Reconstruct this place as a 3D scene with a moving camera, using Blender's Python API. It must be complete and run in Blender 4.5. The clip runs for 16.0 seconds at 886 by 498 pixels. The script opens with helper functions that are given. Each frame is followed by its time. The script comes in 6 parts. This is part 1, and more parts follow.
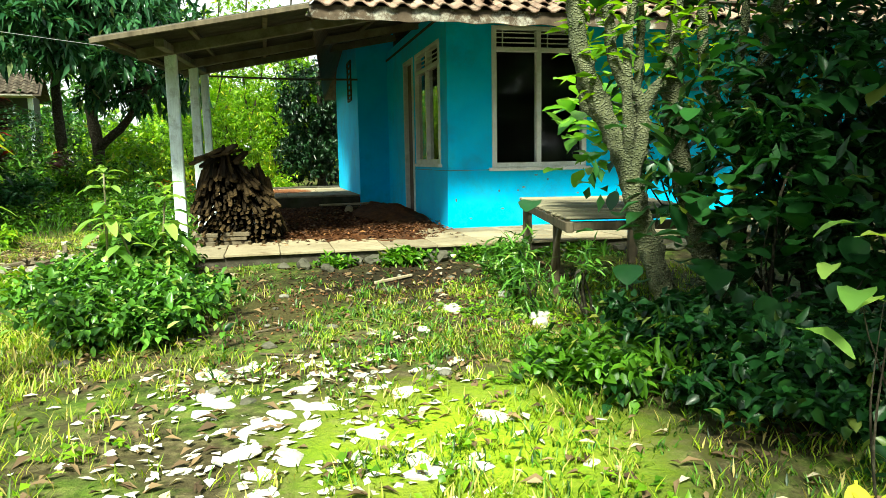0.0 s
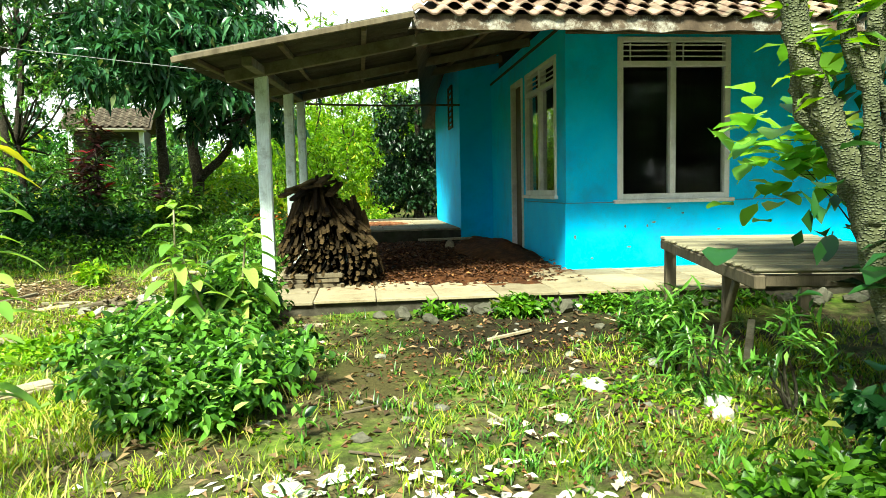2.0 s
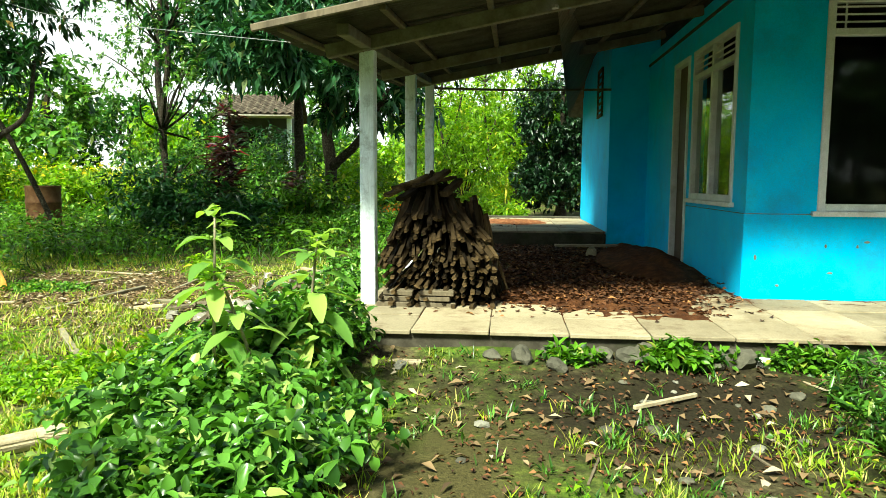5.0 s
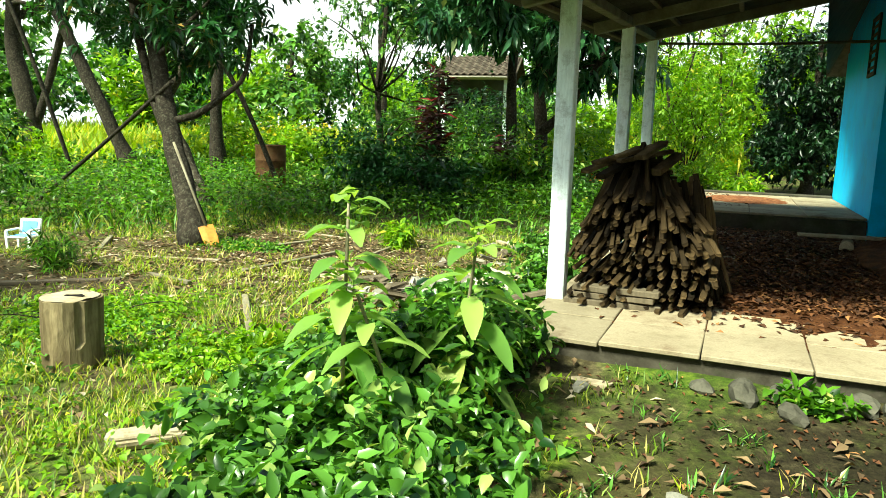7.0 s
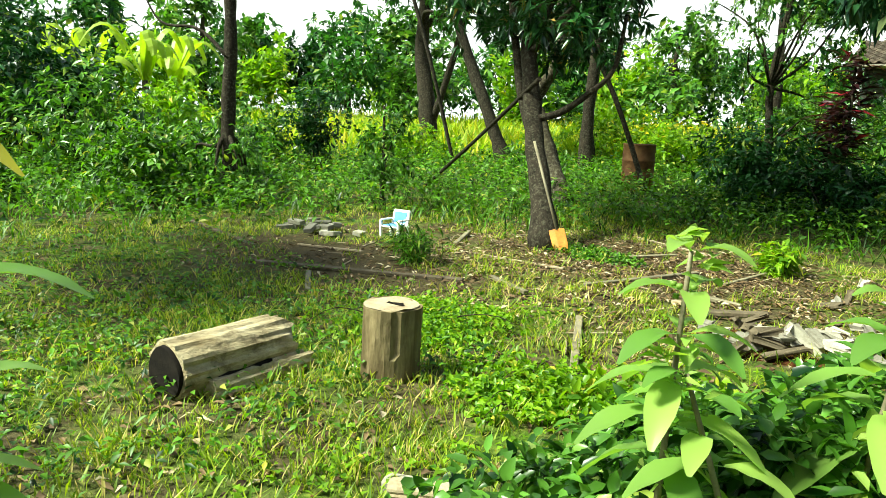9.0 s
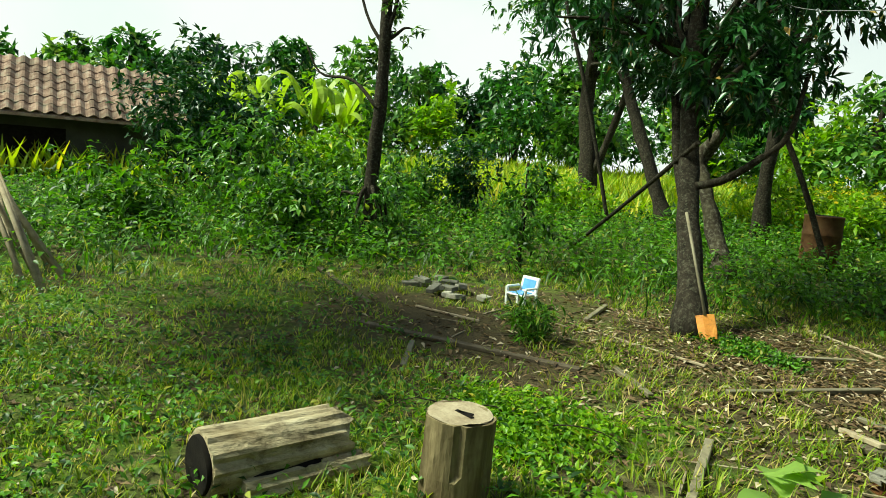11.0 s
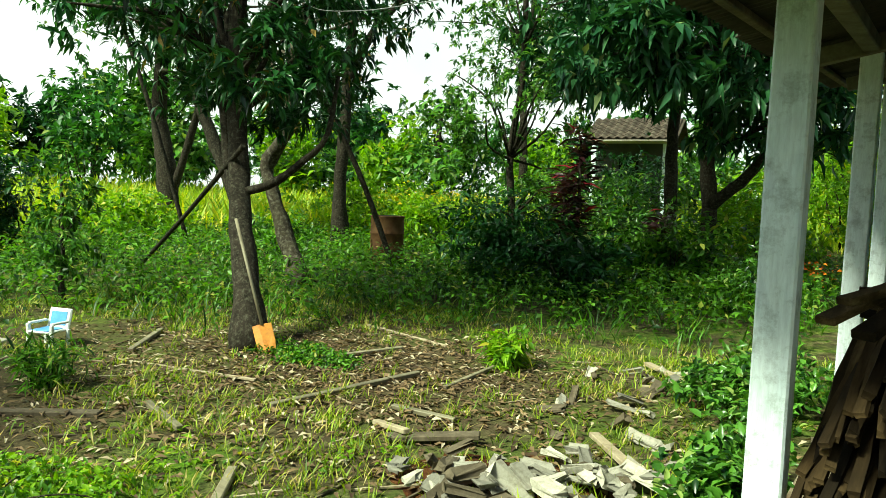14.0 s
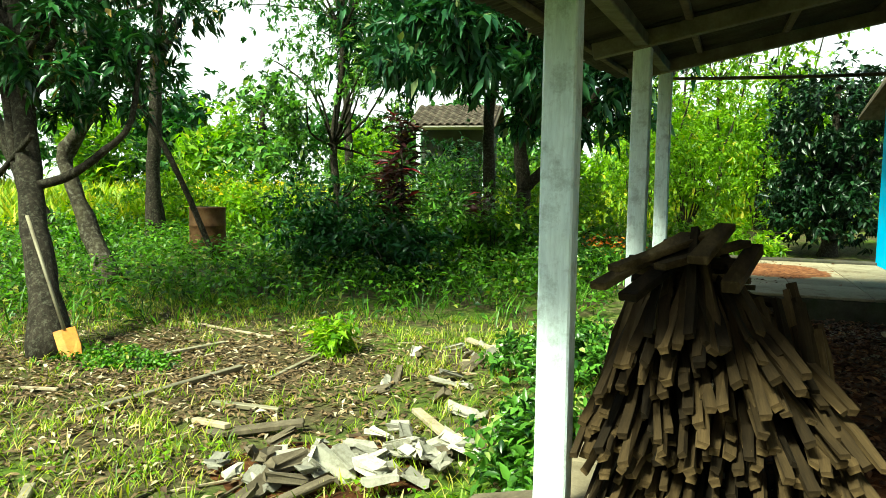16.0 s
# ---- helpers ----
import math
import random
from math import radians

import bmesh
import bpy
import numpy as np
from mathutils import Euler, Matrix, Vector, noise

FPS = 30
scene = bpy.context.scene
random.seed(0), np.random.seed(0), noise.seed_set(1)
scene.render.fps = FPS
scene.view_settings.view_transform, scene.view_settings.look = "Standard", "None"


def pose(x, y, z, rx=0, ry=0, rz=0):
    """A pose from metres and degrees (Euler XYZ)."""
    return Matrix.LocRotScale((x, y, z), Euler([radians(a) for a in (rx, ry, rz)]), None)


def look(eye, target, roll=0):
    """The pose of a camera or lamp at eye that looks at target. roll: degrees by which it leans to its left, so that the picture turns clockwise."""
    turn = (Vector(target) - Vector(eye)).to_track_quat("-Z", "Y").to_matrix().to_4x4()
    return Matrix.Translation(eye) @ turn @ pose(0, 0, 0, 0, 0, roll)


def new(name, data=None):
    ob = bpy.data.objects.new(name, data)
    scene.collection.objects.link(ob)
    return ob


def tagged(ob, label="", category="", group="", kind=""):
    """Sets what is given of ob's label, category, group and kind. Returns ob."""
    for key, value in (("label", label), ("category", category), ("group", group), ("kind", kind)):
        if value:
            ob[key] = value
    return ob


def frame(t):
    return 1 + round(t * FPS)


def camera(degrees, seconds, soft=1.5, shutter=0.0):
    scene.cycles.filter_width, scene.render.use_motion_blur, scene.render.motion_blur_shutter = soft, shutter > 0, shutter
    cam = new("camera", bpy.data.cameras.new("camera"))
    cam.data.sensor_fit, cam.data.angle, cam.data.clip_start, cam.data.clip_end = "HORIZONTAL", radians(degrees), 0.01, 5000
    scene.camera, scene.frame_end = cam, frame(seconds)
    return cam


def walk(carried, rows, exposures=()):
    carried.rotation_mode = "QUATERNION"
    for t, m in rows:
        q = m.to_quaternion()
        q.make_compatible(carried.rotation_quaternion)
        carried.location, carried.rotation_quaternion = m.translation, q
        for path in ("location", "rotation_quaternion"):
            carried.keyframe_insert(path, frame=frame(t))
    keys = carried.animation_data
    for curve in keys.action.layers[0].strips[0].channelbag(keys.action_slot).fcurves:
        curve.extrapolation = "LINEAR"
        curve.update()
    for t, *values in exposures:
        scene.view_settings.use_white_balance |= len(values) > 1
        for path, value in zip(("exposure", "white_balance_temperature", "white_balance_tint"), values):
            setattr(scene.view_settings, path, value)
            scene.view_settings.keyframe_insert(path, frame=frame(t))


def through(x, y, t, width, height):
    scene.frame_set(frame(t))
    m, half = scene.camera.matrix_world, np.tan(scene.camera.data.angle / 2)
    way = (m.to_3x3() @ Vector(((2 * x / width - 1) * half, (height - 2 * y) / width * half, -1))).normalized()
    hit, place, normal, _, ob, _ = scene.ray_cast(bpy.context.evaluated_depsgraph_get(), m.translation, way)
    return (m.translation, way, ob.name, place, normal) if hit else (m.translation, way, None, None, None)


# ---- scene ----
cam = camera(64.9, 16.0, soft=0.85)
PATH = [
    (0, (0.129, -0.092, 1.11), (0.608, 1.833, 0.851), -1.0),
    (0.5, (0.108, 0.21, 1.19), (0.577, 2.137, 0.935), -0.9),
    (1, (0.066, 0.465, 1.146), (0.487, 2.406, 0.913), -1.4),
    (1.5, (0.012, 0.793, 1.081), (0.358, 2.754, 0.896), -1.3),
    (2, (0.132, 1.048, 1.13), (0.355, 3.029, 0.96), -1.2),
    (2.5, (0.265, 1.283, 1.127), (0.372, 3.273, 0.967), -1.4),
    (3, (0.29, 1.511, 1.146), (0.313, 3.504, 0.984), -1.2),
    (3.5, (0.316, 1.73, 1.2), (0.259, 3.722, 1.023), -0.6),
    (3.7, (0.327, 1.815, 1.21), (0.237, 3.804, 1.029), -0.3),
    (6, (0.351, 2.786, 1.239), (-0.053, 4.729, 0.992), 1.2),
    (6.5, (0.365, 2.967, 1.274), (-0.273, 4.837, 0.965), 1.3),
    (7, (0.339, 3.267, 1.297), (-0.43, 5.086, 0.984), 1.6),
    (7.5, (0.292, 3.454, 1.333), (-0.537, 5.253, 1.061), 2.9),
    (8, (0.179, 3.673, 1.353), (-0.881, 5.349, 1.09), 2.9),
    (8.5, (0.196, 3.785, 1.395), (-1.16, 5.223, 1.091), 2.5),
    (9, (-0.023, 4.017, 1.345), (-1.589, 5.207, 0.987), 2.3),
    (9.5, (-0.149, 4.147, 1.393), (-1.9, 5.056, 1.067), 3.0),
    (9.7, (-0.19, 4.16, 1.417), (-2.003, 4.95, 1.118), 3.7),
    (12, (-0.439, 5.207, 1.56), (-2.224, 6.084, 1.35), 7.2),
    (12.5, (-0.474, 5.334, 1.568), (-2.081, 6.509, 1.376), 6.2),
    (12.6, (-0.472, 5.361, 1.571), (-2.045, 6.582, 1.388), 6.1),
    (13, (-0.479, 5.491, 1.54), (-1.922, 6.867, 1.39), 4.3),
    (13.5, (-0.433, 5.565, 1.516), (-1.723, 7.087, 1.37), 2.9),
    (14, (-0.389, 5.578, 1.465), (-1.549, 7.2, 1.317), 2.3),
    (14.5, (-0.358, 5.581, 1.447), (-1.421, 7.267, 1.292), 1.6),
    (15, (-0.309, 5.623, 1.449), (-1.279, 7.365, 1.289), 1.0),
    (15.5, (-0.292, 5.578, 1.463), (-1.149, 7.378, 1.3), 1.2),
    (16, (-0.254, 5.57, 1.462), (-0.997, 7.419, 1.29), 0.8),
]
walk(cam, [(t, look(eye, target, roll)) for t, eye, target, roll in PATH], [(0, 1.58, 6500, -10), (0.5, 1.8, 6500, -10), (2, 1.78, 6500, -10), (3.5, 1.7, 6500, -10), (6.5, 1.56, 6500, -10), (7.5, 1.56, 6500, -10), (9, 1.4, 6500, -10), (9.5, 1.0, 6500, -10), (12, 0.64, 6500, -17), (13, 0.70, 6500, -17), (14.5, 1.1, 6500, -17), (15.5, 1.40, 6500, -17), (16, 1.45, 6500, -17)])

# ---- world, sun ----
SUN_EL, SUN_AZ = 50.0, 203.0          # degrees; azimuth from +y, clockwise
world = bpy.data.worlds.new("world")
scene.world = world
world.use_nodes = True
wn, wl = world.node_tree.nodes, world.node_tree.links
sky = wn.new("ShaderNodeTexSky")
sky.sky_type, sky.sun_disc = "NISHITA", False
sky.sun_elevation, sky.sun_rotation = radians(SUN_EL), radians(SUN_AZ)
sky.air_density, sky.dust_density, sky.ozone_density = 1.0, 1.5, 1.0
cloud = wn.new("ShaderNodeTexNoise")
cloud.inputs["Scale"].default_value, cloud.inputs["Detail"].default_value = 2.2, 7
cover = wn.new("ShaderNodeValToRGB")
cover.color_ramp.elements[0].position, cover.color_ramp.elements[0].color = 0.36, (0.72, 0.72, 0.72, 1)
cover.color_ramp.elements[1].position, cover.color_ramp.elements[1].color = 0.6, (1, 1, 1, 1)
overcast = wn.new("ShaderNodeMix")
overcast.data_type = "RGBA"
overcast.inputs[7].default_value = (8.7, 8.3, 8.6, 1)      # bright thin cloud
wl.new(wn.new("ShaderNodeTexCoord").outputs["Generated"], cloud.inputs["Vector"])
wl.new(cloud.outputs[0], cover.inputs[0])
rise = wn.new("ShaderNodeSeparateXYZ")                     # haze and cloud gather towards the horizon
wl.new(wn["Texture Coordinate"].outputs["Generated"], rise.inputs[0])
haze = wn.new("ShaderNodeMapRange")
haze.interpolation_type = "SMOOTHSTEP"
for k, v in enumerate((0.22, 0.6, 1.0, 0.12), 1):
    haze.inputs[k].default_value = v
wl.new(rise.outputs[2], haze.inputs[0])
amount = wn.new("ShaderNodeMath")
amount.operation = "MULTIPLY"
wl.new(cover.outputs[0], amount.inputs[0])
wl.new(haze.outputs[0], amount.inputs[1])
wl.new(amount.outputs[0], overcast.inputs[0])
wl.new(sky.outputs[0], overcast.inputs[6])
wl.new(overcast.outputs[2], wn["Background"].inputs[0])
wn["Background"].inputs[1].default_value = 0.078
sun = new("sun", bpy.data.lights.new("sun", "SUN"))
sun.data.energy, sun.data.angle, sun.data.color = 5.0, radians(12), (1.0, 0.95, 0.83)
sdir = Vector((math.sin(radians(SUN_AZ)) * math.cos(radians(SUN_EL)), math.cos(radians(SUN_AZ)) * math.cos(radians(SUN_EL)), math.sin(radians(SUN_EL))))
sun.matrix_world = look(sdir * 60, (0, 0, 0))

# ---- materials ----


def nodes_of(name):
    m = bpy.data.materials.new(name)
    m.use_nodes = True
    return m, m.node_tree.nodes, m.node_tree.links, m.node_tree.nodes["Principled BSDF"]


def ramp(n, l, fac, stops):
    r = n.new("ShaderNodeValToRGB")
    e = r.color_ramp.elements
    while len(e) < len(stops):
        e.new(0.5)
    for k, (p, c) in zip(e, stops):
        k.position, k.color = p, (*c, 1)
    l.new(fac, r.inputs[0])
    return r.outputs[0]


def noise_tex(n, l, vec, scale, detail=6, rough=0.6, stretch=None):
    t = n.new("ShaderNodeTexNoise")
    t.inputs["Scale"].default_value, t.inputs["Detail"].default_value, t.inputs["Roughness"].default_value = scale, detail, rough
    if stretch:
        mp = n.new("ShaderNodeMapping")
        mp.inputs["Scale"].default_value = stretch
        l.new(vec, mp.inputs[0])
        vec = mp.outputs[0]
    l.new(vec, t.inputs["Vector"])
    return t.outputs[0]


def mix(n, l, fac, a, b, mode="MIX"):
    m = n.new("ShaderNodeMix")
    m.data_type, m.blend_type = "RGBA", mode
    for s, v in ((m.inputs[0], fac), (m.inputs[6], a), (m.inputs[7], b)):
        if isinstance(v, bpy.types.NodeSocket):
            l.new(v, s)
        elif isinstance(v, tuple):
            s.default_value = (*v, 1)
        else:
            s.default_value = v
    return m.outputs[2]


def bump(n, l, p, height, strength, dist=0.01):
    b = n.new("ShaderNodeBump")
    b.inputs["Strength"].default_value, b.inputs["Distance"].default_value = strength, dist
    l.new(height, b.inputs["Height"])
    l.new(b.outputs[0], p.inputs["Normal"])


def surface(name, colors, scale=8.0, fine=60.0, rough=0.8, bumps=0.4, stretch=None, stain=None, stain_scale=1.5, stain_amount=0.5, vary=0.0, metal=0.0, dist=0.01, spread=False):
    """Rough painted, wooden or mineral surface: broad mottling, fine grain, stains, relief."""
    m, n, l, p = nodes_of(name)
    co = n.new("ShaderNodeNewGeometry").outputs["Position"] if spread else n.new("ShaderNodeTexCoord").outputs["Object"]
    broad = noise_tex(n, l, co, scale, 6, 0.65, stretch)
    grain = noise_tex(n, l, co, fine, 4, 0.7, stretch)
    k = len(colors) - 1
    col = ramp(n, l, broad, [(0.3 + 0.4 * i / max(k, 1), c) for i, c in enumerate(colors)])
    g = ramp(n, l, grain, [(0.3, (0.72, 0.72, 0.72)), (0.7, (1.15, 1.15, 1.15))])
    col = mix(n, l, 0.6, col, g, "MULTIPLY")
    if stain:
        s = noise_tex(n, l, co, stain_scale, 8, 0.75)
        f = ramp(n, l, s, [(0.5, (0, 0, 0)), (0.66, (stain_amount,) * 3)])
        col = mix(n, l, f, col, stain)
    if vary:
        inf = n.new("ShaderNodeObjectInfo").outputs["Random"]
        v = ramp(n, l, inf, [(0, (1 - vary,) * 3), (1, (1 + vary,) * 3)])
        col = mix(n, l, 1.0, col, v, "MULTIPLY")
    l.new(col, p.inputs["Base Color"])
    p.inputs["Roughness"].default_value, p.inputs["Metallic"].default_value = rough, metal
    p.inputs["Specular IOR Level"].default_value = 0.12 if rough >= 0.8 else 0.4
    if bumps:
        h = mix(n, l, 0.5, broad, grain)
        bump(n, l, p, h, bumps, dist)
    return m


def leaf_mat(name, dark, light, odd=None, odd_share=0.04, rough=0.45, through=0.35):
    """Leaves: colour varies from leaf to leaf; light comes through the blade."""
    m, n, l, p = nodes_of(name)
    rnd = n.new("ShaderNodeNewGeometry").outputs["Random Per Island"]
    stops = [(0.0, dark), (0.75, light), (1.0, tuple(min(1, c * 1.35) for c in light))]
    if odd:
        stops = [(0.0, dark), (0.8, light), (1 - odd_share, light), (1.0 - odd_share / 2, odd)]
    col = ramp(n, l, rnd, stops)
    co = n.new("ShaderNodeTexCoord").outputs["Object"]
    patch = noise_tex(n, l, co, 1.3, 3)
    col = mix(n, l, 0.7, col, ramp(n, l, patch, [(0.3, (0.6, 0.6, 0.6)), (0.7, (1.25, 1.25, 1.25))]), "MULTIPLY")
    l.new(col, p.inputs["Base Color"])
    p.inputs["Roughness"].default_value = rough
    p.inputs["Specular IOR Level"].default_value = 0.35
    tr = n.new("ShaderNodeBsdfTranslucent")
    l.new(mix(n, l, 1.0, col, (1.5, 1.6, 0.6), "MULTIPLY"), tr.inputs[0])
    ms = n.new("ShaderNodeMixShader")
    ms.inputs[0].default_value = through
    l.new(p.outputs[0], ms.inputs[1])
    l.new(tr.outputs[0], ms.inputs[2])
    l.new(ms.outputs[0], n["Material Output"].inputs[0])
    return m


M_WALL = surface("blue wall paint", [(0.012, 0.46, 0.92), (0.015, 0.53, 0.97), (0.025, 0.58, 0.98)], 2.5, 90, 0.75, 0.12, None, (0.02, 0.17, 0.36), 1.1, 0.4)
M_WHITE = surface("weathered white paint", [(0.66, 0.76, 0.78), (0.84, 0.90, 0.90)], 6, 70, 0.65, 0.4, (1, 1, 0.15), (0.12, 0.14, 0.11), 9.0, 0.5)
M_FRAME = surface("white frame paint", [(0.55, 0.58, 0.58), (0.72, 0.75, 0.75)], 7, 80, 0.55, 0.2, None, (0.3, 0.3, 0.26), 4.0, 0.4)
M_OLDWOOD = surface("old grey timber", [(0.07, 0.055, 0.035), (0.16, 0.13, 0.085)], 9, 60, 0.85, 0.6, (1, 1, 0.12), (0.06, 0.05, 0.04), 3.0, 0.5)
M_BEAM = surface("pale limewashed beam", [(0.09, 0.08, 0.055), (0.21, 0.19, 0.14)], 5, 50, 0.85, 0.5, None, (0.12, 0.10, 0.07), 3.0, 0.6)
M_FASCIA = surface("flaking fascia paint", [(0.045, 0.032, 0.022), (0.13, 0.095, 0.065)], 7, 60, 0.85, 0.5, None, (0.52, 0.50, 0.43), 4.5, 0.8)
# grey sheet coloured near-black, holding the shade under the porch roof
M_SHEET = surface("shade-dark fibre cement sheet", [(0.035, 0.032, 0.024), (0.085, 0.078, 0.06)], 3, 60, 0.9, 0.3, None, (0.05, 0.04, 0.03), 1.6, 0.6)
M_TILE_ROOF = surface("mossy clay roof tile", [(0.11, 0.065, 0.048), (0.25, 0.165, 0.12), (0.42, 0.34, 0.27)], 6, 60, 0.9, 0.5, None, (0.12, 0.11, 0.07), 3.0, 0.7, 0.3, 0, 0.01, True)
M_TILE_DARK = surface("blackened clay roof tile", [(0.035, 0.026, 0.018), (0.075, 0.058, 0.042), (0.12, 0.10, 0.075)], 6, 60, 0.9, 0.5, None, (0.06, 0.065, 0.035), 3.0, 0.7, 0.3)
M_CONC = surface("worn cement floor tile", [(0.18, 0.145, 0.09), (0.35, 0.30, 0.20)], 3, 70, 0.9, 0.4, None, (0.075, 0.042, 0.02), 1.5, 0.92, 0.2, 0, 0.01, True)
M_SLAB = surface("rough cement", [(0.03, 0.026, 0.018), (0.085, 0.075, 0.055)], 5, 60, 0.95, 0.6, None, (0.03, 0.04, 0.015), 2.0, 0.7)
M_STICK = surface("split firewood", [(0.014, 0.009, 0.004), (0.048, 0.031, 0.013), (0.14, 0.094, 0.042)], 10, 70, 0.85, 0.6, (1, 0.1, 1), (0.03, 0.019, 0.010), 5.0, 0.6, 0.8)
M_BAMBOO = surface("dry bamboo", [(0.10, 0.085, 0.05), (0.21, 0.185, 0.115)], 9, 70, 0.6, 0.3, (0.1, 1, 1), (0.07, 0.055, 0.035), 3.0, 0.6, 0.5)
M_BARK = surface("dark mango bark", [(0.012, 0.010, 0.007), (0.045, 0.036, 0.025)], 14, 70, 0.95, 1.0, (1, 1, 0.35), (0.15, 0.15, 0.10), 25.0, 0.55, 0, 0, 0.03)
M_LICHEN = surface("lichen bark", [(0.022, 0.018, 0.012), (0.06, 0.05, 0.035), (0.20, 0.19, 0.14)], 18, 70, 0.95, 1.0, None, (0.10, 0.09, 0.05), 3.0, 0.6, 0, 0, 0.03)
M_SPINY = surface("pale knobbly bark", [(0.04, 0.04, 0.02), (0.15, 0.15, 0.08), (0.32, 0.33, 0.21)], 26, 90, 0.95, 1.0, None, (0.10, 0.10, 0.05), 3.5, 0.6, 0, 0, 0.03)
M_STUMP = surface("stripped log", [(0.05, 0.036, 0.018), (0.13, 0.10, 0.05), (0.32, 0.26, 0.14)], 7, 60, 0.85, 0.7, (1, 1, 0.15), (0.09, 0.06, 0.035), 4.0, 0.5)
M_BARKLOG = surface("peeling pale bark", [(0.16, 0.12, 0.06), (0.40, 0.33, 0.20), (0.55, 0.48, 0.32)], 9, 60, 0.9, 1.0, (1, 0.35, 1), (0.05, 0.035, 0.02), 5.0, 0.7, 0, 0, 0.03)
M_CUT = surface("cut wood end", [(0.26, 0.205, 0.125), (0.44, 0.37, 0.25)], 10, 80, 0.85, 0.4, None, (0.16, 0.11, 0.07), 6.0, 0.6)
# near-black colour that stands for shade inside hollows and openings
M_RECESS = surface("recess-shade black", [(0.004, 0.0035, 0.003), (0.016, 0.013, 0.010)], 12, 70, 0.95, 0.6)
M_RUST = surface("rusty drum steel", [(0.06, 0.025, 0.010), (0.14, 0.065, 0.022), (0.22, 0.13, 0.05)], 6, 60, 0.75, 0.3, None, (0.06, 0.03, 0.02), 3.0, 0.5, 0, 0.3)
M_STONE = surface("pale field stone", [(0.38, 0.36, 0.30), (0.62, 0.60, 0.53)], 6, 60, 0.9, 0.6, None, (0.16, 0.15, 0.09), 4.0, 0.5, 0.25)
M_DARKSTONE = surface("grey rubble stone", [(0.12, 0.115, 0.09), (0.26, 0.245, 0.20)], 6, 60, 0.9, 0.6, None, (0.08, 0.09, 0.04), 4.0, 0.6, 0.3)
M_BRICK = surface("broken plastered brick", [(0.20, 0.18, 0.13), (0.50, 0.48, 0.40)], 7, 60, 0.9, 0.5, None, (0.10, 0.065, 0.04), 7.0, 0.75, 0.5)
M_FOOT = surface("dark mossy footing stone", [(0.05, 0.048, 0.034), (0.13, 0.12, 0.09)], 6, 60, 0.9, 0.6, None, (0.04, 0.06, 0.02), 4.0, 0.7, 0.4)
M_REDLITTER = surface("dry red leaf litter", [(0.07, 0.025, 0.010), (0.20, 0.075, 0.03), (0.34, 0.16, 0.07)], 14, 70, 0.95, 1.0, None, None, 1, 0, 0, 0, 0.03)
M_REDBRICK = surface("broken red brick", [(0.26, 0.09, 0.045), (0.42, 0.18, 0.10)], 7, 60, 0.9, 0.5, None, (0.14, 0.08, 0.05), 4.0, 0.5, 0.3)
M_CLOD = surface("brown leaf litter", [(0.026, 0.009, 0.003), (0.07, 0.025, 0.008), (0.14, 0.058, 0.02)], 9, 70, 0.95, 1.0, None, None, 1, 0, 0, 0, 0.03)
# the dimness of closed rooms is put into this plaster's colour
M_DARKIN = surface("shade-dark plaster", [(0.05, 0.05, 0.045), (0.08, 0.08, 0.07)], 3, 60, 0.9, 0.1)
M_DOOR = surface("dark stained door", [(0.045, 0.03, 0.02), (0.09, 0.06, 0.04)], 6, 60, 0.6, 0.3, (1, 1, 0.15))
M_ORANGE = surface("rusty orange blade", [(0.55, 0.20, 0.03), (0.75, 0.33, 0.06)], 9, 60, 0.55, 0.2, None, (0.25, 0.10, 0.04), 6.0, 0.5)
M_PLASTIC_W = surface("scuffed white plastic", [(0.68, 0.70, 0.66), (0.78, 0.80, 0.76)], 6, 60, 0.4, 0.1)
M_PLASTIC_B = surface("faded blue plastic", [(0.10, 0.30, 0.62), (0.16, 0.40, 0.75)], 6, 60, 0.4, 0.1)
M_ROPE = surface("grey cable", [(0.14, 0.145, 0.14), (0.24, 0.24, 0.23)], 9, 60, 0.7, 0.1)

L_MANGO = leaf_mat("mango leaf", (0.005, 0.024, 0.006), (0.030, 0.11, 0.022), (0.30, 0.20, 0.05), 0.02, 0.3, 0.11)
# lit copy of the mango leaf above, with brighter light in its colour
L_MANGO_LIT = leaf_mat("lit grey-green mango leaf", (0.010, 0.045, 0.016), (0.045, 0.13, 0.045), (0.20, 0.26, 0.10), 0.04, 0.24, 0.14)
# the evergreen's backlit silhouette is put into this near-black leaf colour
L_BLACK = leaf_mat("silhouette-dark green leaf", (0.003, 0.012, 0.004), (0.012, 0.04, 0.010), None, 0, 0.4, 0.06)
# darkest undergrowth leaf: the shade inside thickets is put into its colour
L_DARK = leaf_mat("shade-dark broad leaf", (0.006, 0.028, 0.007), (0.022, 0.085, 0.016), (0.20, 0.26, 0.05), 0.03, 0.35, 0.22)
# the pale odd leaves stand for white glints, put into the colour
L_BUSH = leaf_mat("shrub leaf", (0.005, 0.028, 0.004), (0.12, 0.28, 0.034), (0.30, 0.40, 0.10), 0.10, 0.3, 0.3)
L_BRIGHT = leaf_mat("sunlit bright leaf", (0.055, 0.15, 0.008), (0.24, 0.41, 0.018), (0.52, 0.48, 0.05), 0.06, 0.4, 0.42)
L_BIG = leaf_mat("large soft leaf", (0.13, 0.26, 0.045), (0.33, 0.48, 0.10), (0.62, 0.54, 0.06), 0.06, 0.4, 0.42)
L_YELLOW = leaf_mat("yellowing leaf", (0.30, 0.36, 0.04), (0.55, 0.48, 0.05), None, 0, 0.45, 0.4)
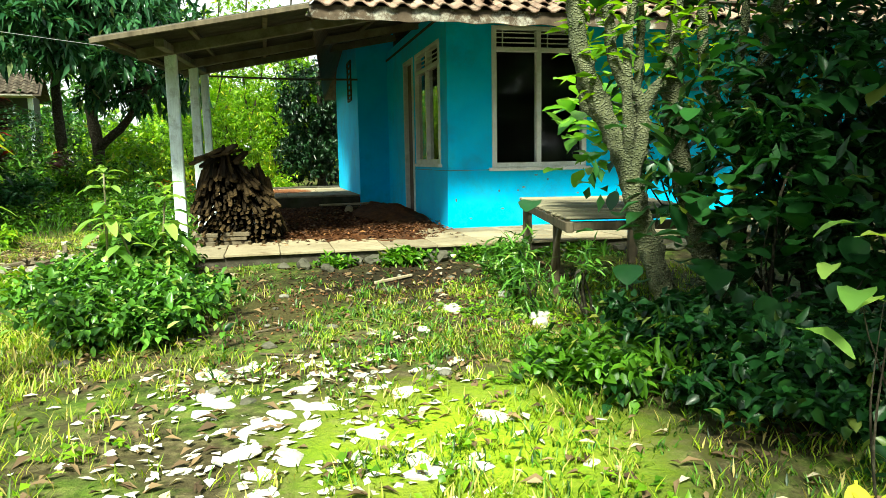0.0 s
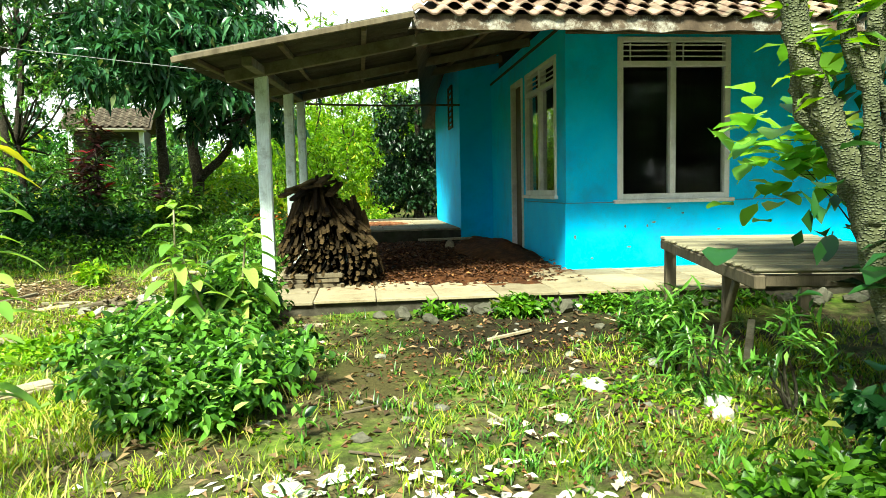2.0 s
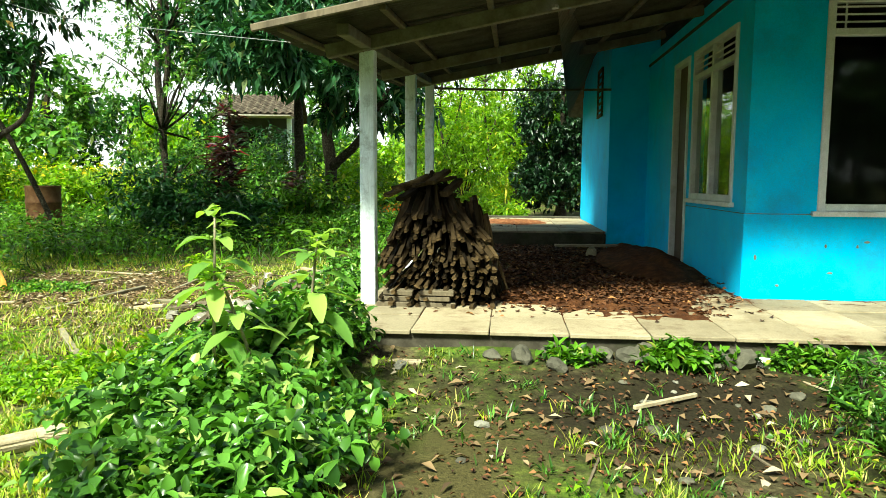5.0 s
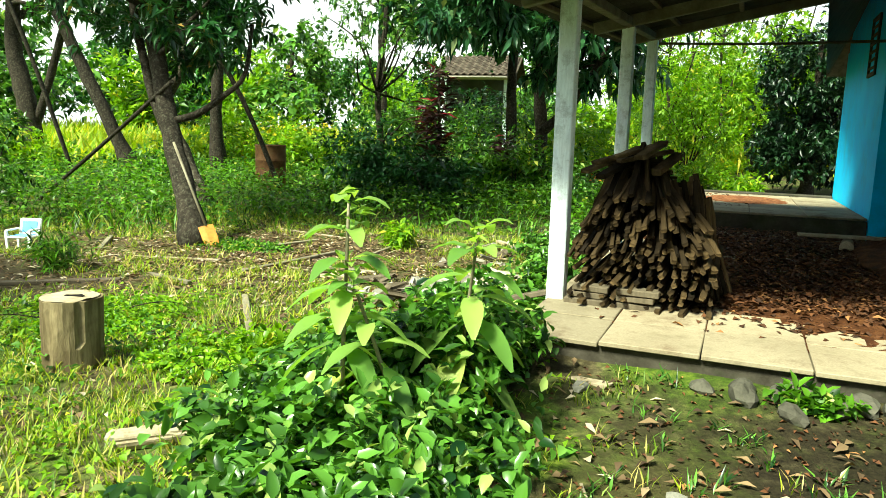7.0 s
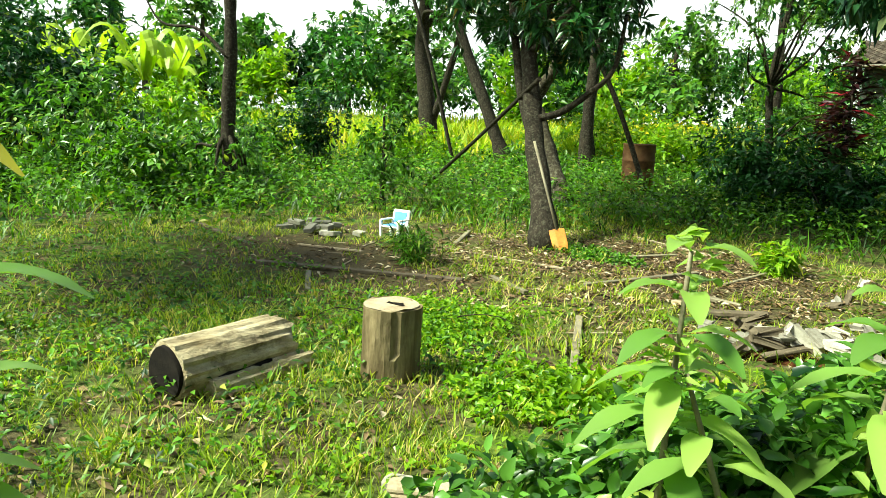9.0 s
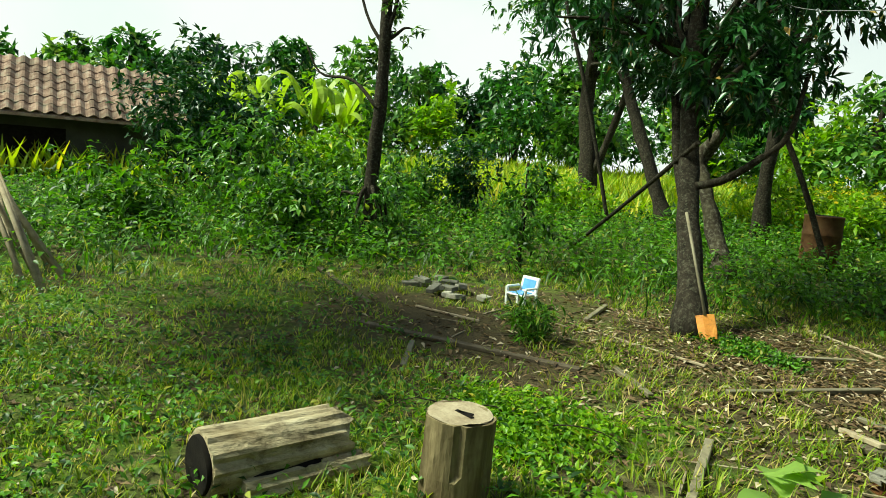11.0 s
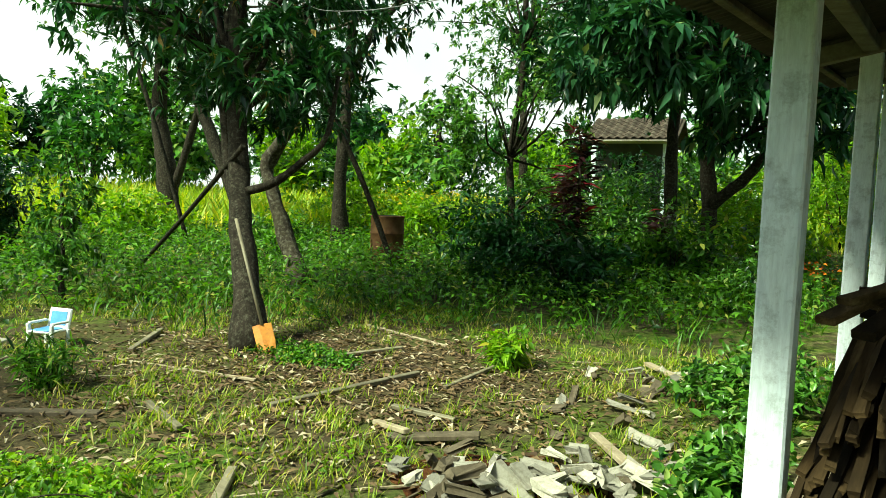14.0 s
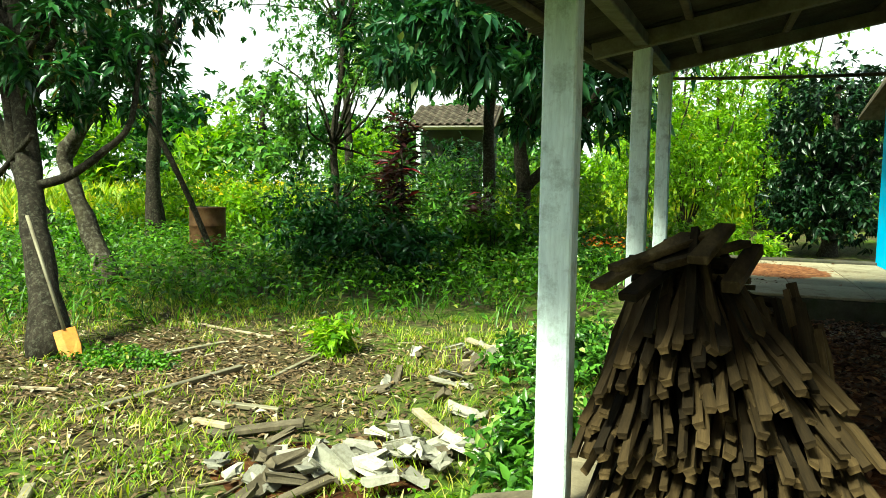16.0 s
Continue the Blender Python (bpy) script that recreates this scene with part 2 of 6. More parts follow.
L_ROUND = leaf_mat("round glossy leaf", (0.10, 0.26, 0.03), (0.25, 0.46, 0.06), (0.42, 0.50, 0.06), 0.1, 0.4, 0.4)
L_GRASS = leaf_mat("grass blade", (0.07, 0.15, 0.008), (0.36, 0.45, 0.025), (0.52, 0.42, 0.14), 0.3, 0.5, 0.4)
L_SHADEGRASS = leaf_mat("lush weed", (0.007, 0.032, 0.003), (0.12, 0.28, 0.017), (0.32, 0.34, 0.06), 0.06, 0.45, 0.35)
L_MEADOW = leaf_mat("yellow meadow grass", (0.16, 0.30, 0.012), (0.42, 0.50, 0.025), (0.60, 0.52, 0.04), 0.2, 0.55, 0.4)
L_RED = leaf_mat("maroon cordyline leaf", (0.012, 0.006, 0.007), (0.045, 0.012, 0.015), (0.26, 0.015, 0.03), 0.05, 0.4, 0.3)
L_DEAD = leaf_mat("dead leaf", (0.04, 0.022, 0.010), (0.22, 0.145, 0.07), (0.48, 0.40, 0.27), 0.15, 0.8, 0.1)
L_PALE = leaf_mat("bleached dead leaf", (0.40, 0.36, 0.27), (0.72, 0.68, 0.56), (0.85, 0.82, 0.72), 0.3, 0.7, 0.1)
L_LITTER = leaf_mat("reddish brown litter", (0.03, 0.012, 0.004), (0.12, 0.045, 0.014), (0.28, 0.13, 0.045), 0.10, 0.85, 0.05)
L_FAR = leaf_mat("distant foliage", (0.007, 0.035, 0.007), (0.06, 0.19, 0.03), (0.26, 0.34, 0.06), 0.06, 0.5, 0.3)
L_BANANA = leaf_mat("banana leaf", (0.14, 0.28, 0.02), (0.36, 0.46, 0.04), (0.70, 0.58, 0.06), 0.2, 0.45, 0.45)
L_FLOWER = leaf_mat("orange flower petal", (0.70, 0.12, 0.01), (0.85, 0.25, 0.02), None, 0, 0.5, 0.3)
L_YFLOWER = leaf_mat("yellow flower petal", (0.70, 0.50, 0.01), (0.85, 0.65, 0.03), None, 0, 0.5, 0.3)


def scaly_bark():
    """Pale scales with dark gaps, greenish below."""
    m, n, l, p = nodes_of("pale scaly succulent bark")
    co = n.new("ShaderNodeTexCoord").outputs["Object"]
    v = n.new("ShaderNodeTexVoronoi")
    v.inputs["Scale"].default_value = 62
    mp = n.new("ShaderNodeMapping")
    mp.inputs["Scale"].default_value = (1, 1, 1.5)
    l.new(co, mp.inputs[0])
    l.new(mp.outputs[0], v.inputs["Vector"])
    broad = noise_tex(n, l, co, 5, 5)
    pale = ramp(n, l, broad, [(0.35, (0.11, 0.13, 0.06)), (0.65, (0.28, 0.29, 0.17))])
    gap = ramp(n, l, v.outputs["Distance"], [(0.25, (1, 1, 1)), (0.6, (0.42, 0.42, 0.34))])
    l.new(mix(n, l, 1.0, pale, gap, "MULTIPLY"), p.inputs["Base Color"])
    p.inputs["Roughness"].default_value = 0.9
    inv = ramp(n, l, v.outputs["Distance"], [(0.1, (1, 1, 1)), (0.6, (0, 0, 0))])
    bump(n, l, p, inv, 1.0, 0.03)
    return m


M_SCALY = scaly_bark()


def glass_mat():
    m, n, l, p = nodes_of("dusty window glass")
    p.inputs["Base Color"].default_value = (0.75, 0.8, 0.8, 1)
    p.inputs["Transmission Weight"].default_value = 1.0
    p.inputs["Roughness"].default_value, p.inputs["IOR"].default_value = 0.02, 1.25
    return m


M_GLASS = glass_mat()


def ground_mat():
    """Soil, moss, grass cover and litter; bare patches have places of their own."""
    m, n, l, p = nodes_of("yard soil")
    co = n.new("ShaderNodeTexCoord").outputs["Object"]
    a = noise_tex(n, l, co, 1.1, 8, 0.7)
    b = noise_tex(n, l, co, 9, 8, 0.75)
    c = noise_tex(n, l, co, 55, 4, 0.7)
    soil = ramp(n, l, b, [(0.3, (0.018, 0.014, 0.007)), (0.5, (0.065, 0.054, 0.024)), (0.7, (0.18, 0.155, 0.075))])
    green = ramp(n, l, b, [(0.3, (0.015, 0.04, 0.004)), (0.52, (0.08, 0.16, 0.008)), (0.72, (0.22, 0.28, 0.02))])
    cover = ramp(n, l, a, [(0.45, (0, 0, 0)), (0.62, (0.8, 0.8, 0.8))])
    col = mix(n, l, cover, soil, green)

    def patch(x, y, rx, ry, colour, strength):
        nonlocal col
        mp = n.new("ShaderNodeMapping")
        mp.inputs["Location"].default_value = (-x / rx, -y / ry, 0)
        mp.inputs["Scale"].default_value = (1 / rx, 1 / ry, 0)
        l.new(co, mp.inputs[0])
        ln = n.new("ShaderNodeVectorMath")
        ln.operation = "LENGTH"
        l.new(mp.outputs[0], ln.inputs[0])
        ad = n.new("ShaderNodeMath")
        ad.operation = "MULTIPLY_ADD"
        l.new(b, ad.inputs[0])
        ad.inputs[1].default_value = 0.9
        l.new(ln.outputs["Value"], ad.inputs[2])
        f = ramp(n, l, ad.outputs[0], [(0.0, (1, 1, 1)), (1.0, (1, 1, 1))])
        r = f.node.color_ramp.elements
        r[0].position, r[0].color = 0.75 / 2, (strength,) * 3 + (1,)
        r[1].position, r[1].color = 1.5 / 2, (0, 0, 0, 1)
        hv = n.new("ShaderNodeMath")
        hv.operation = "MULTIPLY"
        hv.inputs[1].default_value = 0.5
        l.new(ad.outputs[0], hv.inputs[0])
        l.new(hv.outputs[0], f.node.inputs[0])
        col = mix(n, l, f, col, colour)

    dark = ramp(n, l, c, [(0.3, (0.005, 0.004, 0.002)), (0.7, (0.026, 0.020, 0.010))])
    mud = ramp(n, l, c, [(0.3, (0.032, 0.028, 0.009)), (0.7, (0.08, 0.068, 0.024))])
    moss = ramp(n, l, c, [(0.3, (0.16, 0.26, 0.01)), (0.7, (0.34, 0.42, 0.02))])
    bare = ramp(n, l, c, [(0.3, (0.022, 0.016, 0.008)), (0.7, (0.12, 0.092, 0.046))])
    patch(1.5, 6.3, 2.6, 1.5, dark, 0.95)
    patch(0.15, 5.4, 0.5, 1.1, mud, 0.95)
    patch(0.9, 2.6, 0.9, 0.9, moss, 0.9)
    patch(-4.6, 10.4, 3.0, 2.2, bare, 0.92)
    patch(-6.4, 7.4, 2.6, 1.5, bare, 0.92)
    patch(-7.6, 9.3, 1.2, 1.0, bare, 0.7)
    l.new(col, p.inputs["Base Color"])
    p.inputs["Roughness"].default_value = 0.95
    p.inputs["Specular IOR Level"].default_value = 0.12
    bump(n, l, p, mix(n, l, 0.4, b, c), 0.9, 0.03)
    return m


M_GROUND = ground_mat()

# ---- building helpers ----
rng = np.random.default_rng(7)


def ground_z(x, y):
    s = np.clip((-np.asarray(x) - 0.5) / 2.5, 0, 1)
    s = s * s * (3 - 2 * s)
    d = np.hypot(x, np.asarray(y) - 5)
    bank = np.clip(1 - np.abs(np.asarray(y) - 7.3) / 0.9, 0, 1) * np.clip((np.asarray(x) + 1.2) / 0.5, 0, 1) * (np.asarray(x) < 9)
    return -0.05 - 0.08 * s + 0.13 * bank + 0.035 * np.clip(d - 9.5, 0, 37)


def gz(x, y):
    return float(ground_z(x, y))


def part(name, mesh, material, parent=None, label="", smooth=False):
    """Links a mesh, or a bmesh, as one object, under a thing if one is given."""
    if isinstance(mesh, bmesh.types.BMesh):
        bm, mesh = mesh, bpy.data.meshes.new(name)
        bm.to_mesh(mesh)
        bm.free()
    if material and not mesh.materials:
        mesh.materials.append(material)
    if smooth:
        for poly in mesh.polygons:
            poly.use_smooth = True
    ob = new(name, mesh)
    if parent:
        ob.parent = parent
    if label:
        ob["label"] = label
    return ob


def thing(name, label, category, x=0, y=0, z=0, rz=0, group="", kind=""):
    ob = new(name)
    ob.empty_display_size = 0.1
    ob.matrix_basis = pose(x, y, z, 0, 0, rz)
    return tagged(ob, label, category, group, kind)


def box_bm(bm, x0, x1, y0, y1, z0, z1, bevel=0.0):
    r = bmesh.ops.create_cube(bm, size=1)["verts"]
    for v in r:
        v.co = Vector((x0 + (v.co.x + 0.5) * (x1 - x0), y0 + (v.co.y + 0.5) * (y1 - y0), z0 + (v.co.z + 0.5) * (z1 - z0)))
    if bevel:
        es = {e for v in r for e in v.link_edges}
        bmesh.ops.bevel(bm, geom=list(es), offset=bevel, segments=1, affect="EDGES")
    return bm


def boxes(*rows, bevel=0.0):
    bm = bmesh.new()
    for r in rows:
        box_bm(bm, *r, bevel=bevel)
    return bm


def bar(a, b, w, h, bevel=0.006, jitter=0.0):
    """A squared timber from a to b."""
    a, b = Vector(a), Vector(b)
    bm = bmesh.new()
    box_bm(bm, 0, (b - a).length, -w / 2, w / 2, -h / 2, h / 2, bevel)
    q = (b - a).to_track_quat("X", "Z").to_matrix().to_4x4()
    bm.transform(Matrix.Translation(a) @ q)
    return bm


def tube_mesh(lines, sides=8, rough=0.0, freq=6.0, name="tube", knob=0.0):
    """Tapered round limbs: lines of (points, radii), resampled and roughened."""
    V, F = [], []
    for pts, rad in lines:
        P = [Vector(p) for p in pts]
        t = None
        u = None
        base = len(V)
        for i, p in enumerate(P):
            d = (P[min(i + 1, len(P) - 1)] - P[max(i - 1, 0)]).normalized()
            if u is None:
                u = d.orthogonal().normalized()
            u = (u - d * u.dot(d)).normalized()
            w = d.cross(u)
            for k in range(sides):
                a = 2 * math.pi * k / sides
                o = u * math.cos(a) + w * math.sin(a)
                r = rad[i]
                if rough:
                    r *= 1 + rough * noise.noise((p + o * r) * freq)
                if knob:
                    r += knob * max(0, math.sin(a * 3 + i * 2.1)) * (1 if (i + k) % 2 else 0.2)
                V.append(p + o * r)
        n = len(P)
        for i in range(n - 1):
            for k in range(sides):
                k2 = (k + 1) % sides
                F.append((base + i * sides + k, base + i * sides + k2, base + (i + 1) * sides + k2, base + (i + 1) * sides + k))
        F.append(tuple(base + k for k in reversed(range(sides))))
        F.append(tuple(base + (n - 1) * sides + k for k in range(sides)))
    me = bpy.data.meshes.new(name)
    me.from_pydata([tuple(v) for v in V], [], F)
    for poly in me.polygons:
        poly.use_smooth = len(poly.vertices) == 4
    return me


def log_mesh(a, b, r, seed, rings=14, sides=36, flute=0.07, jag=0.012):
    """A log from a to b with lengthwise fluting, splits and uneven ends."""
    a, b = Vector(a), Vector(b)
    d = (b - a).normalized()
    u = d.orthogonal().normalized()
    w = d.cross(u)
    V, F = [], []
    for i in range(rings):
        f = i / (rings - 1)
        for k in range(sides):
            t = 2 * math.pi * k / sides
            c, s = math.cos(t), math.sin(t)
            q = 1 + flute * noise.noise((c * 2.6 + seed, s * 2.6, f * 0.6)) + flute * 0.7 * noise.noise((c * 9, s * 9 + seed, f * 1.4)) + 0.02 * noise.noise((c * 5, s * 5, f * 9))
            split = noise.noise((c * 6, s * 6 + seed * 2, f * 0.5))
            if split > 0.42:
                q -= 0.10
            end = (jag if i else 0.012) * noise.noise((c * 3, s * 3, seed + i)) if i in (0, rings - 1) else 0
            V.append(a.lerp(b, f) + (u * c + w * s) * r * q + d * end)
    for i in range(rings - 1):
        for k in range(sides):
            k2 = (k + 1) % sides
            F.append((i * sides + k, i * sides + k2, (i + 1) * sides + k2, (i + 1) * sides + k))
    F.append(tuple(reversed(range(sides))))
    F.append(tuple((rings - 1) * sides + k for k in range(sides)))
    me = bpy.data.meshes.new("log")
    me.from_pydata([tuple(v) for v in V], [], F)
    return me


def curve_pts(ctrl, n):
    """Smooth line through control points (Catmull-Rom)."""
    c = [Vector(p) for p in ctrl]
    c = [c[0] * 2 - c[1]] + c + [c[-1] * 2 - c[-2]]
    out = []
    segs = len(c) - 3
    for i in range(n):
        f = i / (n - 1) * segs
        k = min(int(f), segs - 1)
        t = f - k
        p0, p1, p2, p3 = c[k:k + 4]
        out.append(0.5 * ((2 * p1) + (p2 - p0) * t + (2 * p0 - 5 * p1 + 4 * p2 - p3) * t * t + (3 * p1 - p0 - 3 * p2 + p3) * t ** 3))
    return out


def unit(a):
    return a / np.maximum(np.linalg.norm(a, axis=-1, keepdims=True), 1e-9)


def leaf_mesh(name, P, D, U, L, W, fold=0.25, droop=0.15):
    """Leaf blades folded at the midrib: base P, direction D, upper side U, length L, width W."""
    P, D = np.asarray(P, float), unit(np.asarray(D, float))
    N = len(P)
    L, W = np.broadcast_to(L, N)[:, None], np.broadcast_to(W, N)[:, None]
    R = unit(np.cross(D, U))
    U = np.cross(R, D)
    mid = P + D * L * 0.45
    v = np.stack([P, mid + R * W / 2 + U * W * fold, mid - R * W / 2 + U * W * fold, mid, P + D * L - U * L * droop], 1).reshape(-1, 3)
    tri = np.array([0, 1, 3, 0, 3, 2, 1, 4, 3, 3, 4, 2])
    loops = (np.arange(N)[:, None] * 5 + tri).ravel()
    return raw_mesh(name, v, loops, 3)


def oval_leaf_mesh(name, P, D, U, L, W, fold=0.2, droop=0.18):
    """Broader oval blades with a pointed tip, cupped at the midrib."""
    P, D = np.asarray(P, float), unit(np.asarray(D, float))
    N = len(P)
    L, W = np.broadcast_to(L, N)[:, None], np.broadcast_to(W, N)[:, None]
    R = unit(np.cross(D, U))
    U = np.cross(R, D)
    a, b = P + D * L * 0.28, P + D * L * 0.66 - U * L * droop * 0.35
    v = np.stack([P, a + R * W * 0.46 + U * W * fold, a, a - R * W * 0.46 + U * W * fold, b + R * W * 0.38 + U * W * fold, b, b - R * W * 0.38 + U * W * fold, P + D * L - U * L * droop], 1).reshape(-1, 3)
    tri = np.array([0, 1, 2, 0, 2, 3, 1, 4, 2, 2, 4, 5, 2, 5, 3, 3, 5, 6, 4, 7, 5, 5, 7, 6])
    return raw_mesh(name, v, (np.arange(N)[:, None] * 8 + tri).ravel(), 3)


def raw_mesh(name, v, loops, k):
    me = bpy.data.meshes.new(name)
    me.vertices.add(len(v))
    me.vertices.foreach_set("co", np.ascontiguousarray(v, np.float32).ravel())
    me.loops.add(len(loops))
    me.loops.foreach_set("vertex_index", np.ascontiguousarray(loops, np.int32))
    me.polygons.add(len(loops) // k)
    me.polygons.foreach_set("loop_start", np.arange(0, len(loops), k, dtype=np.int32))
    me.update(calc_edges=True)
    me.validate()
    return me


def rosettes(tips, axes, per, L, spread=1.0, jitter=0.05, hang=0.3):
    """Leaves whorled round twig tips; returns P, D, U."""
    tips, axes = np.repeat(tips, per, 0), unit(np.repeat(axes, per, 0))
    N = len(tips)
    r = rng.normal(size=(N, 3))
    side = unit(np.cross(axes, r))
    D = unit(side * spread + axes * rng.uniform(0.0, 0.9, (N, 1)) + np.array([0, 0, -hang]) * rng.uniform(0, 1.6, (N, 1)))
    P = tips + rng.normal(size=(N, 3)) * jitter
    U = unit(np.array([0, 0, 1.0]) + rng.normal(size=(N, 3)) * 0.35)
    return P, D, U


def cloud_points(n, centre, radii, clumps, spread=0.33, shell=0.55):
    """Points in uneven clumps that fill an ellipsoid's outer part."""
    c = unit(rng.normal(size=(clumps, 3))) * rng.uniform(shell, 1.0, (clumps, 1))
    k = rng.integers(0, clumps, n)
    size = rng.uniform(0.6, 1.25, (clumps, 1)) * spread
    p = c[k] + rng.normal(size=(n, 3)) * size[k] * 0.55
    return np.array(centre) + p * np.array(radii), unit(c[k] + rng.normal(size=(n, 3)) * 0.5)


def limbs_to(base, targets, r0, sag=0.1, sides=6):
    lines = []
    for t in targets:
        a, b = Vector(base), Vector(t)
        m1 = a.lerp(b, 0.35) + Vector(rng.normal(size=3)) * (b - a).length * 0.07 + Vector((0, 0, (b - a).length * sag))
        m2 = a.lerp(b, 0.7) + Vector(rng.normal(size=3)) * (b - a).length * 0.06 + Vector((0, 0, (b - a).length * sag * 0.7))
        pts = curve_pts([a, m1, m2, b], 10)
        lines.append((pts, [r0 * (1 - 0.85 * i / 9) for i in range(10)]))
    return lines


def tree(name, label, x, y, trunk, r0, r1, crowns, leafmat, L, W, per=9, bark=None, rough=0.25, limb_r=None, category="tree", extra=(), hang=0.3, group=""):
    """trunk: control points relative to the foot; crowns: (centre, radii, twigs, clumps)."""
    z = gz(x, y) - 0.05
    t = thing(name, label, category, x, y, z, 0, group)
    pts = curve_pts(trunk, 22)
    rad = [r0 * (1 + 0.7 * max(0, 1 - i / 2.5)) * (1 - i / 21) + r1 * i / 21 for i in range(22)]
    part("trunk", tube_mesh([(pts, rad)], 12, rough, 5, "trunk"), bark or M_BARK, t)
    for line in extra:
        q = curve_pts(line[0], 14)
        part("limb", tube_mesh([(q, [line[1] + (line[2] - line[1]) * i / 13 for i in range(14)])], 9, rough, 6, "limb"), bark or M_BARK, t)
    allP, allD, allU = [], [], []
    lines = []
    for c, radii, twigs, clumps in crowns:
        tips, ax = cloud_points(twigs, c, radii, clumps)
        P, D, U = rosettes(tips, ax, per, L, hang=hang, jitter=L * 0.15)
        allP.append(P), allD.append(D), allU.append(U)
        ends = tips[rng.integers(0, len(tips), max(4, clumps // 3))]
        j = min(range(5, 22), key=lambda q: abs(pts[q][2] - c[2] + 0.6 * radii[2]))      # limbs leave the trunk just under their crown
        lines += limbs_to(pts[j], [tuple(e) for e in ends], (limb_r or r1) * 0.6)
    for line in lines:
        part("branch", tube_mesh([line], 6, 0.1, 6, "branch"), bark or M_BARK, t)
    P, D, U = np.concatenate(allP), np.concatenate(allD), np.concatenate(allU)
    n = len(P)
    part("crown", leaf_mesh("crown", P, D, U, L * rng.uniform(0.65, 1.2, n), W * rng.uniform(0.7, 1.2, n)), leafmat, t)
    return t


def shrub(name, label, x, y, radii, height, twigs, clumps, leafmat, L, W, per=6, stems=7, category="bush", z0=None, spread=0.35, group="", hang=0.25, shell=0.3, blade=leaf_mesh):
    z = gz(x, y) - 0.03 if z0 is None else z0
    t = thing(name, label, category, x, y, z, 0, group)
    tips, ax = cloud_points(twigs, (0, 0, height * 0.52), (radii[0], radii[1], height * 0.5), clumps, spread, shell)
    tips[:, 2] = np.clip(tips[:, 2], 0.05, None)
    P, D, U = rosettes(tips, ax + np.array([0, 0, 0.5]), per, L, jitter=L * 0.3, hang=hang)
    n = len(P)
    part("foliage", blade("foliage", P, D, U, L * rng.uniform(0.6, 1.25, n), W * rng.uniform(0.6, 1.25, n)), leafmat, t)
    ends = tips[rng.integers(0, len(tips), stems)]
    for line in limbs_to((0, 0, 0), [tuple(e) for e in ends], min(0.03, 0.006 + 0.009 * height), 0.15):
        part("stem", tube_mesh([line], 6, 0.1, 6, "stem"), M_BARK, t)
    return t


def stuff(name, label, category, mesh, material):
    return tagged(part(name, mesh, material), label, category, "", "stuff")


# ---- ground: one sheet to the horizon ----
def spaced(lo, hi, step, far):
    a = list(np.arange(lo, hi + 1e-6, step))
    s, x = step, hi
    while x < far:
        s *= 1.25
        x += s
        a.append(x)
    s, x = step, lo
    while x > -far:
        s *= 1.25
        x -= s
        a.insert(0, x)
    return np.array(a)


gx, gy = spaced(-12, 5, 0.14, 700), spaced(0, 14, 0.14, 700)
X, Y = np.meshgrid(gx, gy)
Z = ground_z(X, Y)
near = np.exp(-np.clip(np.hypot(X + 3, Y - 7) - 9, 0, None) / 6)
rough_h = np.array([noise.noise((x * 1.7, y * 1.7, 0.0)) * 0.022 + noise.noise((x * 6, y * 6, 3.0)) * 0.009 for x, y in zip(X.ravel(), Y.ravel())]).reshape(X.shape)
Z = Z + rough_h * near
Z = np.where((X > -0.8) & (X < 9.4) & (Y > 7.3) & (Y < 17.4), np.minimum(Z, -0.06), Z)
nx, ny = len(gx), len(gy)
i = (np.arange(ny - 1)[:, None] * nx + np.arange(nx - 1)).ravel()
quads = np.stack([i, i + 1, i + nx + 1, i + nx], 1).ravel()
gme = raw_mesh("ground", np.stack([X.ravel(), Y.ravel(), Z.ravel()], 1), quads, 4)
for poly in gme.polygons:
    poly.use_smooth = True
tagged(part("ground", gme, M_GROUND), "uneven yard soil with moss, weeds and leaf litter", "ground", "", "structure")

# ---- house ----
HX, HY, SZ = 2.45, 8.87, 0.18            # corner of the house, top of the porch floor
WT = 0.14                                # wall thickness
W1 = (3.06, 4.42, 0.97, 2.82)            # front window: x0 x1 z0 z1
W2 = (9.25, 10.80, 1.03, 2.70)           # side window: y0 y1 z0 z1
D1 = (11.0, 11.75, SZ, 2.70)             # side door
XR, YB, TOP, STOP = 9.5, 17.4, 2.95, 3.12


def wall_front():
    z0 = -0.1
    bm = boxes((HX, W1[0], HY, HY + WT, z0, TOP), (W1[0], W1[1], HY, HY + WT, z0, W1[2]), (W1[0], W1[1], HY, HY + WT, W1[3], TOP), (W1[1], XR, HY, HY + WT, z0, TOP))
    box_bm(bm, HX - 0.012, XR, HY - 0.012, HY - 0.0005, z0, 0.94, 0.004)
    return bm


def wall_side():
    x0, x1, y0, z0 = HX, HX + WT, HY + WT, -0.1
    bm = boxes((x0, x1, y0, W2[0], z0, STOP), (x0, x1, W2[0], W2[1], z0, W2[2]), (x0, x1, W2[0], W2[1], W2[3], STOP), (x0, x1, W2[1], D1[0], z0, STOP), (x0, x1, D1[0], D1[1], D1[3], STOP), (x0, x1, D1[1], 13.45, z0, STOP))
    box_bm(bm, x0 - 0.012, x0 - 0.0005, HY, D1[0] - 0.07, z0, 0.94, 0.004)
    return bm


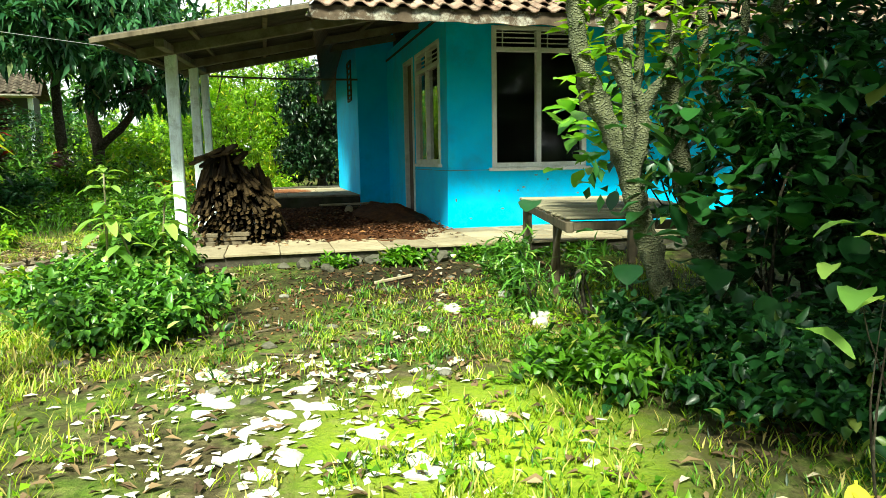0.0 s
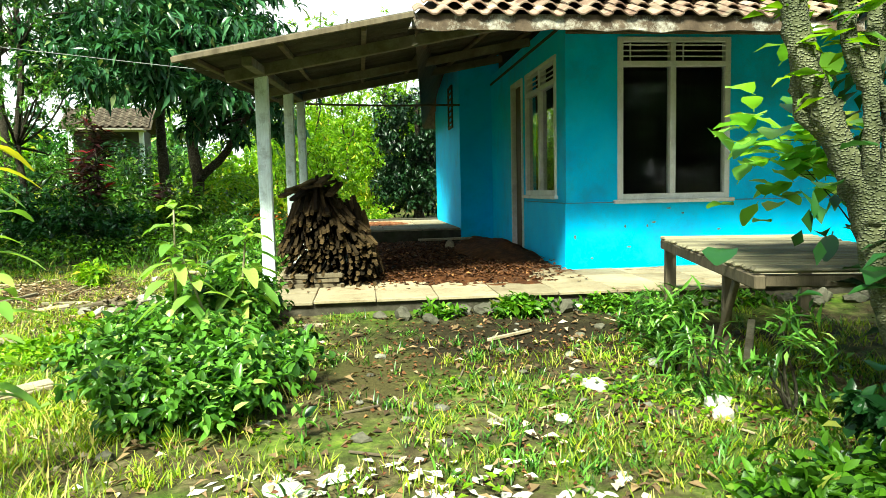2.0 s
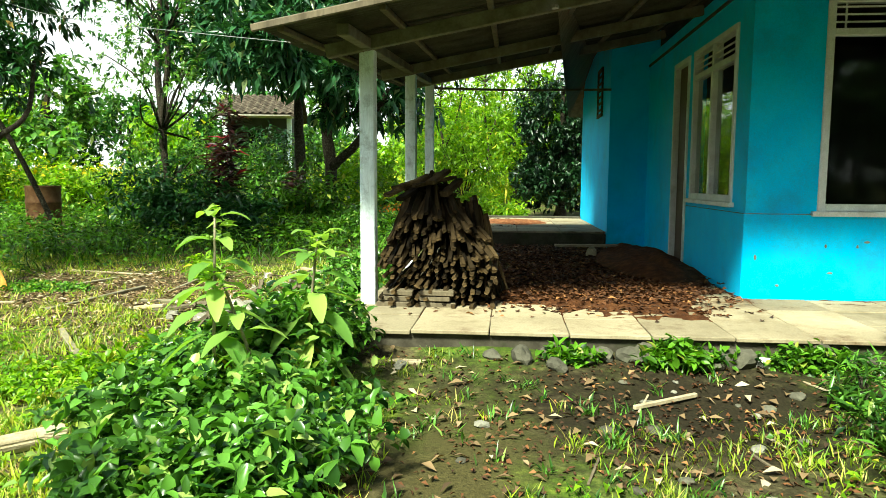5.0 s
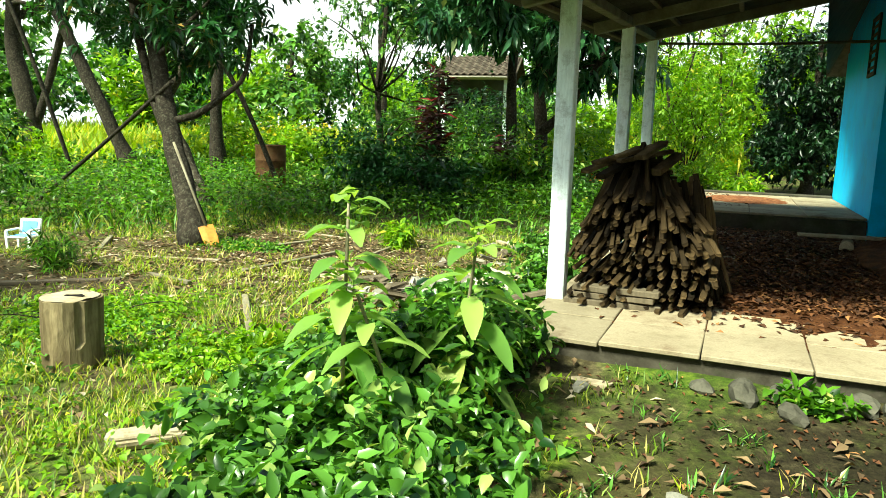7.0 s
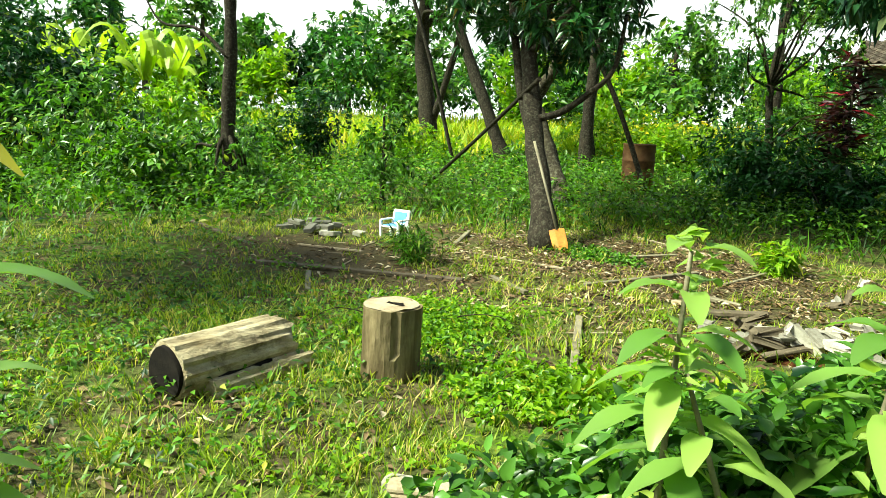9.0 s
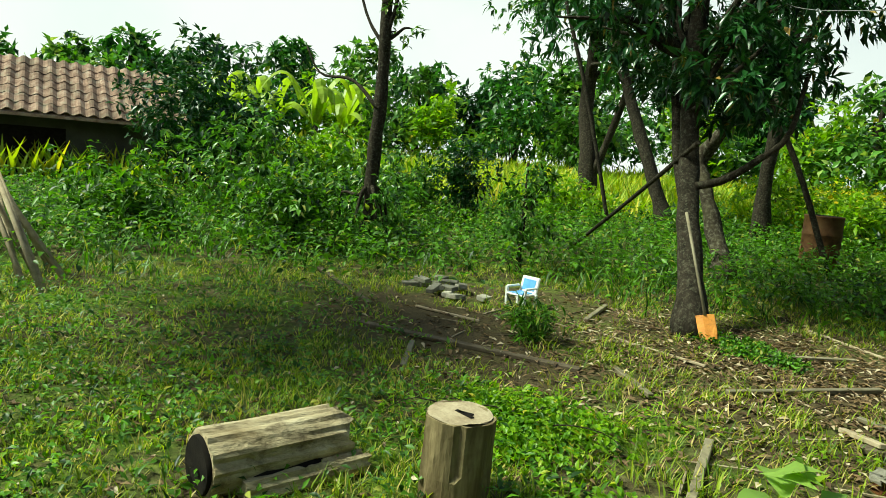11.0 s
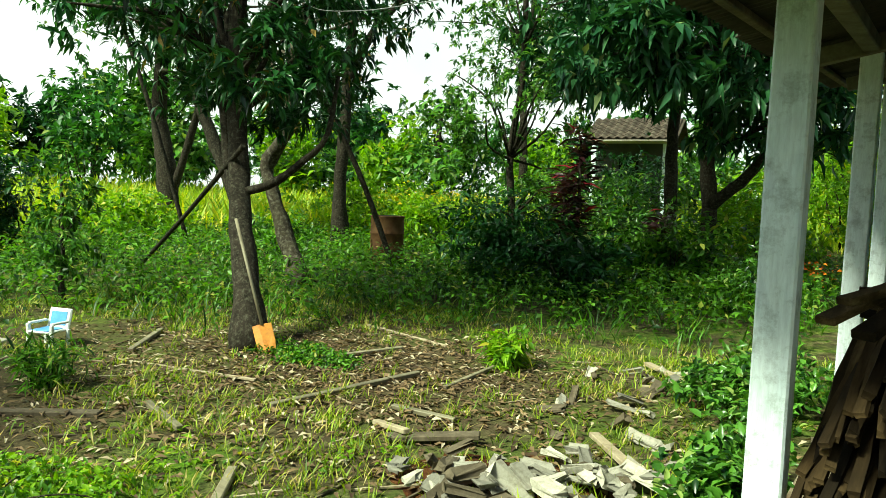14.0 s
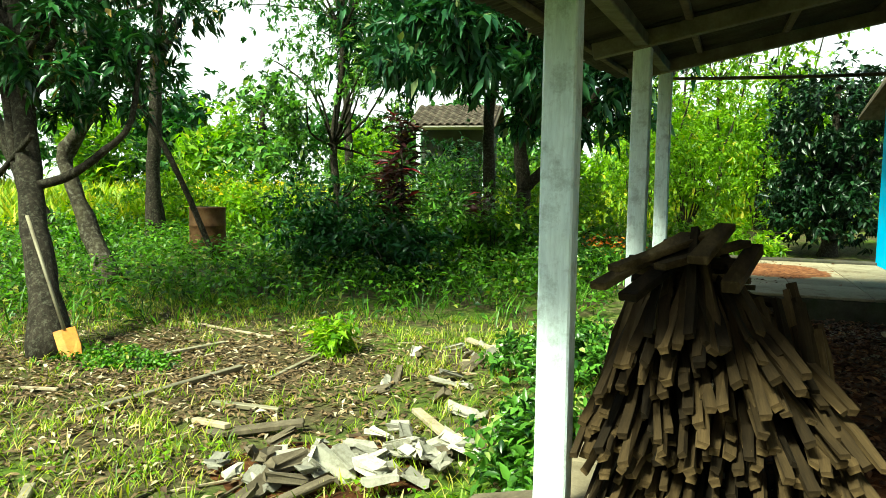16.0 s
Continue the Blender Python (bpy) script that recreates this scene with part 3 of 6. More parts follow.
tagged(part("wall_front", wall_front(), M_WALL), "sky-blue painted plaster front wall with hairline cracks", "wall", "", "structure")
tagged(part("wall_side", wall_side(), M_WALL), "sky-blue plaster wall shaded by the porch roof", "wall", "", "structure")
tagged(part("wall_rear_wing", boxes((1.87, 2.45 + WT, 13.45, 13.45 + WT, -0.1, 3.5), (1.87, 1.87 + WT, 13.45 + WT, YB, -0.1, 3.5)), M_WALL), "blue plaster wall of the rear wing", "wall", "", "structure")
tagged(part("wall_back", boxes((1.87, XR, YB, YB + WT, -0.1, TOP), (XR, XR + WT, HY, YB + WT, -0.1, TOP)), M_WALL), "plain blue rear walls of the house", "wall", "", "structure")
tagged(part("room_partition", boxes((HX + WT, XR, 11.9, 12.0, -0.05, TOP), (6.2, 6.3, HY + WT, 11.9, -0.05, TOP)), M_DARKIN), "plaster wall with the room's dimness in its colour", "wall", "", "structure")
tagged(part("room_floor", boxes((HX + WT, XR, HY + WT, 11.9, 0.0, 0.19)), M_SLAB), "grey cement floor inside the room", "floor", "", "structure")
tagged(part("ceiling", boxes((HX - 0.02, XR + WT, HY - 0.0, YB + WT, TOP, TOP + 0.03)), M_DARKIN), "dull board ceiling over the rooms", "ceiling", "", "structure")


def window(name, label, width, height, mull, m, vent=0.28):
    """A white wooden window: frame, mullion, transom, two panes below, barred vents above."""
    w = thing(name, label, "window", kind="structure")
    w.matrix_basis = m
    f, d = 0.065, 0.10
    fr = boxes((0, f, 0, d, 0, height), (width - f, width, 0, d, 0, height), (f, width - f, 0, d, 0, f), (f, width - f, 0, d, height - f * 0.8, height), bevel=0.005)
    part("window_frame", fr, M_FRAME, w)
    tz = height - vent - 0.05
    part("transom", boxes((f, width - f, 0.002, d - 0.004, tz, tz + 0.06), bevel=0.004), M_FRAME, w)
    part("mullion", boxes((mull - 0.035, mull + 0.035, -0.003, d - 0.002, f, tz), (mull - 0.03, mull + 0.03, 0.0, d - 0.002, tz + 0.06, height - f * 0.8), bevel=0.004), M_FRAME, w)
    part("window_sill", boxes((-0.05, width + 0.05, -0.035, d * 0.5, -0.045, 0.0), bevel=0.006), M_FRAME, w)
    for a, b in ((f, mull - 0.035), (mull + 0.035, width - f)):
        pane = part("pane", boxes((a, b, d * 0.5, d * 0.5 + 0.005, f, tz)), M_GLASS, w)
        pane.visible_shadow = False
        for k in range(3):
            zz = tz + 0.06 + (vent - 0.05) * (k + 0.75) / 3.6
            part("vent_bar", boxes((a, b, 0.02, 0.035, zz, zz + 0.014)), M_FRAME, w)
        part("vent_upright", boxes((a + (b - a) * 0.16, a + (b - a) * 0.16 + 0.014, 0.036, 0.05, tz + 0.06, height - f * 0.8)), M_FRAME, w)
    return w


window("window_1", "white two-pane wooden window with barred vents above", W1[1] - W1[0], W1[3] - W1[2], 0.66, pose(W1[0], HY - 0.02, W1[2]))
window("window_2", "narrow white wooden window under the porch roof", W2[1] - W2[0], W2[3] - W2[2], 0.77, pose(HX - 0.02, W2[1], W2[2], 0, 0, -90))


def side_door():
    d = thing("door_1", "dark closed wooden door in a pale painted frame", "door", kind="structure")
    y0, y1, z0, z1 = D1
    part("door_frame", boxes((HX - 0.02, HX + 0.10, y0, y0 + 0.06, z0, z1), (HX - 0.02, HX + 0.10, y1 - 0.06, y1, z0, z1), (HX - 0.02, HX + 0.10, y0 + 0.06, y1 - 0.06, z1 - 0.06, z1), bevel=0.004), M_FRAME, d)
    leaf = part("door_leaf", boxes((HX + 0.05, HX + 0.09, y0 + 0.06, y1 - 0.06, z0, z1 - 0.06), bevel=0.004), M_DOOR, d)
    for za, zb in ((0.35, 1.1), (1.25, 2.45)):
        part("panel", boxes((HX + 0.04, HX + 0.0495, y0 + 0.16, y1 - 0.16, za, zb), bevel=0.004), M_DOOR, leaf)
    part("handle", tube_mesh([([(HX + 0.05, y0 + 0.12, 1.15), (HX + 0.01, y0 + 0.12, 1.15), (HX + 0.005, y0 + 0.19, 1.15)], [0.009] * 3)], 8, name="handle"), M_RUST, leaf)


side_door()
vent_w = thing("wall_vent", "small dark slatted vent in the rear wing wall", "vent", kind="structure")
part("vent_frame", boxes((1.84, 1.869, 14.3, 14.9, 2.3, 2.35), (1.84, 1.869, 14.3, 14.9, 3.05, 3.1), (1.84, 1.869, 14.3, 14.35, 2.35, 3.05), (1.84, 1.869, 14.85, 14.9, 2.35, 3.05)), M_SHEET, vent_w)
for k in range(6):
    part("slat", boxes((1.845, 1.865, 14.35, 14.85, 2.40 + k * 0.11, 2.43 + k * 0.11)), M_SHEET, vent_w)

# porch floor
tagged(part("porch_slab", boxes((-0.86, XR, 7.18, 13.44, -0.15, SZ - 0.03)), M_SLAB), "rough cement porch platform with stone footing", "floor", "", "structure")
tagged(part("rear_step", boxes((-0.9, 1.86, 13.46, 17.35, -0.1, 0.40), (-0.95, 1.86, 17.35, 17.6, -0.1, 0.47), bevel=0.01), M_SLAB), "raised cement floor behind the porch with a low kerb", "floor", "", "structure")

# porch posts, beams, roof
PX, PYS = -0.82, (8.146, 10.64, 12.57)


def roof_z(x, y):
    return 2.33 + 0.19 * (x + 0.82) + 0.07 * (y - 7.02)


for k, py in enumerate(PYS):
    w = 0.062
    zt = roof_z(PX, py) - 0.13
    bm = bmesh.new()
    box_bm(bm, PX - w, PX + w, py - w, py + w, SZ - 0.02, zt, 0.008)
    bmesh.ops.subdivide_edges(bm, edges=[e for e in bm.edges if abs(e.verts[0].co.z - e.verts[1].co.z) > 1], cuts=10)
    for v in bm.verts:
        o = noise.noise_vector(v.co * 1.3) * 0.008
        v.co += Vector((o.x, o.y, 0))
    tagged(part("porch_post", bm, M_WHITE), "weathered white-painted square wooden porch post", "post", "porch posts")
tagged(part("eave_beam", bar((PX, 7.25, roof_z(PX, 7.25) - 0.09), (PX, 13.1, roof_z(PX, 13.1) - 0.09), 0.09, 0.08), M_BEAM), "pale timber beam lying along the porch posts", "beam")
for py in PYS:
    tagged(part("cross_beam", bar((-1.15, py - 0.085, roof_z(-1.15, py) - 0.095), (HX, py - 0.085, roof_z(HX, py) - 0.095), 0.07, 0.11), M_BEAM), "pale weathered cross beam under the porch roof", "beam", "porch cross beams")
for kx in range(6):
    x = -1.22 + kx * 0.7
    y0 = 7.12 if x < 0.6 else 8.0
    tagged(part("purlin", bar((x, y0, roof_z(x, y0) - 0.022), (x, 13.2, roof_z(x, 13.2) - 0.022), 0.05, 0.04), M_OLDWOOD), "thin old timber purlin under the roof sheets", "purlin", "porch purlins")
tagged(part("hanging_pole", tube_mesh([(curve_pts([(-0.95, 13.3, 2.64), (0.5, 13.3, 2.60), (1.86, 13.3, 2.60)], 12), [0.018] * 12)], 8, 0.1, name="pole"), M_OLDWOOD), "thin dark pole slung across the porch end", "pole")


def corrugated(x0, x1, y0, y1, wave=0.075, amp=0.017, thick=0.006):
    """A corrugated sheet sloping along x, waves running across y."""
    n = int((y1 - y0) / wave * 6)
    ys = np.linspace(y0, y1, n)
    zz = amp * np.sin(ys / wave * 2 * math.pi)
    V, F = [], []
    for lift in (thick, 0):
        for x in (x0, x1):
            for y, z in zip(ys, zz):
                V.append((x, y, roof_z(x, y) + 0.018 + z + lift))
    for a in range(n - 1):
        F.append((a, a + 1, n + a + 1, n + a))
        F.append((2 * n + a, 3 * n + a, 3 * n + a + 1, 2 * n + a + 1))
        F.append((a, 2 * n + a, 2 * n + a + 1, a + 1))
        F.append((n + a, n + a + 1, 3 * n + a + 1, 3 * n + a))
    for a, c in ((0, n), (2 * n - 1, n - 1)):
        F.append((a, c, c + 2 * n, a + 2 * n) if a == 0 else (n - 1, 2 * n - 1, 4 * n - 1, 3 * n - 1))
    me = bpy.data.meshes.new("sheet")
    me.from_pydata(V, [], F)
    return me


porch_roof = thing("porch_roof", "grey corrugated fibre-cement porch roof sloping down from the house", "roof", kind="structure")
for k in range(7):
    y0 = 7.02 + k * 0.9
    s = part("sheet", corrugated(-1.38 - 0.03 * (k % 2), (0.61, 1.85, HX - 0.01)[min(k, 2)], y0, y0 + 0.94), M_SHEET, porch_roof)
    s.location.z = 0.004 * (k % 2)
part("edge_board", bar((-1.38, 7.0, roof_z(-1.38, 7.0) - 0.005), (0.6, 7.0, roof_z(0.6, 7.0) - 0.005), 0.025, 0.05), M_OLDWOOD, porch_roof)

# tile roof over the house
RX0, RY0, RZ0, RS = 0.62, 7.3, 2.66, 0.52
house_roof = thing("house_roof", "old mossy clay tile roof with a flaking fascia board", "roof", kind="structure")
part("deck", boxes((RX0, XR + 0.6, RY0, 7.34, RZ0 - 0.02, RZ0 + 0.0)), M_OLDWOOD, house_roof)
fas = bmesh.new()
box_bm(fas, RX0 - 0.02, XR + 0.6, RY0 - 0.025, RY0, RZ0 - 0.13, RZ0 + 0.01)
bmesh.ops.subdivide_edges(fas, edges=[e for e in fas.edges if abs(e.verts[0].co.x - e.verts[1].co.x) > 2], cuts=90)
for v in fas.verts:
    if v.co.z < RZ0 - 0.05:
        v.co.z += noise.noise(v.co * 4) * 0.03
part("fascia_board", fas, M_FASCIA, house_roof, "dark fascia board with flaking white paint")
sl = bmesh.new()
y2 = 13.2
for q in (((RX0, RY0, RZ0), (XR + 0.6, RY0, RZ0), (XR + 0.6, y2, RZ0 + RS * (y2 - RY0)), (RX0 + 2.2, y2, RZ0 + RS * (y2 - RY0))),
          ((RX0 + 2.2, y2, RZ0 + RS * (y2 - RY0)), (XR + 0.6, y2, RZ0 + RS * (y2 - RY0)), (XR + 0.6, 18.2, RZ0), (RX0 + 1.0, 18.2, RZ0)),
          ((RX0, RY0, RZ0), (RX0 + 2.2, y2, RZ0 + RS * (y2 - RY0)), (RX0 + 1.0, 18.2, RZ0))):
    vs = [sl.verts.new(p) for p in q]
    f = sl.faces.new(vs)
ext = bmesh.ops.extrude_face_region(sl, geom=sl.faces[:])["geom"]
for v in ext:
    if isinstance(v, bmesh.types.BMVert):
        v.co.z -= 0.04
part("underlay", sl, M_OLDWOOD, house_roof)
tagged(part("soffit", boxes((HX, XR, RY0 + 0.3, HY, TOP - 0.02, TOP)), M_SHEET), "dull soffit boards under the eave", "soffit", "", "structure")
tagged(part("wall_plate", boxes((HX, XR, HY - 0.06, HY - 0.002, TOP - 0.10, TOP - 0.02), bevel=0.005), M_OLDWOOD), "old timber plate under the eave", "beam", "", "structure")


def roof_tile(material=None):
    """One pan tile, 0.22 wide and 0.30 long, with an S curve."""
    n, V, F = 7, [], []
    for lift in (0.014, 0.0):
        for yy in (0, 0.31):
            for a in range(n):
                u = a / (n - 1)
                V.append((u * 0.235, yy, 0.028 * math.sin(u * 2 * math.pi) + lift + (0.012 if yy == 0 else 0)))
    for a in range(n - 1):
        F.append((a, a + 1, n + a + 1, n + a))
        F.append((2 * n + a, 3 * n + a, 3 * n + a + 1, 2 * n + a + 1))
        F.append((2 * n + a, 2 * n + a + 1, a + 1, a))
    me = bpy.data.meshes.new("roof_tile")
    me.from_pydata(V, [], F)
    me.materials.append(material or M_TILE_ROOF)
    return me

# ---- things on the porch ----
def firewood():
    t = thing("firewood_stack", "tall stack of split brown firewood sticks leaning by the porch post", "firewood", 0, 0, 0)
    kinds = []
    for k in range(8):
        w, h = rng.uniform(0.022, 0.038), rng.uniform(0.019, 0.032)
        bm = bmesh.new()
        box_bm(bm, -w / 2, w / 2, 0, 1, -h / 2, h / 2)
        bmesh.ops.subdivide_edges(bm, edges=[e for e in bm.edges if abs(e.verts[0].co.y - e.verts[1].co.y) > 0.5], cuts=4)
        for v in bm.verts:
            v.co.x += noise.noise((v.co.y * 2.5, k * 9.1, 0)) * 0.014 + rng.normal() * 0.003
            v.co.z += noise.noise((v.co.y * 2.5, k * 9.1, 5)) * 0.010 + rng.normal() * 0.003
        bmesh.ops.triangulate(bm, faces=bm.faces[:])
        me = bpy.data.meshes.new("stick")
        bm.to_mesh(me)
        bm.free()
        me.materials.append(M_STICK)
        kinds.append(me)

    def stick(a, b):
        a, b = Vector(a), Vector(b)
        a.x, b.x = max(a.x, -0.715), max(b.x, -0.70)
        ob = new("stick", kinds[int(rng.integers(0, 8))])
        d = b - a
        q = d.to_track_quat("Y", "Z").to_matrix().to_4x4() @ pose(0, 0, 0, 0, float(rng.uniform(-40, 40)), 0)
        ob.matrix_basis = Matrix.Translation(a) @ q @ Matrix.Diagonal((1, d.length, 1, 1))
        ob.parent = t
    # lower courses, nearly level
    for r in range(8):
        z = 0.205 + r * 0.053
        half = 0.45 - 0.008 * r
        for c in range(13):
            x = -0.24 + (c - 6) / 6 * (half + 0.02 * math.sin(r * 2.1)) + rng.normal() * 0.008
            a = (x + rng.normal() * 0.01, 8.04 + rng.normal() * 0.06 + 0.012 * r, z + rng.normal() * 0.008)
            stick(a, (x * 0.9 + rng.normal() * 0.03, 9.15 + rng.normal() * 0.05, z + 0.05 + 0.015 * r))
    # fanned upper courses, butts drooping to the front
    for r in range(9):
        f = r / 8
        half = 0.47 * (1 - f * f) + 0.34 * f * f
        for c in range(13):
            u = (c - 6) / 6
            side = half + 0.06 if u > 0 else 0.43 * (1 - 0.5 * f * f)
            droop = u * u if u > 0 else 0.4 * u * u
            x = -0.29 + u * side + rng.normal() * 0.02
            xt = -0.35 + u * (half * 0.8 if u > 0 else 0.31) * (1 - 0.55 * f) + rng.normal() * 0.035
            z0 = 0.58 + 0.36 * f - 0.17 * droop + rng.normal() * 0.035
            z1 = 0.80 + 0.44 * f - 0.12 * droop + rng.normal() * 0.025
            stick((x, 8.04 + 0.16 * f + rng.normal() * 0.07, z0), (xt, 8.95 + rng.normal() * 0.07, z1))
    # steep sticks leaning over the open side
    for c in range(26):
        u = rng.uniform(0, 1)
        stick((0.17 + 0.12 * u + rng.normal() * 0.02, 8.16 + 0.6 * u, 0.205 + rng.uniform(0, 0.05)), (0.03 + rng.normal() * 0.05, 8.6 + 0.25 * u, 0.94 + rng.uniform(-0.05, 0.15)))
    for c in range(10):
        stick((-0.72 + rng.normal() * 0.02, 8.26 + 0.04 * c, 0.50 + rng.uniform(-0.03, 0.1)), (-0.58 + rng.normal() * 0.05, 8.75 + rng.uniform(-0.1, 0.15), 1.08 + rng.uniform(-0.08, 0.03)))
    for c in range(16):
        z = 0.72 + 0.032 * c
        stick((-0.66 + rng.uniform(0, 0.1), 8.78 + rng.normal() * 0.08, z + rng.normal() * 0.02), (0.02 - 0.012 * c + rng.normal() * 0.03, 8.84 + rng.normal() * 0.08, z - 0.04 + rng.normal() * 0.02))
    # short thick boards laid flat at the foot
    for c in range(6):
        z = 0.20 + 0.05 * (c // 2)
        x = -0.72 + 0.34 * (c % 2) + rng.normal() * 0.015
        y = 8.09 + rng.normal() * 0.015
        part("board", bar((x, y, z), (x + rng.uniform(0.24, 0.31), y + rng.normal() * 0.02, z + rng.normal() * 0.004), 0.13, 0.042, 0.005), M_OLDWOOD, t)
    # boards on top
    for a, b, w, h in (((-0.70, 8.30, 1.09), (-0.40, 8.9, 1.27), 0.075, 0.03), ((-0.58, 8.26, 1.06), (-0.34, 8.85, 1.25), 0.08, 0.035), ((-0.34, 8.42, 1.20), (-0.24, 8.95, 1.31), 0.08, 0.035), ((-0.48, 8.4, 1.17), (-0.16, 8.8, 1.25), 0.06, 0.03), ((-0.66, 8.42, 1.15), (-0.28, 8.86, 1.29), 0.07, 0.03), ((-0.22, 8.44, 1.10), (-0.12, 8.9, 1.22), 0.07, 0.05)):
        part("board", bar(a, b, w, h, 0.005), M_STICK, t)


firewood()


def lying(name, label, category, a, b, w, h, material, group=""):
    """A board or stick that lies with its under side on the line from a to b."""
    return tagged(part(name, bar((a[0], a[1], a[2] + h / 2), (b[0], b[1], b[2] + h / 2), w, h, min(w, h) * 0.15), material), label, category, group)


lying("plank", "pale plank lying over a log on the porch floor", "plank", (0.98, 12.0, 0.33), (1.88, 12.1, 0.33), 0.14, 0.03, M_CUT)
tagged(part("short_log", tube_mesh([([(1.45, 11.85, 0.25), (1.5, 12.2, 0.25)], [0.07, 0.07])], 14, 0.1, 6, "log"), M_CUT), "short cut log supporting a plank on the porch", "log")
lying("porch_board", "dusty board lying across the littered porch floor", "plank", (0.35, 9.55, SZ), (1.6, 9.75, SZ), 0.12, 0.02, M_OLDWOOD)
lying("porch_board", "dusty board lying across the littered porch floor", "plank", (-0.9, 9.9, SZ), (1.9, 10.3, SZ), 0.10, 0.02, M_OLDWOOD)
lying("end_board", "old grey board lying at the porch edge by the post", "plank", (-1.25, 8.4, 0.05), (-0.84, 8.33, SZ), 0.12, 0.04, M_OLDWOOD)


def heap(name, label, x, y, rx, ry, h, z, material, n=26):
    bm = bmesh.new()
    g = [[None] * n for _ in range(n)]
    for a in range(n):
        for b in range(n):
            u, v = a / (n - 1) * 2 - 1, b / (n - 1) * 2 - 1
            r = math.hypot(u, v)
            zz = h * max(0, 1 - r * r) * (0.75 + 0.5 * noise.noise((u * 3 + x, v * 3, 1))) + noise.noise((u * 12, v * 12, x)) * 0.012 - 0.008
            g[a][b] = bm.verts.new((x + u * rx, y + v * ry, z + zz))
    for a in range(n - 1):
        for b in range(n - 1):
            bm.faces.new((g[a][b], g[a + 1][b], g[a + 1][b + 1], g[a][b + 1]))
    return tagged(part(name, bm, material, None, "", True), label, "leaf litter", "", "stuff")


heap("litter_heap", "heap of brown leaf litter swept against the blue wall", 2.0, 11.2, 0.62, 2.1, 0.26, SZ, M_CLOD)
heap("litter_heap", "low spread of reddish brown litter on the porch floor", 1.05, 9.6, 1.42, 1.95, 0.05, SZ, M_CLOD)
heap("litter_heap", "low spread of reddish brown litter on the porch floor", 0.2, 11.9, 1.05, 1.1, 0.04, SZ, M_CLOD)
heap("litter_heap", "thin brown litter trodden into the porch tiles", 1.35, 8.15, 1.05, 0.62, 0.018, SZ, M_CLOD)
heap("litter_heap", "thin brown dirt along the foot of the blue wall", 3.6, 8.66, 1.2, 0.2, 0.014, SZ, M_CLOD)
heap("litter_heap", "drift of reddish brown leaves on the raised rear floor", 0.4, 15.9, 0.8, 1.1, 0.05, 0.43, M_REDLITTER)


def flat_leaves(x, y, z, L, W, curl=0.25):
    N = len(x)
    a = rng.uniform(0, 2 * math.pi, N)
    D = np.stack([np.cos(a), np.sin(a), rng.normal(0, 0.12, N)], 1)
    U = np.stack([rng.normal(0, curl, N), rng.normal(0, curl, N), np.ones(N)], 1)
    P = np.stack([x, y, z], 1)
    return P, D, U, L * rng.uniform(0.5, 1.3, N), W * rng.uniform(0.5, 1.3, N)


n = 11000
lx, ly = rng.normal(1.15, 0.75, n), rng.uniform(7.5, 13.3, n)
k = (lx > -0.6) & (lx < 2.43) & (rng.uniform(size=n) < np.clip((ly - 7.75) * 1.0, 0.02, 1))
lx, ly = lx[k], ly[k]
stuff("porch_litter", "scattered reddish brown dry litter over the porch floor", "leaf litter", leaf_mesh("litter", *flat_leaves(lx, ly, np.full(len(lx), SZ + 0.008) + rng.uniform(0, 0.05, len(lx)) * (ly > 8.3), 0.075, 0.035), 0.3, 0.1), L_LITTER)
n = 700
stuff("porch_litter", "orange brown leaves on the raised rear floor", "leaf litter", leaf_mesh("litter", *flat_leaves(rng.normal(0.1, 0.35, n), rng.uniform(14.2, 17.2, n), np.full(n, 0.408) + rng.uniform(0, 0.02, n), 0.10, 0.05), 0.3, 0.1), L_LITTER)


# bamboo bench
def bench():
    t = thing("bamboo_bench", "weathered bamboo slat bench beside the house wall", "bench", 2.76, 6.98, 0, -13)
    # local x along the width, y runs back towards the yard (negative)
    Wd, Ln, H = 1.25, 2.55, 0.655
    zg = -0.14
    for x, y, w in ((0.06, -0.08, 0.045), (Wd - 0.06, -0.08, 0.045), (0.06, -Ln + 0.75, 0.028), (Wd - 0.06, -Ln + 0.3, 0.035)):
        part("leg", boxes((x - w, x + w, y - w, y + w, zg, H - 0.07), bevel=0.01), M_OLDWOOD, t)
    for x in (0.02, Wd - 0.02):
        part("side_rail", boxes((x - 0.03, x + 0.03, -Ln, 0.0, H - 0.09, H - 0.012), bevel=0.008), M_OLDWOOD, t)
    for y in (-0.05, -Ln / 2, -Ln + 0.06):
        part("cross_rail", boxes((0.05, Wd - 0.05, y - 0.03, y + 0.03, H - 0.08, H - 0.015), bevel=0.006), M_OLDWOOD, t)
    part("brace", bar((0.02, -Ln + 0.95, zg + 0.03), (0.03, -Ln + 0.45, H - 0.1), 0.035, 0.05), M_OLDWOOD, t)
    n = 34
    for k in range(n):
        y = -0.03 - k * (Ln - 0.06) / (n - 1)
        bm = boxes((-0.02 + rng.uniform(-0.02, 0.02), Wd + 0.02 + rng.uniform(-0.03, 0.02), -0.026, 0.026, 0, 0.026), bevel=0.011)
        s = part("slat", bm, M_BAMBOO, t)
        s.location = (0, y, H - 0.0115 + rng.uniform(0, 0.010))
        s.rotation_euler = (0, 0, rng.normal() * 0.008)


bench()

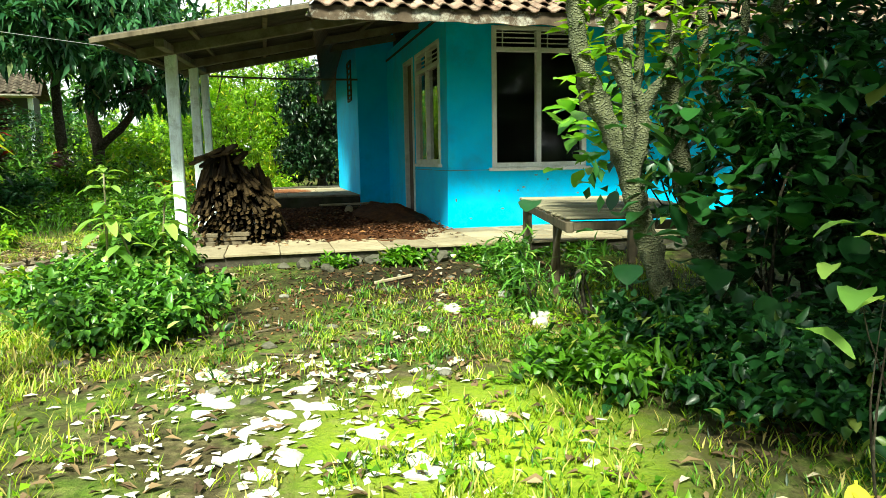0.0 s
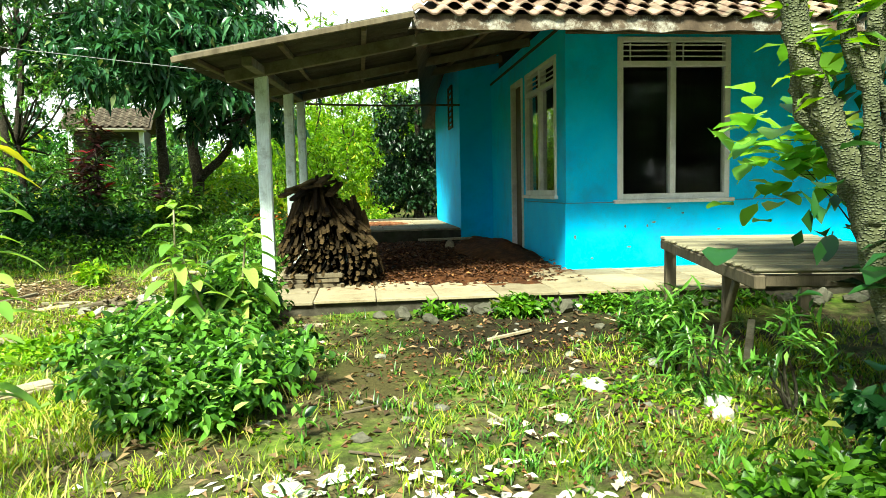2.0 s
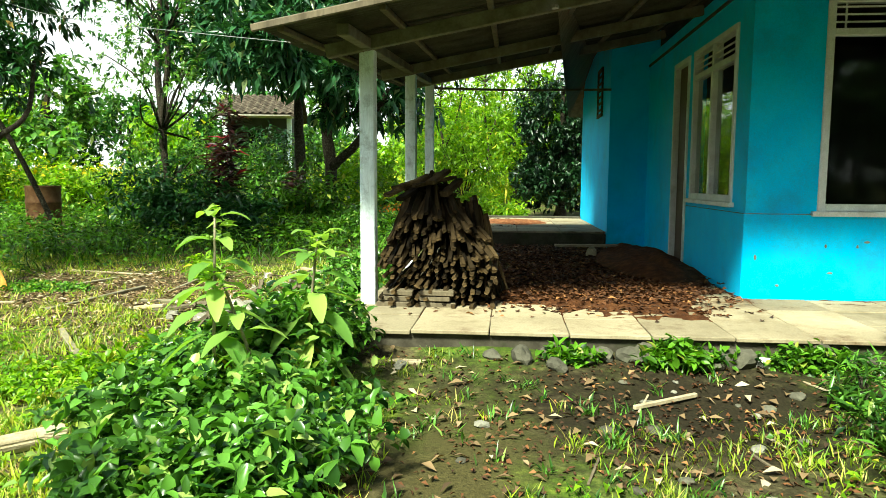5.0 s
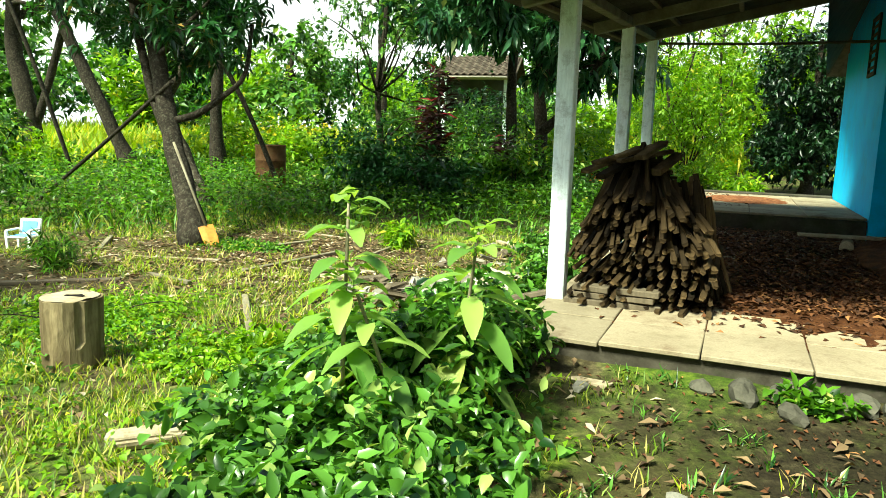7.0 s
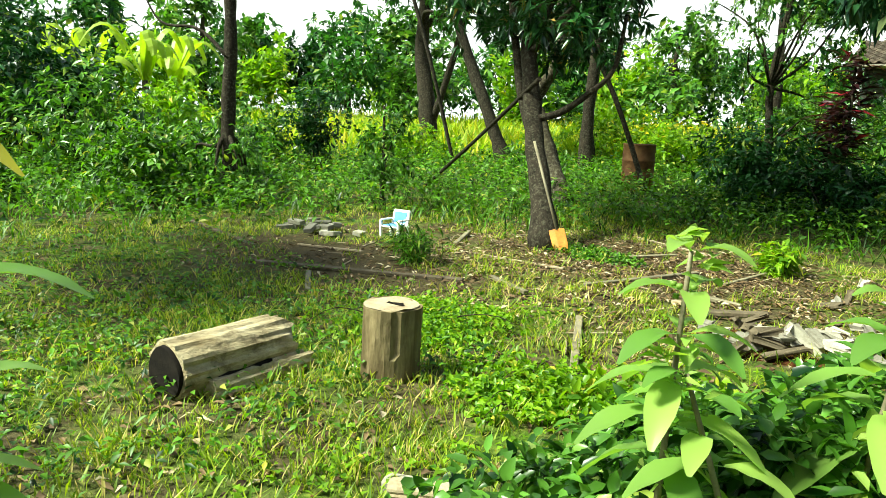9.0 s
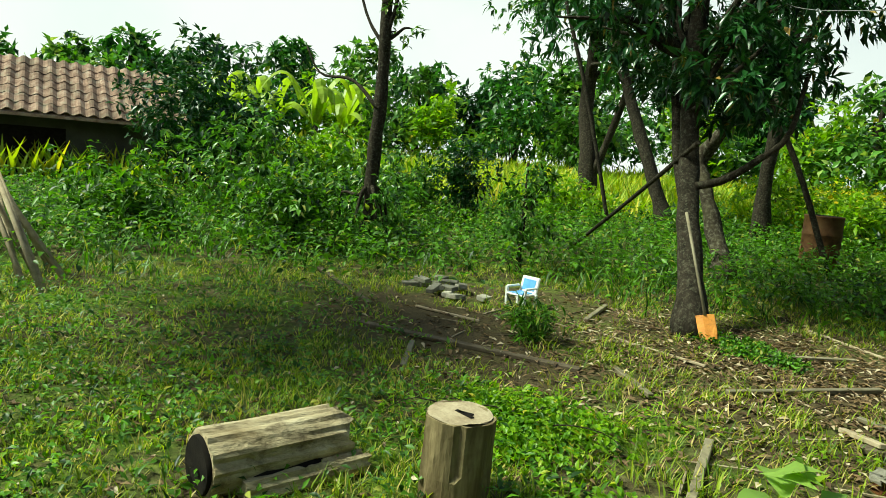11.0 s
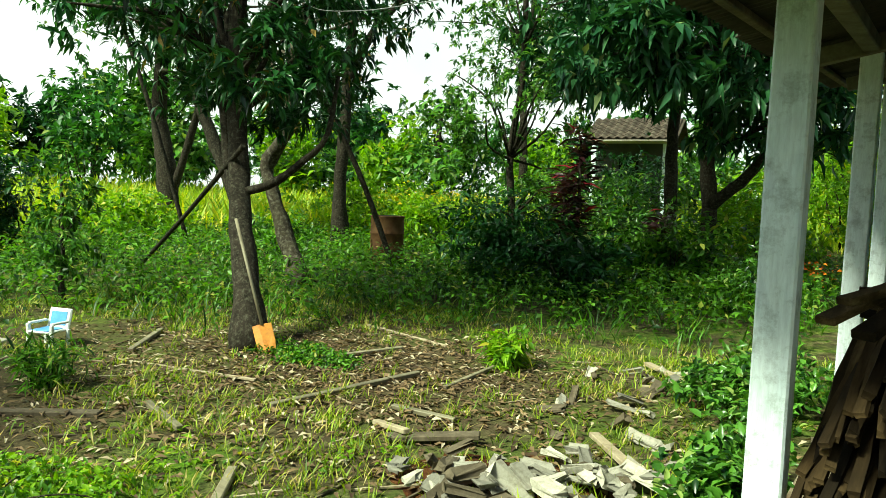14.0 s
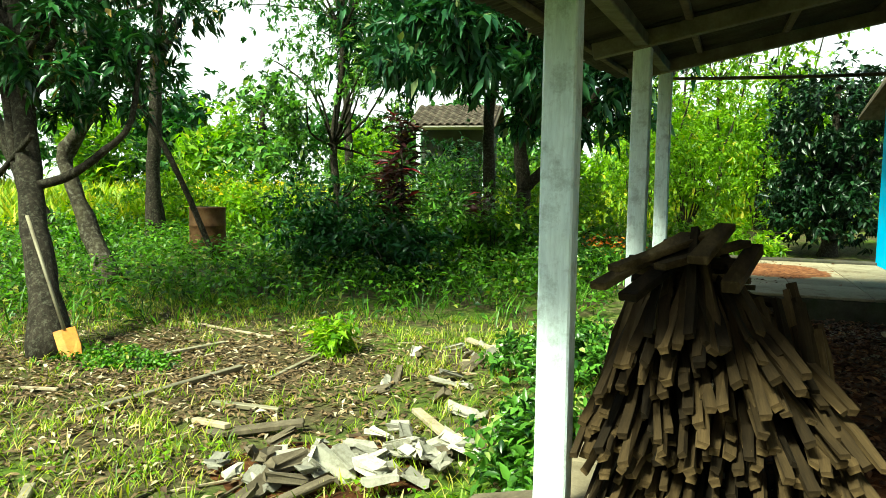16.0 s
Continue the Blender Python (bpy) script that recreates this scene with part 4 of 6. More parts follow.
# ---- yard things ----
def stump():
    x, y, r, h = -3.3, 6.15, 0.17, 0.46
    t = thing("tree_stump", "upright sawn log stump with a cracked pale top", "stump", x, y, gz(x, y) - 0.03)
    part("log_side", log_mesh((0, 0, 0), (0.01, 0, h), r, 3.3), M_STUMP, t)
    bm = bmesh.new()
    c = bmesh.ops.create_circle(bm, cap_ends=True, segments=22, radius=r * 0.97)
    for v in bm.verts:
        v.co.z = h + 0.004
        v.co += v.co.normalized() * rng.normal() * 0.004
    part("sawn_top", bm, M_CUT, t, "pale sawn face with dark cracks")
    for a, s in ((0.3, 0.06), (0.75, 0.04)):
        b = boxes((-s, s, -0.012, 0.012, 0, 0.004), bevel=0.002)
        b.transform(pose(0.03 * math.cos(a), 0.03 * math.sin(a), h + 0.006, 0, 0, math.degrees(a)))
        part("crack", b, M_RECESS, t)


stump()


def fallen_log():
    a, b, r = Vector((-3.62, 4.98, 0)), Vector((-3.83, 5.68, 0)), 0.165
    z = gz(-3.7, 5.4) + r - 0.03
    t = thing("fallen_log", "fallen hollow log with peeling pale bark", "log", 0, 0, 0)
    pts = [a.lerp(b, i / 11) + Vector((0, 0, z)) for i in range(12)]
    part("log_body", log_mesh(pts[0], pts[-1], r, 8.1, rings=26, sides=48, flute=0.13, jag=0.09), M_BARKLOG, t)
    d = (b - a).normalized()
    # solid black disc; the darkness inside the hollow is only coloured on
    part("hollow_shade", tube_mesh([([pts[0] - d * 0.022, pts[0] + d * 0.02], [r * 0.84, r * 0.88])], 20, 0.1, 7, "end"), M_RECESS, t, "black disc standing for the hollow's shade")
    part("bark_flap", tube_mesh([([p + Vector((0.12, 0.03, -0.07)) for p in pts[3:11]], [0.055] * 8)], 8, 0.6, 9, "flap"), M_RECESS, t, "dark split along the log")
    part("bark_slab", log_mesh(pts[2] + Vector((0.16, 0.05, -0.10)), pts[-1] + Vector((0.15, 0.12, -0.09)), 0.06, 2.7, rings=16, sides=20, flute=0.5, jag=0.06), M_BARKLOG, t)


fallen_log()
tagged(part("short_log", log_mesh((-2.09, 5.38, gz(-2.0, 5.5) + 0.045), (-1.86, 5.60, gz(-2.0, 5.5) + 0.05), 0.05, 5.5), M_CUT), "short pale peeled log lying in the weeds", "log")


def drum():
    x, y, r, h = -9.45, 16.3, 0.335, 1.0
    t = thing("oil_drum", "rusty brown steel drum standing in the weeds", "drum", x, y, gz(x, y))
    z, rr = [], []
    for zz, q in ((0, 1.0), (0.02, 1.02), (0.04, 1.0), (0.30, 1.0), (0.32, 1.03), (0.345, 1.03), (0.365, 1.0), (0.62, 1.0), (0.64, 1.03), (0.665, 1.03), (0.685, 1.0), (0.96, 1.0), (0.98, 1.025), (1.0, 1.025)):
        z.append((0, 0, zz)), rr.append(r * q)
    part("shell", tube_mesh([(z, rr)], 32, 0, name="shell"), M_RUST, t)
    bm = bmesh.new()
    bmesh.ops.create_circle(bm, cap_ends=True, segments=28, radius=r * 0.93)
    # black disc over the top paints the darkness of the open drum
    part("mouth_shade", bm, M_RECESS, t, "black disc standing for the open mouth's shade").location.z = h + 0.003


drum()


def toy_chair():
    x, y = -7.35, 8.8
    t = thing("childs_chair", "small white plastic child's chair with a blue seat and back", "chair", x, y, gz(x, y) - 0.03, 20)
    part("seat", boxes((-0.14, 0.14, -0.15, 0.13, 0.20, 0.225), bevel=0.01), M_PLASTIC_W, t)
    part("seat_pad", boxes((-0.11, 0.11, -0.13, 0.09, 0.226, 0.236), bevel=0.004), M_PLASTIC_B, t, "faded blue seat pad")
    bk = boxes((-0.15, 0.15, -0.02, 0.015, 0, 0.23), bevel=0.012)
    bk.transform(pose(0, 0.13, 0.21, -14))
    back = part("backrest", bk, M_PLASTIC_W, t)
    pd = boxes((-0.105, 0.105, -0.026, -0.0205, 0.04, 0.19), bevel=0.002)
    pd.transform(pose(0, 0.13, 0.21, -14))
    part("back_pad", pd, M_PLASTIC_B, back, "faded blue back pad")
    for sx in (-1, 1):
        part("armrest", boxes((sx * 0.15 - 0.02, sx * 0.15 + 0.02, -0.12, 0.12, 0.29, 0.315), bevel=0.008), M_PLASTIC_W, t)
        for sy in (-0.12, 0.11):
            b = boxes((-0.02, 0.02, -0.018, 0.018, 0.0, 0.30 if sy < 0 else 0.22), bevel=0.006)
            b.transform(pose(sx * 0.145, sy, 0, 0, sx * 3, 0))
            part("leg", b, M_PLASTIC_W, t)


toy_chair()
bpy.data.objects["childs_chair"].scale = (0.88, 0.88, 0.88)


def shovel():
    t = thing("shovel", "rusty orange shovel leaning on a tree trunk", "shovel")
    foot, top = Vector((-5.66, 10.08, gz(-5.7, 10.1) + 0.02)), Vector((-6.44, 10.27, 1.15))
    d = (top - foot).normalized()
    part("handle", tube_mesh([([foot + d * 0.28, top], [0.017, 0.016])], 10, name="handle"), M_BAMBOO, t)
    bm = boxes((-0.095, 0.095, -0.008, 0.008, 0, 0.29), bevel=0.004)
    bmesh.ops.subdivide_edges(bm, edges=bm.edges[:], cuts=2)
    for v in bm.verts:
        v.co.y += 1.5 * v.co.x ** 2
        if v.co.z < 0.08:
            v.co.x *= 0.8
    across = Vector((0.62, 0.78, 0.0))
    across = (across - d * across.dot(d)).normalized()
    q = Matrix((across, d.cross(across), d)).transposed().to_4x4()
    bm.transform(Matrix.Translation(foot) @ q)
    part("blade", bm, M_ORANGE, t, "rust-orange steel blade")


shovel()


def stone_bm(seed, sx, sy, sz):
    bm = bmesh.new()
    bmesh.ops.create_icosphere(bm, subdivisions=2, radius=1)
    for v in bm.verts:
        v.co *= 1 + 0.4 * noise.noise(v.co * 1.2 + Vector((seed * 7.3, 0, 0))) + 0.1 * noise.noise(v.co * 4 + Vector((seed, 0, 0)))
        v.co = Vector((v.co.x * sx, v.co.y * sy, v.co.z * sz))
    return bm


def stone(label, x, y, sx, sy, sz, material, z=None, group=""):
    s = part("stone", stone_bm(x * 3.1 + y, sx, sy, sz), material)
    s.matrix_basis = pose(x, y, (gz(x, y) if z is None else z) + sz * 0.45, 0, 0, float(rng.uniform(0, 180)))
    return tagged(s, label, "stone", group)


for x, y, s in ((1.44, 4.9, 0.095), (1.9, 4.3, 0.075), (1.97, 4.48, 0.10), (2.0, 5.36, 0.07), (2.0, 7.0, 0.08), (1.1, 4.4, 0.05)):
    stone("pale rounded stone lying in the grass", x, y, s, s * 0.7, s * 0.5, M_STONE, None, "pale yard stones")
for k in range(34):
    x = rng.uniform(0.2, 5.0)
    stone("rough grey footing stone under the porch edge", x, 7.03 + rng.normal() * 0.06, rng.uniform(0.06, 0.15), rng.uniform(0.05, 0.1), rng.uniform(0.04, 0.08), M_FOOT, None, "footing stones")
for k in range(60):
    x, y = rng.normal(1.3, 1.1), rng.uniform(3.2, 6.9)
    s = rng.uniform(0.018, 0.055)
    stone("small stone in the trodden soil", x, y, s, s * 0.8, s * 0.5, (M_DARKSTONE, M_FOOT)[k % 2], None, "small yard stones")
for k in range(60):
    x, y = rng.normal(0.2, 0.42), rng.uniform(2.2, 4.0)
    s = rng.uniform(0.025, 0.10)
    stone("flat bleached stone on the path", x, y, s, s * 0.6, s * 0.22, M_STONE, gz(x, y) - 0.008, "flat path stones")

G0 = -0.13
lying("grey_board", "pale board lying by the porch edge", "plank", (-0.62, 7.0, -0.02), (-0.2, 6.9, 0.0), 0.07, 0.03, M_CUT)
lying("fallen_stick", "bare stick lying on the dark soil", "stick", (1.05, 6.25, -0.04), (1.45, 6.5, -0.03), 0.025, 0.025, M_CUT, "fallen sticks")
lying("fallen_stick", "pale stick leaning in the weeds", "stick", (2.55, 5.2, -0.04), (2.9, 5.75, 0.12), 0.05, 0.03, M_CUT, "fallen sticks")
lying("white_log", "short bleached branch in the grass", "log", (-2.2, 5.42, G0), (-1.95, 5.62, G0), 0.085, 0.075, M_BRICK)
lying("long_plank", "long grey plank half buried in the yard", "plank", (-6.75, 6.6, G0), (-5.0, 8.05, G0), 0.09, 0.035, M_OLDWOOD)
lying("long_plank", "long grey plank half buried in the yard", "plank", (-7.5, 7.0, G0), (-9.6, 6.9, -0.1), 0.07, 0.035, M_OLDWOOD)
for a, b in (((-4.3, 8.95), (-4.05, 10.4)), ((-3.66, 10.25), (-3.7, 11.1)), ((-6.2, 9.0), (-4.9, 9.3)), ((-4.6, 11.6), (-5.9, 11.8)), ((-6.6, 9.2), (-7.2, 9.9)), ((-5.3, 6.6), (-5.9, 6.9)), ((-2.9, 7.3), (-3.5, 8.0)), ((-2.3, 6.6), (-2.9, 7.3)), ((-5.0, 8.4), (-4.3, 8.2)), ((-7.4, 7.5), (-6.6, 7.9)), ((-5.2, 10.0), (-4.8, 11.1)), ((-3.1, 9.6), (-3.6, 9.5))):
    w = rng.uniform(0.025, 0.06)
    lying("fallen_stick", "pale dry stick lying on the bare ground", "stick", (*a, gz(*a)), (*b, gz(*b) + 0.02), w, w * 0.7, (M_CUT, M_BAMBOO)[int(w > 0.04)], "fallen sticks")
for k in range(70):
    x, y, a, L = rng.uniform(-7.5, -2.2), rng.uniform(7.2, 12.2), rng.uniform(0, 6.28), rng.uniform(0.12, 0.45)
    x2, y2 = x + L * math.cos(a), y + L * math.sin(a)
    lying("twig", "small dry twig on the ground", "stick", (x, y, gz(x, y) + 0.0), (x2, y2, gz(x2, y2) + 0.012), 0.014, 0.012, M_CUT if k % 3 else M_OLDWOOD, "yard twigs")


def rubble():
    """Broken bricks, plaster lumps and board ends beside the porch."""
    for k in range(84):
        if k < 52:
            f = rng.uniform(0, 1)
            x, y = -2.55 + f * 0.95 + rng.normal() * 0.16, 8.45 + f * 0.75 + rng.normal() * 0.22
        else:
            x, y = rng.normal(-2.25, 0.3), rng.uniform(9.7, 12.2)
        L, w, h = rng.uniform(0.08, 0.30), rng.uniform(0.05, 0.10), rng.uniform(0.018, 0.042)
        bm = bmesh.new()
        box_bm(bm, -L / 2, L / 2, -w / 2, w / 2, -h / 2, h / 2, 0.006)
        for v in bm.verts:
            v.co += Vector(rng.normal(size=3)) * 0.011
        lift = rng.uniform(0, 0.11) if k < 52 else rng.uniform(0, 0.04)
        kind = int(rng.integers(0, 10))
        m, lab = (M_REDBRICK, "broken red brick in the rubble heap") if kind == 0 and k % 4 == 1 else (M_OLDWOOD, "dark board end in the rubble heap") if kind < 3 else (M_BRICK, "broken whitish brick in the rubble heap")
        ob = part("rubble_piece", bm, m)
        ob.matrix_basis = pose(x, y, gz(x, y) + h / 2 + lift, float(rng.normal() * 17), float(rng.normal() * 17), float(rng.uniform(0, 180)))
        tagged(ob, lab, "rubble", "rubble heap")
    for a, b, w in (((-3.25, 9.0), (-2.7, 9.3), 0.1), ((-2.2, 9.95), (-1.68, 9.3), 0.07), ((-3.5, 9.2), (-3.1, 9.05), 0.05), ((-2.4, 11.4), (-1.6, 12.2), 0.08), ((-1.9, 11.6), (-2.6, 12.1), 0.07)):
        lying("scrap_board", "short scrap board in the rubble", "plank", (*a, gz(*a)), (*b, gz(*b) + 0.06), w, 0.035, M_OLDWOOD if w > 0.08 else M_CUT, "scrap boards")
    heap("rubble_soil", "earth and crumbs under the broken bricks", -2.1, 8.85, 0.95, 0.75, 0.12, -0.15, M_CLOD)
    for k in range(16):
        x, y = rng.normal(-8.0, 0.3), rng.normal(8.2, 0.2)
        ob = part("brick", boxes((-0.11, 0.11, -0.055, 0.055, 0, 0.055), bevel=0.006), M_DARKSTONE if k % 2 else M_BRICK)
        ob.matrix_basis = pose(x, y, gz(x, y) + rng.uniform(0, 0.07), float(rng.normal() * 6), float(rng.normal() * 6), float(rng.uniform(0, 180)))
        tagged(ob, "loose weathered brick on the yard soil", "brick", "loose yard bricks")


rubble()


def props():
    for a, b, r in (((-11.4, 12.0, 0.0), (-6.75, 10.6, 1.95), 0.03), ((-13.4, 14.5, 0.1), (-14.5, 13.2, 5.7), 0.045), ((-8.6, 15.6, 0.0), (-9.8, 14.6, 3.45), 0.05)):
        a = (a[0], a[1], gz(a[0], a[1]) - 0.05)
        tagged(part("leaning_pole", tube_mesh([(curve_pts([a, tuple(np.array(a) * 0.5 + np.array(b) * 0.5 + 0.05), b], 10), [r] * 10)], 8, 0.15, 5, "pole"), M_BARK), "long bare pole leaning against a tree", "pole", "leaning poles")
    for k in range(9):
        x = -9.0 + k * 0.07
        b = (x - 1.1 + rng.normal() * 0.15, 2.9 + rng.normal() * 0.15, 1.15 + rng.normal() * 0.12)
        tagged(part("stake", tube_mesh([([(x + rng.normal() * 0.2, 3.75 + rng.normal() * 0.12, gz(x, 3.7) - 0.02), b], [0.03, 0.025])], 8, 0.1, name="stake"), M_CUT), "long bare stake in a leaning bundle", "stake", "bundle of stakes")


props()
line = curve_pts([(-1.25, 8.0, 2.30), (-2.74, 8.88, 2.60), (-4.3, 9.8, 2.93), (-5.8, 10.7, 3.35), (-8.4, 12.9, 4.4)], 30)
tagged(part("cable", tube_mesh([(line, [0.0032] * 30)], 6, name="cable"), M_ROPE), "thin grey cable strung from the porch roof", "cable")


def far_shed(x, y, rz, w, d, eave, ridge, label, material, posts=True, tiles=None):
    t = thing("shed", label, "shed", x, y, gz(x, y), rz)
    part("wall", boxes((-w / 2, w / 2, 0.25, d, 0, eave + 0.05)), material, t)
    # black panel on the wall paints the darkness of an open doorway
    part("doorway_shade", boxes((-w * 0.18, w * 0.1, 0.235, 0.249, 0, eave * 0.8)), M_RECESS, t)
    bm = bmesh.new()
    for s in (-1, 1):
        y0, y1 = (-0.5, d / 2) if s < 0 else (d + 0.5, d / 2)
        q = [bm.verts.new(p) for p in ((-w / 2 - 0.4, y0, eave), (w / 2 + 0.4, y0, eave), (w / 2 + 0.4, y1, ridge), (-w / 2 - 0.4, y1, ridge))]
        bm.faces.new(q if s < 0 else q[::-1])
    ext = bmesh.ops.extrude_face_region(bm, geom=bm.faces[:])["geom"]
    for v in ext:
        if isinstance(v, bmesh.types.BMVert):
            v.co.z -= 0.07
    roof = part("roof", bm, tiles or M_TILE_ROOF, t)
    nx, ny = int((w + 0.8) / 0.30), 7
    me = roof_tile(tiles)
    for a in range(nx):
        for b in range(ny):
            f = b / ny
            ob = new("tile", me)
            ob.parent = roof
            sl = math.degrees(math.atan2(ridge - eave, d / 2 + 0.5))
            ob.matrix_basis = pose(-w / 2 - 0.4 + a * 0.30, -0.5 + (d / 2 + 0.5) * f, eave + (ridge - eave) * f + 0.03 + rng.uniform(0, 0.015), sl, 0, 0) @ Matrix.Diagonal((1.28, (d / 2 + 0.5) / ny / math.cos(radians(sl)) / 0.30, 1.4, 1))
    if posts:
        for px in (-w / 2, w / 2):
            part("post", boxes((px - 0.09, px + 0.09, -0.4, -0.22, 0, eave - 0.02), bevel=0.01), M_WHITE, t)
    return t


# shed and hut walls reuse the plaster that has shade in its colour
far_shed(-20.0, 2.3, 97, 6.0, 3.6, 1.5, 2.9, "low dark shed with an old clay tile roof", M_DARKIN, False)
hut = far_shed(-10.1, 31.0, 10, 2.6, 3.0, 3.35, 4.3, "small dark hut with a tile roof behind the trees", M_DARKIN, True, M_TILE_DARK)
part("awning", boxes((-1.0, 1.5, -1.5, -0.4, 3.2, 3.25)), M_BRICK, hut, "pale sheet awning").rotation_euler = (0, 0, 0)

# ---- trees ----
# the fifth crown is added above view, to shade the ground behind
tree("mango_tree", "dark-barked mango tree with a shovel against its trunk", -5.92, 10.1,
     [(0, 0, 0), (-0.40, 0.21, 0.7), (-0.85, 0.48, 1.4), (-1.3, 0.78, 2.1), (-1.75, 1.1, 3.2), (-1.85, 1.2, 4.6), (-1.7, 1.1, 6.0)], 0.145, 0.10,
     [((-1.5, 0.8, 4.1), (1.8, 1.8, 1.3), 430, 36), ((-1.5, 0.9, 5.8), (1.9, 2.0, 1.5), 330, 32), ((-1.6, 1.4, 3.0), (1.3, 0.9, 0.6), 130, 14), ((-0.4, 0.5, 3.0), (0.55, 0.6, 0.55), 90, 10), ((1.0, 1.7, 4.8), (1.6, 1.5, 0.8), 320, 24)], L_MANGO, 0.22, 0.06,
     extra=[([(-0.98, 0.56, 1.6), (-0.6, 0.7, 1.72), (-0.25, 0.8, 1.95), (0.05, 0.9, 2.25), (0.1, 1.0, 2.9)], 0.055, 0.025), ([(-0.78, 0.43, 1.28), (-1.5, 0.8, 2.0), (-2.2, 1.2, 3.2), (-2.6, 1.4, 4.5)], 0.08, 0.05)])
tree("crooked_tree", "crooked lichen-spotted tree trunk among the weeds", -8.65, 13.3,
     [(0, 0, 0), (-0.35, 0, 0.7), (-0.75, 0.0, 1.5), (-0.9, 0, 2.0), (-0.5, 0.1, 2.6), (-0.6, 0.2, 3.6), (-0.4, 0.3, 4.6)], 0.15, 0.08,
     [((-0.5, 0.3, 4.6), (1.6, 1.6, 1.3), 170, 20), ((-1.4, 0.2, 3.6), (1.0, 1.0, 0.7), 60, 10)], L_MANGO, 0.20, 0.06, bark=M_LICHEN, rough=0.5)
tree("forked_tree", "tall dark tree forking against the sky", -12.4, 18.0,
     [(0, 0, 0), (-0.05, 0, 1.5), (0.05, 0, 3.0), (0.1, 0, 4.2), (0.0, 0.2, 5.4), (-0.3, 0.2, 7.5)], 0.18, 0.09,
     [((-0.6, 0.2, 7.2), (2.2, 2.0, 2.0), 240, 28), ((2.3, 0.6, 8.2), (1.8, 1.8, 1.6), 160, 20), ((-1.6, -0.4, 4.8), (1.5, 1.4, 1.0), 90, 14)], L_MANGO, 0.24, 0.07,
     extra=[([(0.1, 0, 4.0), (0.7, 0.2, 5.2), (1.4, 0.4, 6.0), (1.9, 0.5, 7.6)], 0.11, 0.05), ([(0.05, 0, 3.2), (-0.8, -0.2, 4.4), (-1.4, -0.3, 5.6)], 0.10, 0.05)])
tree("leaning_tree", "slender dark tree leaning over the meadow edge", -13.6, 16.4,
     [(0, 0, 0), (-0.6, -0.3, 1.5), (-1.3, -0.6, 3.2), (-1.9, -0.9, 5.0), (-2.1, -1.0, 6.8)], 0.19, 0.09,
     [((-2.0, -1.0, 6.2), (2.0, 2.0, 1.6), 220, 24), ((-1.0, -0.4, 4.4), (1.2, 1.1, 0.7), 60, 10)], L_MANGO, 0.24, 0.07)
tree("field_tree", "dark tree with bare twigs at the meadow edge", -18.4, 17.2,
     [(0, 0, 0), (-0.1, 0, 1.6), (-0.5, 0, 3.2), (-0.4, 0, 5.0), (-0.6, 0, 7.2)], 0.32, 0.13,
     [((-0.8, 0, 6.6), (3.0, 2.6, 2.2), 300, 34), ((0.8, 0.3, 4.4), (1.4, 1.4, 0.9), 70, 10)], L_FAR, 0.27, 0.09,
     extra=[([(-0.1, 0, 0.6), (0.5, 0.2, 2.2), (1.4, 0.3, 4.4), (1.9, 0.5, 6.6)], 0.14, 0.06)])
tree("ivy_tree", "thin pale-barked tree clothed in creeper at its foot", -11.1, 8.05,
     [(0, 0, 0), (-0.03, 0, 1.2), (0.0, 0.05, 2.6), (-0.02, 0.05, 3.8), (0.0, 0.1, 5.5)], 0.12, 0.075,
     [((0.3, 0.1, 5.6), (1.0, 1.0, 1.1), 60, 12), ((0.1, 0.1, 1.1), (0.42, 0.42, 0.9), 90, 16), ((0.05, 0, 0.35), (0.7, 0.6, 0.45), 80, 12), ((0.3, 0.2, 3.7), (0.4, 0.4, 0.7), 22, 6)], L_BUSH, 0.13, 0.05, per=7, 
     extra=[([(0.1, 0.05, 3.2), (-0.4, -0.2, 3.9), (-1.0, -0.4, 5.4)], 0.03, 0.015), ([(0.05, 0.0, 2.3), (-0.45, -0.3, 2.75), (-1.0, -0.7, 2.85), (-1.3, -0.9, 3.3)], 0.035, 0.012)])
tree("broadleaf_tree", "slim tree behind the cordyline with drooping mango leaves", -5.0, 19.9,
     [(0, 0, 0), (0.05, 0, 1.4), (0.0, 0, 2.8), (0.1, 0, 4.2), (0.0, 0, 6.0)], 0.15, 0.09,
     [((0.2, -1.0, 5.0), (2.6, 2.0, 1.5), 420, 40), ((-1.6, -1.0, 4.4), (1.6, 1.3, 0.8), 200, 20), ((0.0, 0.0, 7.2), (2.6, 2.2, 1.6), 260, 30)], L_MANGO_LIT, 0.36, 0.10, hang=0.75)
tree("mango_tree", "spreading mango tree shading the field behind the porch", -3.9, 18.5,
     [(0, 0, 0), (0.1, 0, 1.4), (0.0, 0, 2.6), (0.3, 0, 4.2), (0.4, 0, 6.0)], 0.15, 0.10,
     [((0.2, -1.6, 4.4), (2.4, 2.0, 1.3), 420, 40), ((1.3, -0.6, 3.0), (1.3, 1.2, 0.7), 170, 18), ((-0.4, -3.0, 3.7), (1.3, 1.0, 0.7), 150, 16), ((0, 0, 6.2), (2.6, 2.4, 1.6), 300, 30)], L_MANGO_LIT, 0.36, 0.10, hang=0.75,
     extra=[([(0.05, 0, 1.5), (0.8, -0.3, 2.1), (1.6, -0.8, 3.2)], 0.12, 0.06)])
